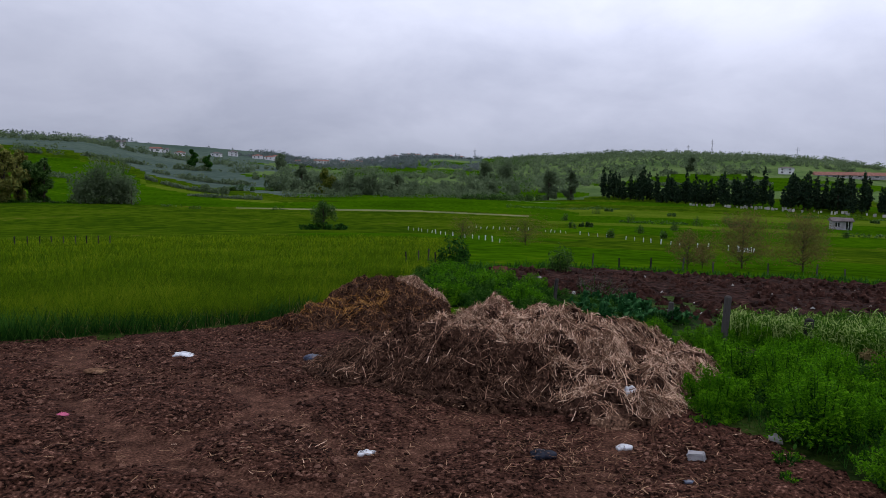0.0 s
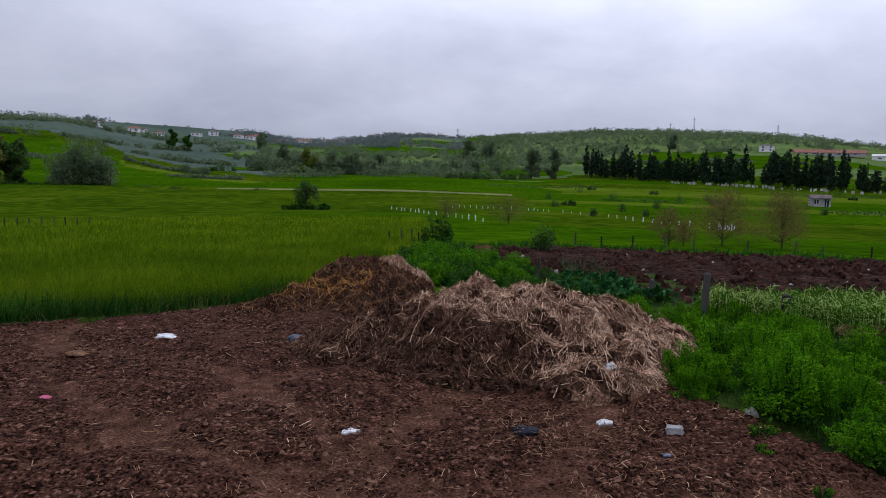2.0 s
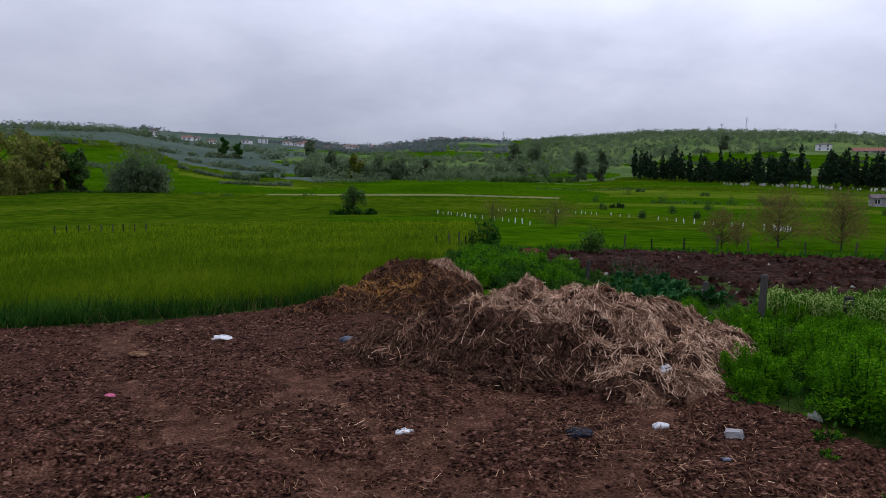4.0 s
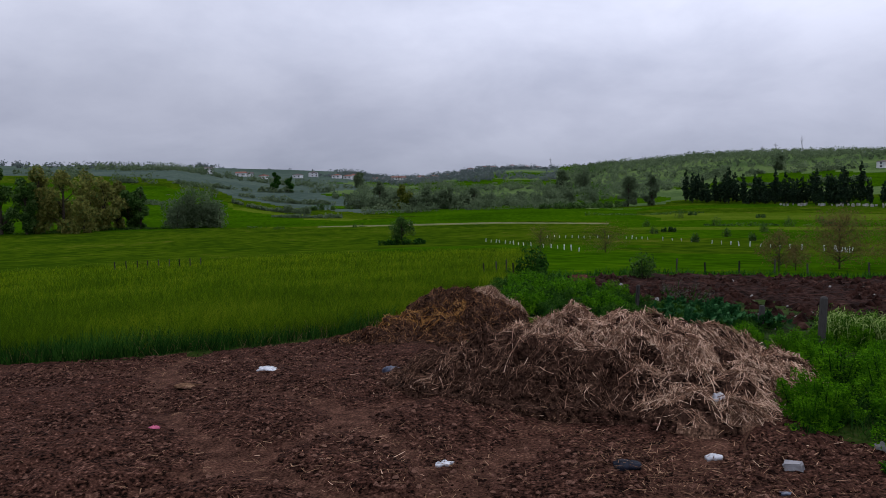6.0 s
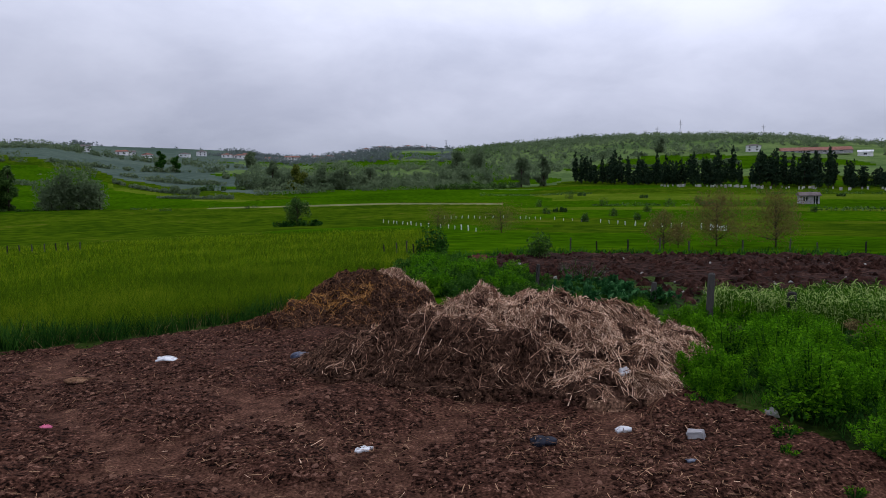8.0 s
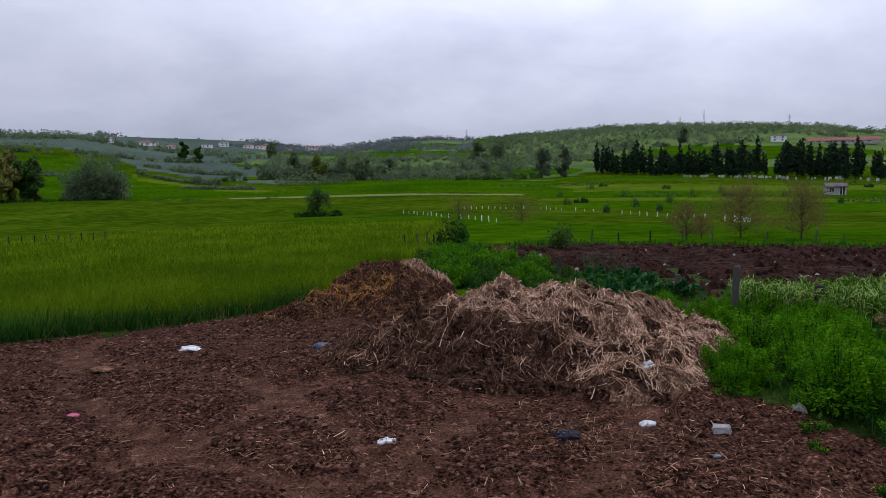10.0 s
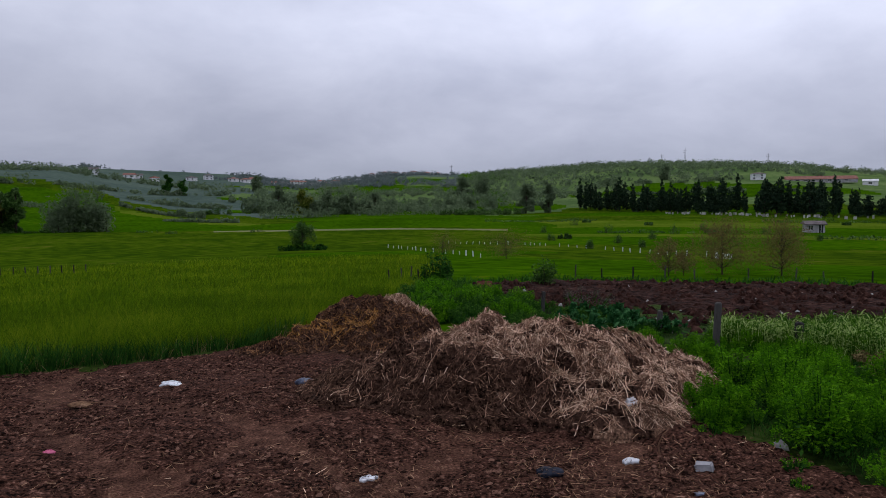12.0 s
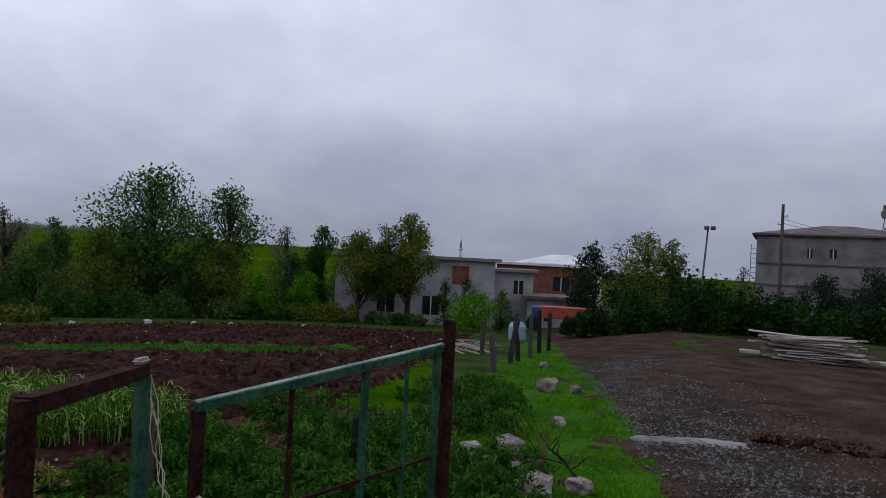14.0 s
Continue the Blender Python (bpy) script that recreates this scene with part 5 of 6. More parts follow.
# ---- buildings ----
def window(parent, x, z, w, h, y, material=None, frame_mat="white_wall", bars=1):
    """A window set in the wall that faces -y in the parent's frame."""
    f = bmesh.new()
    t = 0.07
    box(f, x - w / 2 - t, y - 0.05, z - t, x + w / 2 + t, y + 0.02, z)
    box(f, x - w / 2 - t, y - 0.05, z + h, x + w / 2 + t, y + 0.02, z + h + t)
    box(f, x - w / 2 - t, y - 0.05, z, x - w / 2, y + 0.02, z + h)
    box(f, x + w / 2, y - 0.05, z, x + w / 2 + t, y + 0.02, z + h)
    for b in range(bars):
        c = x - w / 2 + w * (b + 1) / (bars + 1)
        box(f, c - 0.035, y - 0.04, z, c + 0.035, y + 0.02, z + h)
    frame_ob = part("window", f, M[frame_mat], parent, "white framed window")
    pane = boxed(x - w / 2, y + 0.03, z, x + w / 2, y + 0.05, z + h)
    part("pane", pane, material or M["glass"], frame_ob, "dark glass pane")
    return frame_ob


def wall_with_holes(w, h, thick, holes):
    """A wall along x from 0 to w, its outer face at y = 0, with holes (x0, z0, x1, z1) right through."""
    bm = bmesh.new()
    xs = sorted({0.0, w, *[v for q in holes for v in (q[0], q[2])]})
    zs = sorted({0.0, h, *[v for q in holes for v in (q[1], q[3])]})
    for a, b in zip(xs, xs[1:]):
        for c, d in zip(zs, zs[1:]):
            mx, mz = (a + b) / 2, (c + d) / 2
            if not any(q[0] < mx < q[2] and q[1] < mz < q[3] for q in holes):
                box(bm, a, 0, c, b, thick, d)
    bmesh.ops.remove_doubles(bm, verts=bm.verts, dist=0.0005)
    return bm


def house(name, az, r, w, d, h, wall, roof, roof_kind, wins, label, turn=0.0, rise=1.5, z=None, category="house"):
    """A house whose front faces the yard; wins: (x from its middle, sill, width, height, filled material or None)."""
    x, y = polar(az, r)
    thing = base(name, x, y, z, rz=-az + turn, label=label, category=category)
    holes = [(w / 2 + a - c / 2, 0.6 + b, w / 2 + a + c / 2, 0.6 + b + e) for a, b, c, e, _ in wins]
    front = part("wall", wall_with_holes(w, h + 0.6, 0.25, holes), M[wall], thing)
    front.location = (-w / 2, 0, -0.6)
    for name_w, q in (("wall", (-w / 2, 0.25, -0.6, -w / 2 + 0.25, d, h)), ("wall", (w / 2 - 0.25, 0.25, -0.6, w / 2, d, h)), ("wall", (-w / 2 + 0.25, d - 0.25, -0.6, w / 2 - 0.25, d, h))):
        part(name_w, boxed(*q), M[wall], thing)
    part("floor_slab", boxed(-w / 2 + 0.25, 0.25, -0.3, w / 2 - 0.25, d - 0.25, -0.1), M["concrete"], thing)
    for a, b, c, e, fill in wins:
        if fill:
            part("infill", boxed(a - c / 2, 0.06, b, a + c / 2, 0.2, b + e), M[fill], thing, "bricked-up opening")
        else:
            window(thing, a, b, c, e, 0.08)
    bm = bmesh.new()
    o = 0.35
    if roof_kind == "flat":
        box(bm, -w / 2 - o, -o, h, w / 2 + o, d + o, h + 0.22, 0.02)
    else:
        ends = [(-w / 2 - o, w / 2 + o)] if roof_kind == "gable" else [(-w / 2 + d / 2, w / 2 - d / 2)]
        x0, x1 = ends[0]
        low = [(-w / 2 - o, -o, h), (w / 2 + o, -o, h), (w / 2 + o, d + o, h), (-w / 2 - o, d + o, h)]
        v = [bm.verts.new(p) for p in low] + [bm.verts.new((x0, d / 2, h + rise)), bm.verts.new((x1, d / 2, h + rise))]
        u = [bm.verts.new((p[0], p[1], p[2] - 0.14)) for p in low]
        for q in ((v[0], v[1], v[5], v[4]), (v[2], v[3], v[4], v[5]), (v[1], v[2], v[5]), (v[3], v[0], v[4]), (u[3], u[2], u[1], u[0])):
            bm.faces.new(q)
        for k in range(4):
            bm.faces.new((u[k], u[(k + 1) % 4], v[(k + 1) % 4], v[k]))
    part("roof", bm, M[roof], thing)
    return thing


# the plastered house beside the ploughed field
farm = house("farmhouse", 78.2, 47, 10.6, 7.5, 4.35, "plaster", "concrete", "flat",
             [(-1.95, 0.75, 1.15, 1.25, None), (1.05, 0.65, 1.15, 1.25, None), (2.95, 2.75, 1.15, 1.25, "brick"), (-0.6, 2.75, 1.1, 1.1, None)],
             "grey plastered two-storey farmhouse with a flat concrete roof", 6)
part("chimney", boxed(0.6, 3, 4.57, 1.1, 3.5, 4.9, bevel=0.02), M["concrete"], farm)
house("brick_house", 88.3, 62, 8.0, 6, 5.0, "brick", "white_wall", "flat", [(-1.5, 2.9, 1.4, 1.2, None), (1.6, 2.9, 1.4, 1.2, None)], "red brick house with white roof edge", 0)
house("old_house", 86.0, 52, 2.9, 4, 4.0, "plaster", "concrete", "flat", [(0.4, 2.4, 0.7, 1.0, None)], "narrow peeling house under climbing plants", 0, 0.8)
house("white_roof_house", 89.6, 78, 9.0, 7, 6.0, "white_wall", "white_wall", "hip", [(-1.8, 3.5, 1.2, 1.2, None)], "pale house with a white sheet roof", 0, 1.0)
house("open_shed", 89.2, 49, 3.4, 4, 1.9, "plaster", "roof_grey", "flat", [(-0.6, 0.4, 1.0, 0.9, None)], "low plastered shed with a flat grey roof", 0)
block = house("apartment_house", 109.6, 62, 12.0, 10, 6.7, "concrete", "roof_grey", "hip",
              [(-2.2, 4.9, 0.35, 0.7, None), (-0.6, 4.9, 0.5, 0.7, None), (4.6, 4.1, 1.9, 1.6, None)], "grey unpainted concrete house with a low hipped roof", 4, 1.0)
for z in (2.6, 4.3):
    part("ledge", boxed(-5.8, -0.12, z, 5.8, -0.003, z + 0.12), M["roof_grey"], block)
balcony = part("balcony", boxed(3.3, -1.2, 3.8, 6.2, -0.003, 4.0, bevel=0.02), M["white_wall"], block, "white balcony slab")
part("balcony_front", boxed(3.3, -1.2, 4.0, 6.2, -1.1, 4.6), M["concrete"], balcony)
ladder = bmesh.new()
for x in (-6.4, -5.95):
    tube(ladder, [(x, 0.3, 0.0), (x, 0.3, 5.8)], 0.03, 6)
for k in range(14):
    tube(ladder, [(-6.4, 0.3, 0.5 + 0.38 * k), (-5.95, 0.3, 0.5 + 0.38 * k)], 0.022, 5)
part("scaffold_ladder", ladder, M["metal"], block, "thin metal scaffold against the wall")
# solar water heater on the roof
px, py = polar(112.2, 64)
solar = base("solar_water_heater", px, py, ground_at(px, py) + 7.45, rz=-112, label="rooftop solar water heater with a tank on a frame", category="water heater")
part("panel", box(bmesh.new(), -0.2, -0.6, -0.05, 1.9, 0.6, 0.05, 0.01, pose(0, 0, 0.85, 0, 34, 0)), M["roof_red"], solar, "tilted dark red collector panel")
part("tank", tube(bmesh.new(), [(-0.15, -0.8, 1.1), (-0.15, 0.8, 1.1)], 0.3, 14), M["metal"], solar, "cylindrical storage tank")
part("upper_tank", tube(bmesh.new(), [(-0.1, 0, 1.35), (-0.1, 0, 1.8)], 0.22, 12), M["roof_grey"], solar)
for x, y in ((-0.35, -0.6), (-0.35, 0.6), (0.9, -0.6), (0.9, 0.6)):
    part("leg", tube(bmesh.new(), [(x, y, -0.55), (-0.15, y, 1.0)], 0.03, 6), M["metal"], solar)

# poles
def pole(name, az, r, tall, material, label, lean=0.0, thick=0.13):
    x, y = polar(az, r)
    thing = base(name, x, y, rz=-az, label=label, category="pole")
    part("shaft", tube(bmesh.new(), [(0, 0, -0.3), (lean * 0.5, 0, tall / 2), (lean, 0, tall)], [thick, thick * 0.85, thick * 0.7], 10), M[material], thing)
    return thing


up = pole("utility_pole", 105.7, 50, 7.6, "pole_wood", "weathered wooden utility pole with small insulators")
for z, s in ((6.8, 1), (6.3, -1), (5.7, 1)):
    part("insulator", tube(bmesh.new(), [(0.08 * s, 0, z), (0.25 * s, 0, z), (0.25 * s, 0, z + 0.14)], 0.035, 6), M["metal"], up)
lamp = pole("street_lamp", 100.2, 45, 5.5, "roof_grey", "tall thin grey street lamp with two small floodlights", 0.35, 0.07)
for dx in (0.12, 0.48):
    part("lamp_head", boxed(dx, -0.20, 5.40, dx + 0.30, 0.10, 5.62, bevel=0.03), M["roof_grey"], lamp, "dark floodlight head")
x0, y0 = polar(105.7, 50)
for dz, (az, r) in ((0.0, (112.5, 60)), (-0.3, (113.5, 58))):
    x1, y1 = polar(az, r)
    a, b = Vector((x0, y0, ground_at(x0, y0) + 6.7 + dz)), Vector((x1, y1, 4.7 + dz * 0.3))
    pts = [a.lerp(b, t / 10) - Vector((0, 0, 0.35 * 4 * (t / 10) * (1 - t / 10))) for t in range(11)]
    me = bpy.data.meshes.new("power_line")
    bm = tube(bmesh.new(), pts, 0.012, 4)
    bm.to_mesh(me)
    bm.free()
    me.materials.append(M["wire"])
    tagged(new("power_line", me), "thin dark power line from the wooden pole", "cable")
mx, my = polar(81.5, 400)
mina = base("minaret", mx, my, ground_at(mx, my), label="slender pale minaret rising behind the houses", category="minaret")
part("shaft", tube(bmesh.new(), [(0, 0, -1), (0, 0, 11), (0, 0, 11.1), (0, 0, 11.8), (0, 0, 11.9)], [1.1, 0.9, 1.3, 1.3, 0.7], 12), M["white_wall"], mina)
part("spire", tube(bmesh.new(), [(0, 0, 11.9), (0, 0, 13), (0, 0, 17.5)], [0.7, 0.65, 0.05], 12), M["roof_grey"], mina)

# stacked boards beside the track
sx, sy = polar(107.6, 20.5)
stack = base("board_stack", sx, sy, rz=-107, label="untidy stack of weathered boards beside the track", category="lumber")
random.seed(91)
for k in range(60):
    lvl, j = divmod(k, 5)
    ln, off = random.uniform(1.0, 2.3), random.uniform(-0.35, 0.35)
    bm = boxed(-ln / 2, -0.09, 0, ln / 2, 0.09, 0.028)
    b = part("board", bm, M["board"], stack)
    b.matrix_basis = pose(off, -0.45 + 0.21 * j + random.uniform(-0.04, 0.04), 0.03 + 0.050 * lvl, random.uniform(-4, 4), random.uniform(-3, 3), random.uniform(-13, 13))
for az, r, s, tilt in ((103.9, 20.3, 0.5, 35), (111.2, 20.5, 0.6, -25), (112.6, 20.6, 0.5, 20)):
    x, y = polar(az, r)
    slab = base("broken_slab", x, y, ground_at(x, y) + 0.12, rz=-az, label="broken pale slab leaning by the boards", category="slab")
    part("slab", box(bmesh.new(), -s / 2, -0.15, -0.04, s / 2, 0.15, 0.04, 0.01, pose(0, 0, 0.08, 20, tilt, 0)), M["board"], slab)

# graveyard below the cypresses
random.seed(19)
grave = bpy.data.meshes.new("gravestone")
bm = boxed(-0.4, -0.1, -0.1, 0.4, 0.1, 1.2, bevel=0.06)
bm.to_mesh(grave)
bm.free()
grave.materials.append(M["stone"])
for i in range(70):
    az = random.uniform(19, 30) if i < 55 else random.uniform(30, 38)
    x, y = polar(az, np.interp(az, [12, 20, 28, 40], [330, 276, 254, 242]) - random.uniform(0, 10))
    g = new("gravestone", grave)
    s = random.uniform(0.4, 0.85)
    g.matrix_basis = pose(x, y, ground_at(x, y), 0, 0, random.uniform(-30, 30))
    g.scale = (s * random.uniform(0.7, 1.8), s, s)
    tagged(g, "pale gravestone below the cypresses", "gravestone", "graveyard")

# far buildings
house("field_hut", 29.6, 160, 3.4, 3.6, 1.75, "plaster", "roof_grey", "gable", [(-0.9, 0.6, 0.8, 0.8, None), (1.0, 0.0, 0.8, 1.6, None)], "small pale field hut with a weathered dark roof", 12, 0.6, category="hut")
house("white_house", 25.75, 545, 10.0, 8, 4.4, "white_wall", "roof_grey", "hip", [(-2.5, 0.8, 1.2, 1.1, None), (2.5, 0.8, 1.2, 1.1, None), (-2.5, 2.8, 1.2, 1.1, None), (2.5, 2.8, 1.2, 1.1, None)], "white two-storey house on the hillside", 0, 1.0)
house("long_barn", 29.9, 548, 44, 12, 2.0, "plaster", "roof_red", "gable", [(-15 + 5 * i, 0.8, 2, 0.8, None) for i in range(7)], "long low barn with a faded red roof", 10, 2.2, z=ground_at(*polar(29.9, 548)) + 0.3, category="barn")
house("farm_building", 32.9, 548, 9, 8, 3.0, "white_wall", "white_wall", "gable", [(0, 1, 2, 1, None)], "small white farm building beside the barn", 0, 1.2)
random.seed(77)
VILLAGE = [(-14.9, 690), (-14.0, 690), (-13.4, 700), (-22.3, 640), (-21.6, 650), (-20.4, 620), (-18.0, 670), (-16.6, 720), (-10.9, 780), (-10.2, 800), (-9.5, 800), (-8.8, 790), (-8.2, 810), (-7.4, 800),
           (-6.8, 820), (-4.0, 900), (-3.0, 930), (-2.2, 940), (-1.4, 950), (-0.6, 960), (0.4, 960), (1.2, 965), (-5.0, 860), (-24.6, 640), (-11.8, 740), (-5.9, 840)]
for i, (az, r) in enumerate(VILLAGE):
    w, h = random.uniform(6, 8.5), random.choice([3, 3, 4.6])
    wins = [(dx, z, 1.2, 1.3, None) for dx in (-2, 2) for z in ((0.8, 2.8) if h > 4 else (1.0,))]
    house("village_house", az, r, w, 8, h, "white_wall", random.choice(["roof_red", "roof_red", "roof_grey"]), random.choice(["hip", "gable"]), wins, "distant pale village house among trees", random.uniform(-25, 25), 1.3)
for az, r, tall in ((20.6, 960, 22), (2.4, 960, 14), (26.4, 940, 16), (12.9, 960, 9), (18.9, 960, 14), (18.0, 960, 10)):
    x, y = polar(az, r)
    py = base("pylon", x, y, rz=-az, label="thin grey power pylon on the ridge", category="pylon")
    bm = bmesh.new()
    for s in (-1, 1):
        tube(bm, [(1.2 * s, 0, -1), (0.25 * s, 0, tall * 0.75), (0, 0, tall)], [0.16, 0.13, 0.1], 4)
    for k in range(6):
        z = tall * 0.12 * k
        q = 1.2 - 0.95 * z / (tall * 0.75)
        tube(bm, [(-q, 0, z), (q * 0.85, 0, z + tall * 0.12)], 0.09, 4)
    part("mast", bm, M["metal"], py)
    for z in (0.72, 0.84):
        part("cross_arm", tube(bmesh.new(), [(-2.2, 0, tall * z), (2.2, 0, tall * z)], 0.12, 4), M["metal"], py)

# ---- fences and the gate ----
def fence_post(name, x, y, tall, thick, label, group, lean=(0, 0), seed=1, category="fence post"):
    random.seed(seed)
    bm = tube(bmesh.new(), [(0, 0, -0.25), (lean[0] * 0.5, lean[1] * 0.5, tall * 0.5), (lean[0], lean[1], tall * 0.97), (lean[0], lean[1], tall)],
              [thick * 0.55, thick * 0.5, thick * 0.46, thick * 0.30], 8, True, 0.10)
    me = bpy.data.meshes.new(name)
    bm.to_mesh(me)
    bm.free()
    me.materials.append(M["post"])
    ob = new(name, me)
    ob.location = (x, y, ground_at(x, y))
    return tagged(ob, label, category, group)


for i, (az, r, top_el, thick, lx) in enumerate([(18.3, 10.5, 9.55, 0.08, 0.02), (22.4, 8.6, 8.75, 0.085, 0.03), (28.0, 9.0, 9.9, 0.105, 0.02), (34.9, 7.9, 10.45, 0.10, 0.04), (42.4, 6.8, 10.4, 0.095, 0.05), (52.7, 5.6, 10.6, 0.11, 0.04), (61.0, 5.2, 12.2, 0.10, 0.0), (76.0, 5.6, 12.4, 0.12, 0.0)]):
    x, y = polar(az, r)
    top = 1.65 - r * math.tan(radians(top_el - 0.25))
    fence_post("fence_post", x - lx, y, top - ground_at(x, y), thick, "weathered grey wooden post at the cereal patch", "fence posts by the cereal patch", (lx, 0), 700 + i)
for i, az in enumerate([-3.0, -2.0, -1.2, -0.6, 1.6, 12.1, 14.2, 16.6, 19.0, 21.2, 25.0, 28.2, 30.0, 33.0]):
    r = np.interp(az, [-3, 5, 12, 20, 33], [25, 24.5, 25.5, 26, 29])
    x, y = polar(az, r)
    fence_post("field_post", x, y, 0.36 + 0.06 * (i % 3), 0.055, "thin grey post of the far field fence", "posts of the far field fence", (0.02 * (i % 3 - 1), 0), 730 + i)
for i in range(9):
    x, y = polar(-31.5 + 0.75 * i, 52 - 0.3 * i)
    fence_post("meadow_post", x, y, 0.55, 0.07, "thin dark post across the meadow", "posts across the meadow", (0.03 * (i % 3 - 1), 0), 760 + i)
stub_x, stub_y = polar(9.2, 12.5)
fence_post("leaning_post", stub_x, stub_y, 0.42, 0.07, "dark post among the weeds", "", (0.03, 0), 790)

# white guards round young vines
GUARD = bmesh.new()
tube(GUARD, [(0, 0, -0.05), (0, 0, 0.30), (0.01, 0, 0.58), (0.02, 0.0, 0.62)], [0.07, 0.065, 0.07, 0.05], 7)
gm = bpy.data.meshes.new("vine_guard")
GUARD.to_mesh(gm)
GUARD.free()
gm.materials.append(M["plastic_white"])
random.seed(33)
LINES = [([(-2.9, 95), (0.2, 74), (4.6, 55)], 17), ([(2.1, 103), (6.5, 101), (10.4, 97), (16.6, 70), (22.8, 58.5), (24.0, 57)], 46)]
for knots, count in LINES:
    for i in range(count):
        if random.random() < 0.12:
            continue
        t = i / (count - 1) * (len(knots) - 1)
        k = min(int(t), len(knots) - 2)
        az, r = (knots[k][j] + (knots[k + 1][j] - knots[k][j]) * (t - k) for j in (0, 1))
        x, y = polar(az + random.uniform(-0.08, 0.08), r)
        g = new("vine_guard", gm)
        s = random.uniform(0.5, 0.8)
        g.matrix_basis = pose(x, y, ground_at(x, y), random.uniform(-9, 9), random.uniform(-9, 9), 0)
        g.scale = (s, s, s)
        tagged(g, "white plastic guard round a young vine", "vine guard", "rows of vine guards")

# the rusty gate and its posts
px, py = 1.91, 1.05
pipe = base("rusty_pipe_post", px, py, label="leaning orange-rusted steel pipe post by the gate", category="post")
pipe_top = Vector((1.75, 1.23, 1.385)) - Vector(pipe.location)
part("pipe", tube(bmesh.new(), [(0, 0, -0.3), pipe_top * 0.5, pipe_top * 0.985, pipe_top], [0.033, 0.033, 0.033, 0.029], 14, True, 0.02), M["rust"], pipe)

def bar(bm, a, b, w, d=None):
    """A square steel section from a to b."""
    a, b = Vector(a), Vector(b)
    d = d or w
    ax = (b - a).normalized()
    side = ax.cross(Vector((0, 0, 1)))
    side = side.normalized() if side.length > 0.1 else Vector((0.88, -0.47, 0)).normalized()
    up = side.cross(ax)
    vs = [[bm.verts.new(p + side * (sx * w / 2) + up * (sz * d / 2)) for sx, sz in ((-1, -1), (1, -1), (1, 1), (-1, 1))] for p in (a, b)]
    for k in range(4):
        bm.faces.new((vs[0][k], vs[0][(k + 1) % 4], vs[1][(k + 1) % 4], vs[1][k]))
    bm.faces.new(vs[0][::-1])
    bm.faces.new(vs[1])
    return bm


G0, G1 = Vector((2.86, 1.27, 1.035)), Vector((4.02, 0.53, 1.175))
gate = base("gate", G0.x, G0.y, label="dented green steel gate with rusted bars", category="gate")
gl = Vector(gate.location)
part("top_rail", bar(bmesh.new(), G0 - gl, G1 - gl, 0.036, 0.036), M["green_paint"], gate, "flaking green top rail")
part("rail_cap", bar(bmesh.new(), G0 - gl + Vector((0.0, 0.0, 0.0215)), G1 - gl + Vector((0, 0, 0.0215)), 0.0365, 0.006), M["pale_green"], gate, "paler upper face of the rail")
for t, mt, w in ((0.01, "rust_dark", 0.040), (0.32, "rust_dark", 0.016), (0.62, "green_paint", 0.028), (0.82, "green_paint", 0.015), (0.975, "green_paint", 0.028)):
    p = G0.lerp(G1, t)
    part("upright", bar(bmesh.new(), (p.x - gl.x, p.y - gl.y, ground_at(p.x, p.y) - gl.z - 0.02 + 0.10), p - gl + Vector((0, 0, -0.015)), w), M[mt], gate, "")
for z in (0.12, 0.55):
    a, b = G0.lerp(G1, 0.01), G0.lerp(G1, 0.975)
    part("lower_rail", bar(bmesh.new(), (a.x - gl.x, a.y - gl.y, z), (b.x - gl.x, b.y - gl.y, z + 0.06), 0.014), M["rust_dark"], gate, "")
gp = base("gate_post", 4.07, 0.50, label="dark rusted steel post carrying the green gate", category="post")
part("shaft", tube(bmesh.new(), [(0, 0, -0.3), (-0.01, 0, 0.7), (-0.015, 0, 1.31), (-0.015, 0, 1.32)], [0.036, 0.036, 0.034, 0.028], 10, True, 0.04), M["rust_dark"], gp)
wing = base("gate_wing", 2.02, 1.30, label="short rusted frame beside the gate with a green upright", category="gate")
wl0 = Vector(wing.location)
W0, W1 = Vector((2.02, 1.30, 1.205)), Vector((2.77, 1.44, 1.175))
part("rail", bar(bmesh.new(), W0 - wl0, W1 - wl0, 0.05), M["rust_dark"], wing, "dark red rusted rail")
part("upright", bar(bmesh.new(), (0, 0, -0.2), W0 - wl0 + Vector((0, 0, 0.02)), 0.052), M["rust_dark"], wing)
part("upright", bar(bmesh.new(), (W1.x - wl0.x + 0.03, W1.y - wl0.y, -0.2), W1 - wl0 + Vector((0, 0, -0.025)), 0.042), M["green_paint"], wing, "green painted upright")
part("stone_cap", boxed(W1.x - wl0.x - 0.05, W1.y - wl0.y - 0.02, 1.203, W1.x - wl0.x + 0.03, W1.y - wl0.y + 0.02, 1.225, bevel=0.01), M["stone"], wing)
# cord and rag tied between wing and gate
cord = bmesh.new()
random.seed(3)
for s in range(4):
    pts = []
    for k in range(9):
        t = k / 8
        pts.append((2.80 + 0.05 * t + random.uniform(-0.02, 0.02), 1.43 - 0.12 * t + random.uniform(-0.02, 0.02), 1.15 - 0.75 * t + random.uniform(-0.02, 0.02)))
    tube(cord, [Vector(p) for p in pts], 0.0024, 4)
me = bpy.data.meshes.new("tied_cord")
cord.to_mesh(me)
cord.free()
me.materials.append(M["cloth"])
tagged(new("tied_cord", me), "frayed pale cord tying gate and frame together", "cord")


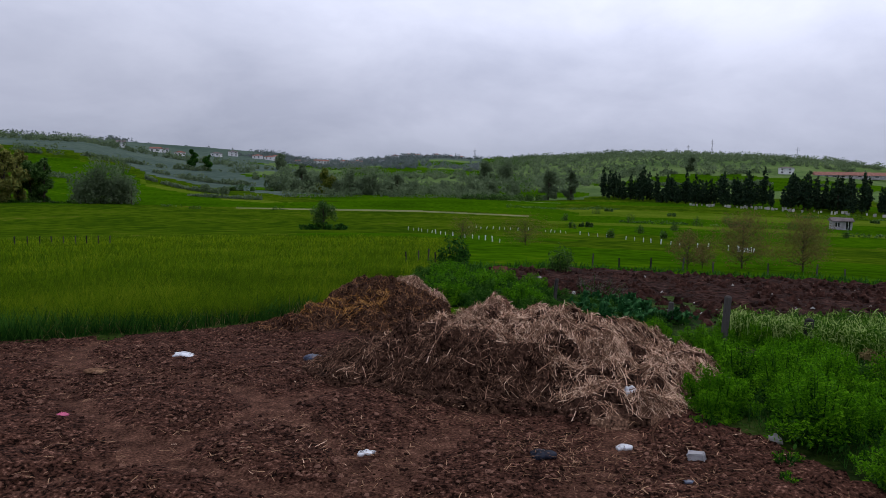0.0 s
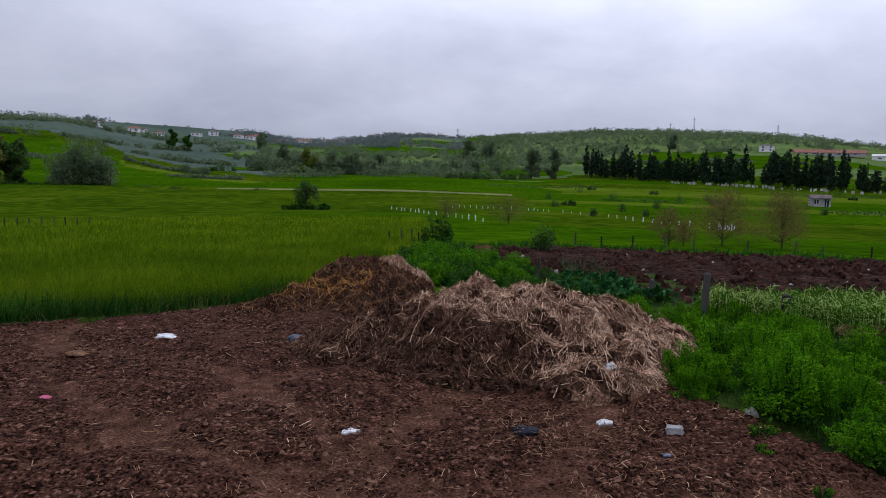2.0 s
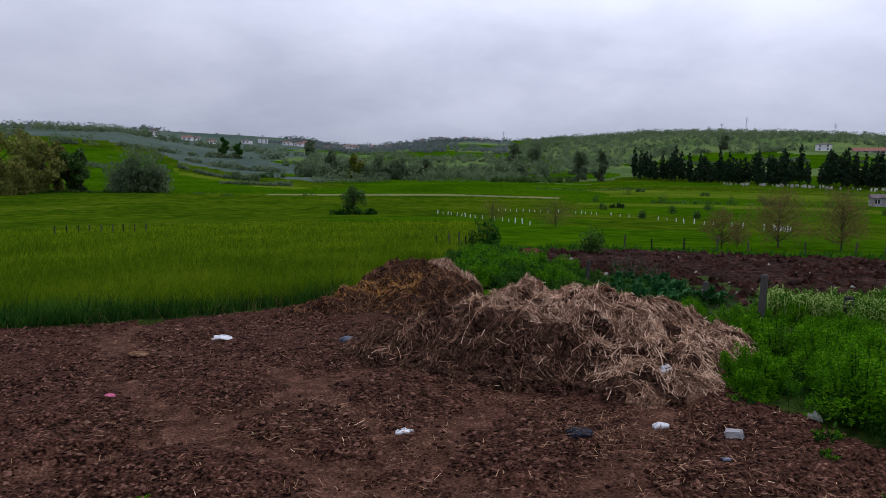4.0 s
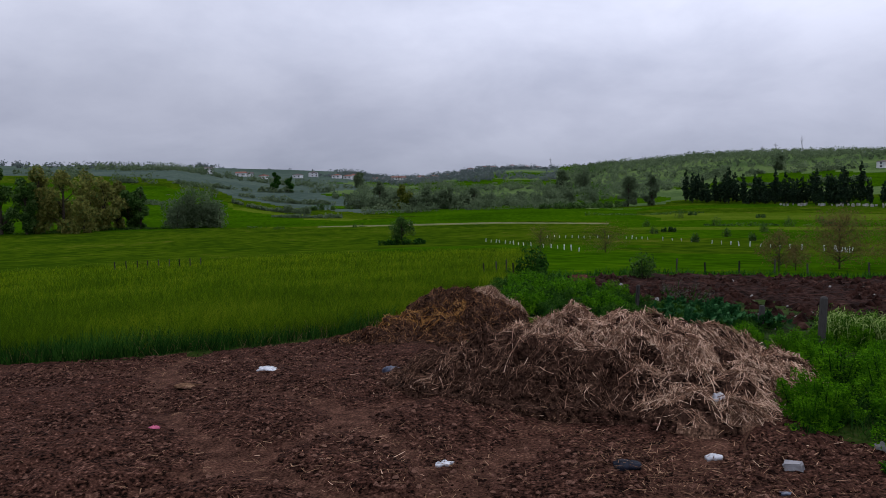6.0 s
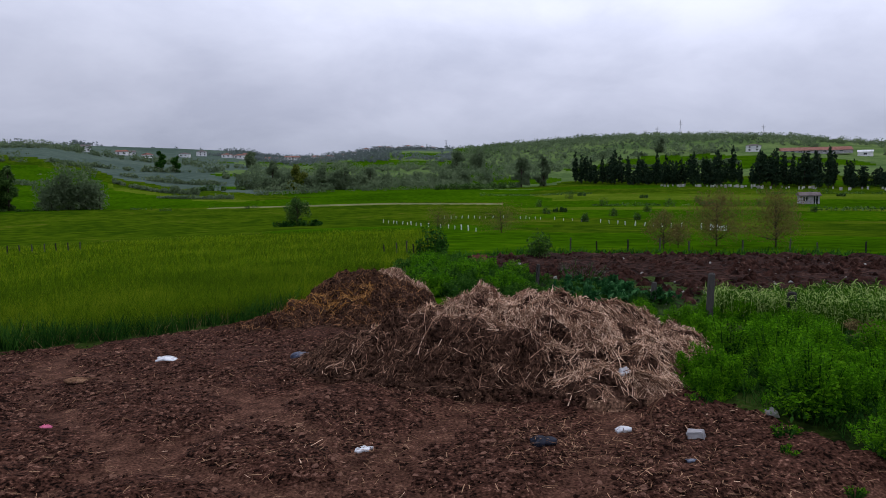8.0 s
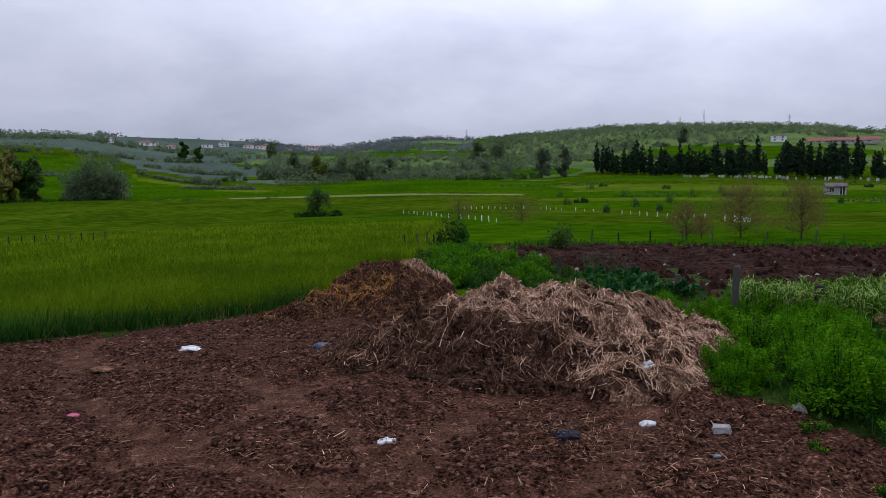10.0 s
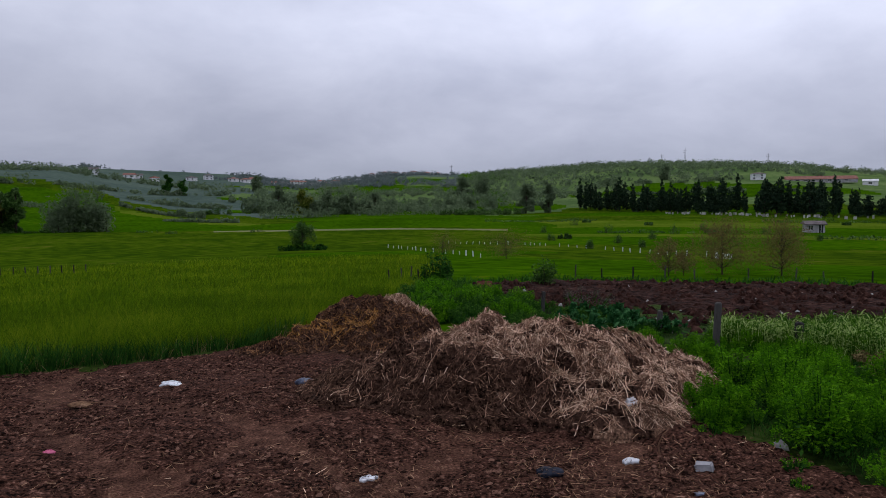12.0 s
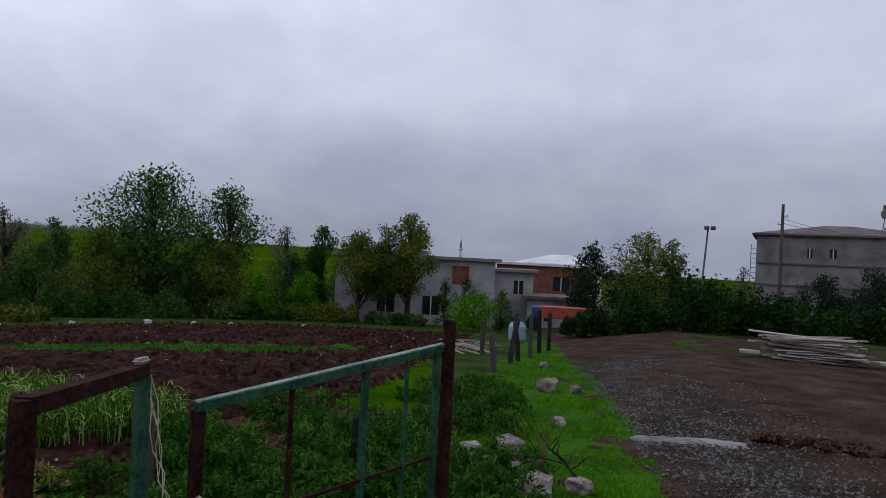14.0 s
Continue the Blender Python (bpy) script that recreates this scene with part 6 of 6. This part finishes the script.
def rag_mesh(name, w, d, h, material, seed, cells=10):
    """A crumpled sheet, folded and closed underneath."""
    random.seed(seed)
    X, Y = np.meshgrid(np.linspace(-1, 1, cells), np.linspace(-1, 1, cells))
    rad = 1 + 0.6 * ripple(np.arctan2(Y, X) * 2, X * 0 + seed, 0.8, seed)
    Z = h * np.clip(1.1 - (X ** 2 + Y ** 2) * 0.6, 0.02, 1) * (0.55 + 0.6 * np.abs(ripple(X * 5 + seed, Y * 5, 1.6, seed)))
    top = np.stack([X * w / 2 * rad, Y * d / 2 * rad, Z], -1).reshape(-1, 3)
    bot = top * [0.97, 0.97, 0] + [0, 0, -0.012]
    k = cells
    i = (np.arange(k - 1)[:, None] * k + np.arange(k - 1)[None]).ravel()
    f = np.stack([i, i + 1, i + k + 1, i + k], -1)
    g = f[:, ::-1] + k * k
    ring = np.concatenate([np.arange(k), np.arange(1, k) * k + k - 1, (k - 1) * k + np.arange(k - 2, -1, -1), np.arange(k - 2, 0, -1) * k])
    nxt = np.roll(ring, -1)
    rim = np.stack([nxt, ring, ring + k * k, nxt + k * k], -1)
    return mesh_of(name, np.concatenate([top, bot]), np.concatenate([f, g, rim]), material)


def litter(name, x, y, w, d, h, material, label, category, seed, dz=0.0, rz=0.0):
    ob = new(name, rag_mesh(name, w, d, h, M[material], seed))
    ob.matrix_basis = pose(x, y, ground_at(x, y) + 0.012 + dz, 0, 0, rz)
    return tagged(ob, label, category)


def rubble(name, x, y, w, d, h, label, seed, material="stone", rz=0.0, category="stone"):
    random.seed(seed)
    bm = bmesh.new()
    bmesh.ops.create_icosphere(bm, subdivisions=2, radius=0.5)
    off = Vector((seed * 1.7, seed * 0.9, seed * 0.4))
    for v in bm.verts:
        c = Vector([math.copysign(abs(q) ** 0.75, q) for q in v.co]) * (1 + 0.55 * noise.noise(v.co * 2.6 + off) + random.uniform(-0.06, 0.06))
        v.co = Vector((c.x * w, c.y * d, (c.z + 0.38) * h))
    me = bpy.data.meshes.new(name)
    bm.to_mesh(me)
    bm.free()
    me.materials.append(M[material])
    ob = new(name, me)
    ob.matrix_basis = pose(x, y, ground_at(x, y) + 0.005, 0, 0, rz)
    return tagged(ob, label, category)


litter("rag", -0.43, 4.03, 0.09, 0.06, 0.010, "plastic_white", "crumpled white rag on the bare soil", "rag", 1)
litter("plastic_bag", -2.53, 6.75, 0.18, 0.13, 0.025, "plastic_white", "flattened white plastic bag on the soil", "plastic bag", 2)
litter("plastic_bag", 0.61, 4.05, 0.13, 0.10, 0.03, "plastic_dark", "crumpled dark blue plastic bag on the soil", "plastic bag", 3)
litter("plastic_bag", -1.22, 6.55, 0.13, 0.11, 0.05, "plastic_blue", "crumpled blue plastic bag by the heap", "plastic bag", 4)
litter("paper_scrap", -0.78, 6.9, 0.05, 0.04, 0.025, "plastic_white", "small white scrap of paper", "litter", 5)
litter("plastic_bag", 1.38, 4.98, 0.095, 0.07, 0.055, "plastic_white", "pale bluish plastic bag caught in the straw", "plastic bag", 6, dz=0.115)
litter("pink_scrap", -2.55, 4.6, 0.07, 0.05, 0.02, "pink", "small pink plastic scrap on the soil", "litter", 7)
litter("straw_clump", -3.0, 6.0, 0.18, 0.10, 0.02, "straw_rut", "flat clump of pale straw on the soil", "straw", 8)
litter("plastic_scrap", 1.38, 3.72, 0.05, 0.03, 0.010, "plastic_blue", "torn bluish plastic scrap on the soil", "litter", 9)
litter("paper_wad", 1.14, 4.20, 0.085, 0.055, 0.022, "plastic_white", "crumpled white paper on the dark soil", "litter", 10, rz=15)


def broken_block(name, x, y, w, d, h, rz, label):
    """A chipped building block, half sunk in the soil."""
    random.seed(11)
    bm = boxed(-w / 2, -d / 2, -0.02, w / 2, d / 2, h, bevel=0.007)
    bmesh.ops.subdivide_edges(bm, edges=bm.edges[:], cuts=1)
    for v in bm.verts:
        v.co += Vector((random.uniform(-1, 1), random.uniform(-1, 1), random.uniform(-1, 1))) * 0.0035
    me = bpy.data.meshes.new(name)
    bm.to_mesh(me)
    bm.free()
    me.materials.append(M["plaster"])
    ob = new(name, me)
    ob.matrix_basis = pose(x, y, ground_at(x, y) + 0.012, 7, -9, rz)
    return tagged(ob, label, "block")


broken_block("broken_block", 1.54, 4.05, 0.098, 0.06, 0.036, -34, "chipped white building block on the dark soil")
# a pale bent stalk standing in the soil before the heap
stalk = bmesh.new()
tube(stalk, [(1.36, 4.28, -0.03), (1.345, 4.29, 0.07), (1.375, 4.29, 0.14), (1.42, 4.30, 0.175), (1.45, 4.31, 0.17)], [0.005, 0.005, 0.0045, 0.004, 0.002], 6)
me = bpy.data.meshes.new("bent_stalk")
stalk.to_mesh(me)
stalk.free()
me.materials.append(M["straw"])
tagged(new("bent_stalk", me), "pale bent dry stalk standing in the soil", "stalk")
# a small red-brown trough at the ploughed field's edge
qx, qy = polar(4.7, 20.0)
trough = base("trough", qx, qy, rz=-5, label="small reddish brown trough at the ploughed field's edge", category="trough")
part("bottom", boxed(-0.19, -0.10, 0.02, 0.19, 0.10, 0.05), M["brick"], trough)
for q in ((-0.21, -0.12, 0.0, 0.21, -0.10, 0.17), (-0.21, 0.10, 0.0, 0.21, 0.12, 0.17), (-0.21, -0.10, 0.0, -0.19, 0.10, 0.17), (0.19, -0.10, 0.0, 0.21, 0.10, 0.17)):
    part("side", boxed(*q, bevel=0.004), M["brick"], trough)
rubble("stone", 2.15, 4.35, 0.07, 0.06, 0.05, "grey stone at the edge of the weeds", 12)
rubble("stone", 2.50, 3.30, 0.07, 0.06, 0.04, "grey stone at the edge of the weeds", 13)
for i, (az, el, s) in enumerate([(48.4, 7.65, 0.36), (58.0, 6.35, 0.30), (61.2, 6.4, 0.25), (64.0, 6.3, 0.22), (53.0, 7.3, 0.2), (69.5, 6.6, 0.22)]):
    r = 31 if i == 0 else 34
    x, y = polar(az, r)
    rubble("field_stone", x, y, s, s * 0.8, s * 0.7, "pale stone lying on the ploughed field", 20 + i)
for i, (x, y, s) in enumerate([(5.50, 0.05, 0.34), (5.72, -0.27, 0.22), (6.9, 0.33, 0.30), (6.7, 0.68, 0.24), (11.9, 0.10, 0.42), (11.5, -0.33, 0.26), (6.2, 0.25, 0.16), (8.6, -0.1, 0.18), (16.5, 0.3, 0.25), (4.95, 0.3, 0.18)]):
    rubble("verge_stone", x, y, s * 0.8, s * 0.6, s * 0.5, "rough grey-brown stone on the grassy verge", 40 + i, "verge_stone", i * 40)
# cloth knotted round the gate's first upright, in hanging folds
knot = bmesh.new()
random.seed(16)
for k, (dx, dy, z0, z1, q) in enumerate(((0.035, -0.015, 0.70, 0.52, 0.026), (-0.03, 0.02, 0.68, 0.50, 0.022), (0.06, -0.03, 0.62, 0.56, 0.02))):
    tube(knot, [(2.86 + dx * t * 1.6, 1.245 + dy * t * 1.6, z0 + (z1 - z0) * t + random.uniform(-0.01, 0.01)) for t in (0, 0.2, 0.45, 0.7, 0.9, 1.0)],
         [q * 0.5, q, q * 0.75, q * 1.15, q * 0.9, q * 0.3], 9, True, 0.22)
me = bpy.data.meshes.new("dirty_cloth")
knot.to_mesh(me)
knot.free()
me.materials.append(M["cloth"])
tagged(new("dirty_cloth", me), "dirty pale cloth knotted round the gate's rusted upright", "cloth")
# a dead branch leaning among the weeds by the fence
log = bmesh.new()
tube(log, [(3.42, 3.23, -0.05), (3.56, 3.13, 0.20), (3.78, 2.98, 0.40), (3.86, 2.93, 0.45)], [0.024, 0.022, 0.018, 0.008], 8, True, 0.1)
me = bpy.data.meshes.new("leaning_branch")
log.to_mesh(me)
log.free()
me.materials.append(M["bark"])
tagged(new("leaning_branch", me), "dark dead branch leaning in the weeds by the fence", "branch")

# posts and poles of the garden fence beside the track
random.seed(14)
for i, (az, r, h, lx) in enumerate([(84.0, 20, 1.0, 0.0), (86.2, 17.5, 1.1, -0.18), (87.0, 18.5, 1.0, 0.15), (87.8, 20, 1.2, 0.0), (88.5, 21.5, 1.3, 0.05), (89.2, 22.5, 1.2, 0.0), (85.2, 15, 0.8, 0.1)]):
    x, y = polar(az, r)
    fence_post("garden_post", x, y, h, 0.13, "old leaning grey wooden garden fence post", "garden fence posts", (lx * 0.3, lx), 800 + i)
tx, ty = polar(86.6, 30)
tank = base("water_tank", tx, ty, label="pale blue round plastic tank behind the fence", category="tank")
part("body", tube(bmesh.new(), [(0, 0, 0), (0, 0, 0.08), (0, 0, 0.62), (0, 0, 0.78), (0, 0, 0.82)], [0.32, 0.36, 0.36, 0.25, 0.05], 18), M["tank"], tank)
cx, cy = polar(89.7, 42)
cart = base("farm_trailer", cx, cy, rz=-90, label="red farm trailer with a blue front by the shed", category="trailer")
part("body", boxed(-1.0, -0.7, 0.75, 1.6, 0.7, 1.4, bevel=0.03), M["cart_red"], cart)
part("front_panel", boxed(-1.5, -0.65, 0.8, -1.01, 0.65, 1.35, bevel=0.04), M["cart_blue"], cart, "blue front panel")
for x in (-1.4, 1.0):
    for y in (-0.72, 0.72):
        part("wheel", tube(bmesh.new(), [(x, y - 0.12, 0.4), (x, y + 0.12, 0.4)], 0.4, 16), M["plastic_dark"], cart)

# brushwood by the garden fence
bx, by = polar(82.8, 21)
brush = base("brushwood_pile", bx, by, label="loose pile of pale cut branches by the fence", category="branches")
random.seed(15)
for i in range(22):
    a, t = random.uniform(-0.5, 0.5), random.uniform(0.8, 1.8)
    x, y, z = random.uniform(-0.8, 0.8), random.uniform(-0.4, 0.4), 0.03 + 0.012 * i
    d = Vector((math.sin(a + 0.2), math.cos(a + 0.2) * (1 if i % 3 else -0.3), random.uniform(-0.05, 0.1)))
    p = Vector((x, y, z))
    part("branch", tube(bmesh.new(), [p - d * t / 2, p + Vector((0, 0, 0.05)), p + d * t / 2], [0.022, 0.018, 0.008], 5), M["board"], brush)


# ---- loose bits on the yard's soil and on the field ----
def scatter_straw(name, count, inside, label, material, x0, x1, y0, y1, length=0.09):
    x, y = rng.uniform(x0, x1, count * 3), rng.uniform(y0, y1, count * 3)
    keep = inside(x, y)
    x, y = x[keep][:count], y[keep][:count]
    n = len(x)
    a = rng.uniform(0, 6.283, n)
    way = np.stack([np.cos(a), np.sin(a), rng.normal(0.05, 0.12, n)], 1)
    v, f = ribbons(np.stack([x, y, height(x, y) + 0.022 + 0.02 * rng.random(n)], 1), way, rng.uniform(0.3, 1.6, n) * length, rng.uniform(0.002, 0.0055, n), rng.uniform(-0.01, 0.015, n), 2, True)
    tagged(new(name, mesh_of(name, v, f, material)), label, "straw", kind="stuff")


def in_yard(x, y):
    return (y < yard_edge_north(x) - 0.1) & (x < yard_edge_east(y) - 0.05) & (ripple(x, y, 0.7, 91) + 0.5 * ripple(x, y, 0.2, 92) > -0.05)


def rut_straw(x, y):
    band = ruts(x, y) + 0.6 * np.exp(-((np.hypot(x + 1.0, y + 1.5) - 5.4) / 0.4) ** 2)
    return (y < yard_edge_north(x) - 0.1) & (x < yard_edge_east(y) - 0.05) & (rng.random(len(x)) < band * (0.5 + 0.5 * ripple(x, y, 0.25, 93)))


scatter_straw("trodden_straw", 4500, rut_straw, "brown straw pressed along the wheel ruts", M["straw_rut"], -7, 2.6, 2.0, 9.0, 0.055)
scatter_straw("trodden_chaff", 7000, lambda x, y: in_yard(x, y) & (rng.random(len(x)) < np.exp(-((x - 0.5) / 1.0) ** 2 - ((y - 4.1 + 0.3 * x) / 0.75) ** 2)), "short straw chaff trodden into the soil before the heap", M["straw_rut"], -2, 2.6, 2.2, 6.0, 0.035)
scatter_straw("loose_straw", 3000, in_yard, "bits of straw trodden into the soil", M["straw_rut"], -7, 2.6, 2.0, 9.5, 0.05)
scatter_straw("pale_straw_bits", 900, lambda x, y: in_yard(x, y) & (rng.random(len(x)) < np.clip(1.5 - 0.5 * np.hypot(x - 0.6, (y - 4.6) * 1.2), 0.05, 1)), "pale straw scattered before the heap", M["straw"], -5, 2.6, 2.2, 9.0, 0.06)


def clods(name, count, inside, x0, x1, y0, y1, size, material, label, flat=1.0):
    x, y = x0 + (x1 - x0) * rng.random(count * 3) ** (1.6 if name == "track_gravel" else 1.0), rng.uniform(y0, y1, count * 3)
    keep = inside(x, y)
    x, y = x[keep][:count], y[keep][:count]
    n = len(x)
    s = size * (0.2 + 1.0 * rng.random(n) ** 2.5)
    v, f = lump_mesh(x, y, height(x, y) + s * 0.1 * flat + 0.008, s, flat)
    tagged(new(name, mesh_of(name, v, f, material)), label, "soil", kind="stuff")


clods("yard_clods", 42000, lambda x, y: (y < yard_edge_north(x)) & (x < yard_edge_east(y)) & (rng.random(len(x)) < 0.75 + 0.5 * ripple(x, y, 0.5, 94) - 0.7 * ruts(x, y)), -7, 2.6, 2.0, 9.5, 0.021, M["crumb"],
      "crumbled clods of dark soil", 0.6)
clods("field_clods", 9000, lambda x, y: in_plough(x, y) & ~in_strip(x, y) & ~in_corn(x, y), 1, 36, 2, 34, 0.11, M["plough"], "turned reddish-brown clods of the ploughed field")
clods("field_pebbles", 700, lambda x, y: in_plough(x, y) & ~in_strip(x, y) & ~in_corn(x, y), 1, 36, 2, 34, 0.05, M["stone"], "pale pebbles scattered over the ploughed field")
def gravel_band(x, y):
    line = -1.35 - 0.045 * (x - 8) * (x > 8) - 0.25 * np.clip(8 - x, 0, 4)
    return (rng.random(len(x)) < np.exp(-((y - line + 0.15 * ripple(x, y, 1.1, 96)) / (0.42 + 0.03 * x)) ** 2) * (0.8 + 0.4 * ripple(x, y, 0.3, 95)) + 0.10) & (y < -0.85 + 0.06 * np.clip(x - 8, 0, 30))


clods("track_gravel", 42000, gravel_band, 4.4, 17, -3.4, 0.5, 0.019, M["gravel"], "loose grey gravel on the track", 0.8)

# a broken kerb of pale mortar and a ridge of mud across the track
kx, ky = 7.85, -1.38
kerb = base("mortar_strip", kx, ky, label="pale broken mortar strip across the gravel track", category="mortar")
X, Y = np.meshgrid(np.linspace(-0.62, 0.62, 40), np.linspace(-0.13, 0.13, 12))
edge = np.clip(1 - (Y / 0.085) ** 2 - (X / 0.6) ** 4 + 0.5 * ripple(X, Y, 0.12, 96), 0, 1)
Z = 0.03 * edge ** 0.5 + 0.012 * ripple(X, Y, 0.1, 95) * edge - 0.03 * (edge == 0)
i = (np.arange(11)[:, None] * 40 + np.arange(39)[None]).ravel()
mesh_part("strip", mesh_of("strip", np.stack([Y * 1.4 + 0.15 * X, -X, Z + 0.01], -1).reshape(-1, 3), np.stack([i, i + 1, i + 41, i + 40], -1)[:, ::-1], M["concrete"], True), kerb)
for k in range(9):
    rubble("mud_clod", 8.2 + 0.05 * k * (k % 2) - 0.02 * k, -2.15 - 0.15 * k, 0.17 + 0.04 * (k % 3 == 0), 0.15, 0.11 - 0.006 * k, "dark wet mud clod on the track", 120 + k, "heap", 40 * k, "mud")
# dead twigs on the verge
twig = base("dead_branch", 6.1, -0.15, label="bare grey dead branch on the verge", category="branch")
bm = bmesh.new()
random.seed(22)
tube(bm, [(0, -0.1, 0.02), (0.05, 0.0, 0.12), (0.02, 0.12, 0.22), (0.1, 0.2, 0.3)], [0.014, 0.012, 0.009, 0.004], 5)
for k in range(7):
    z = 0.05 + 0.03 * k
    tube(bm, [(0.03, -0.05 + 0.03 * k, z), (0.03 + random.uniform(-0.15, 0.15), random.uniform(-0.3, 0.35), z + random.uniform(0.02, 0.15))], [0.007, 0.003], 4)
part("twig", bm, M["post"], twig)

# seedlings sprouting on the bare soil
SPROUT = weed("seedling_tuft", 270, 160, 0.10, 0.10, M["weed_leaf"], 0.012, "small bright green weed tuft on bare soil")
SPROUT.matrix_basis = pose(-1.55, 2.95, ground_at(-1.55, 2.95) + 0.01)
tagged(SPROUT, group="seedlings on the yard")
random.seed(28)
for x, y in ((-1.7, 2.75), (-1.35, 2.7), (0.1, 2.75), (-0.25, 2.8), (1.55, 2.75), (1.7, 2.9), (2.0, 3.25), (1.95, 3.75), (-0.55, 8.05), (-0.1, 7.55), (1.8, 4.6), (2.05, 4.0)):
    s = random.uniform(0.6, 1.2)
    copy_thing(SPROUT, pose(x, y, ground_at(x, y) + 0.01, 0, 0, random.uniform(0, 360))).scale = (s, s, s)
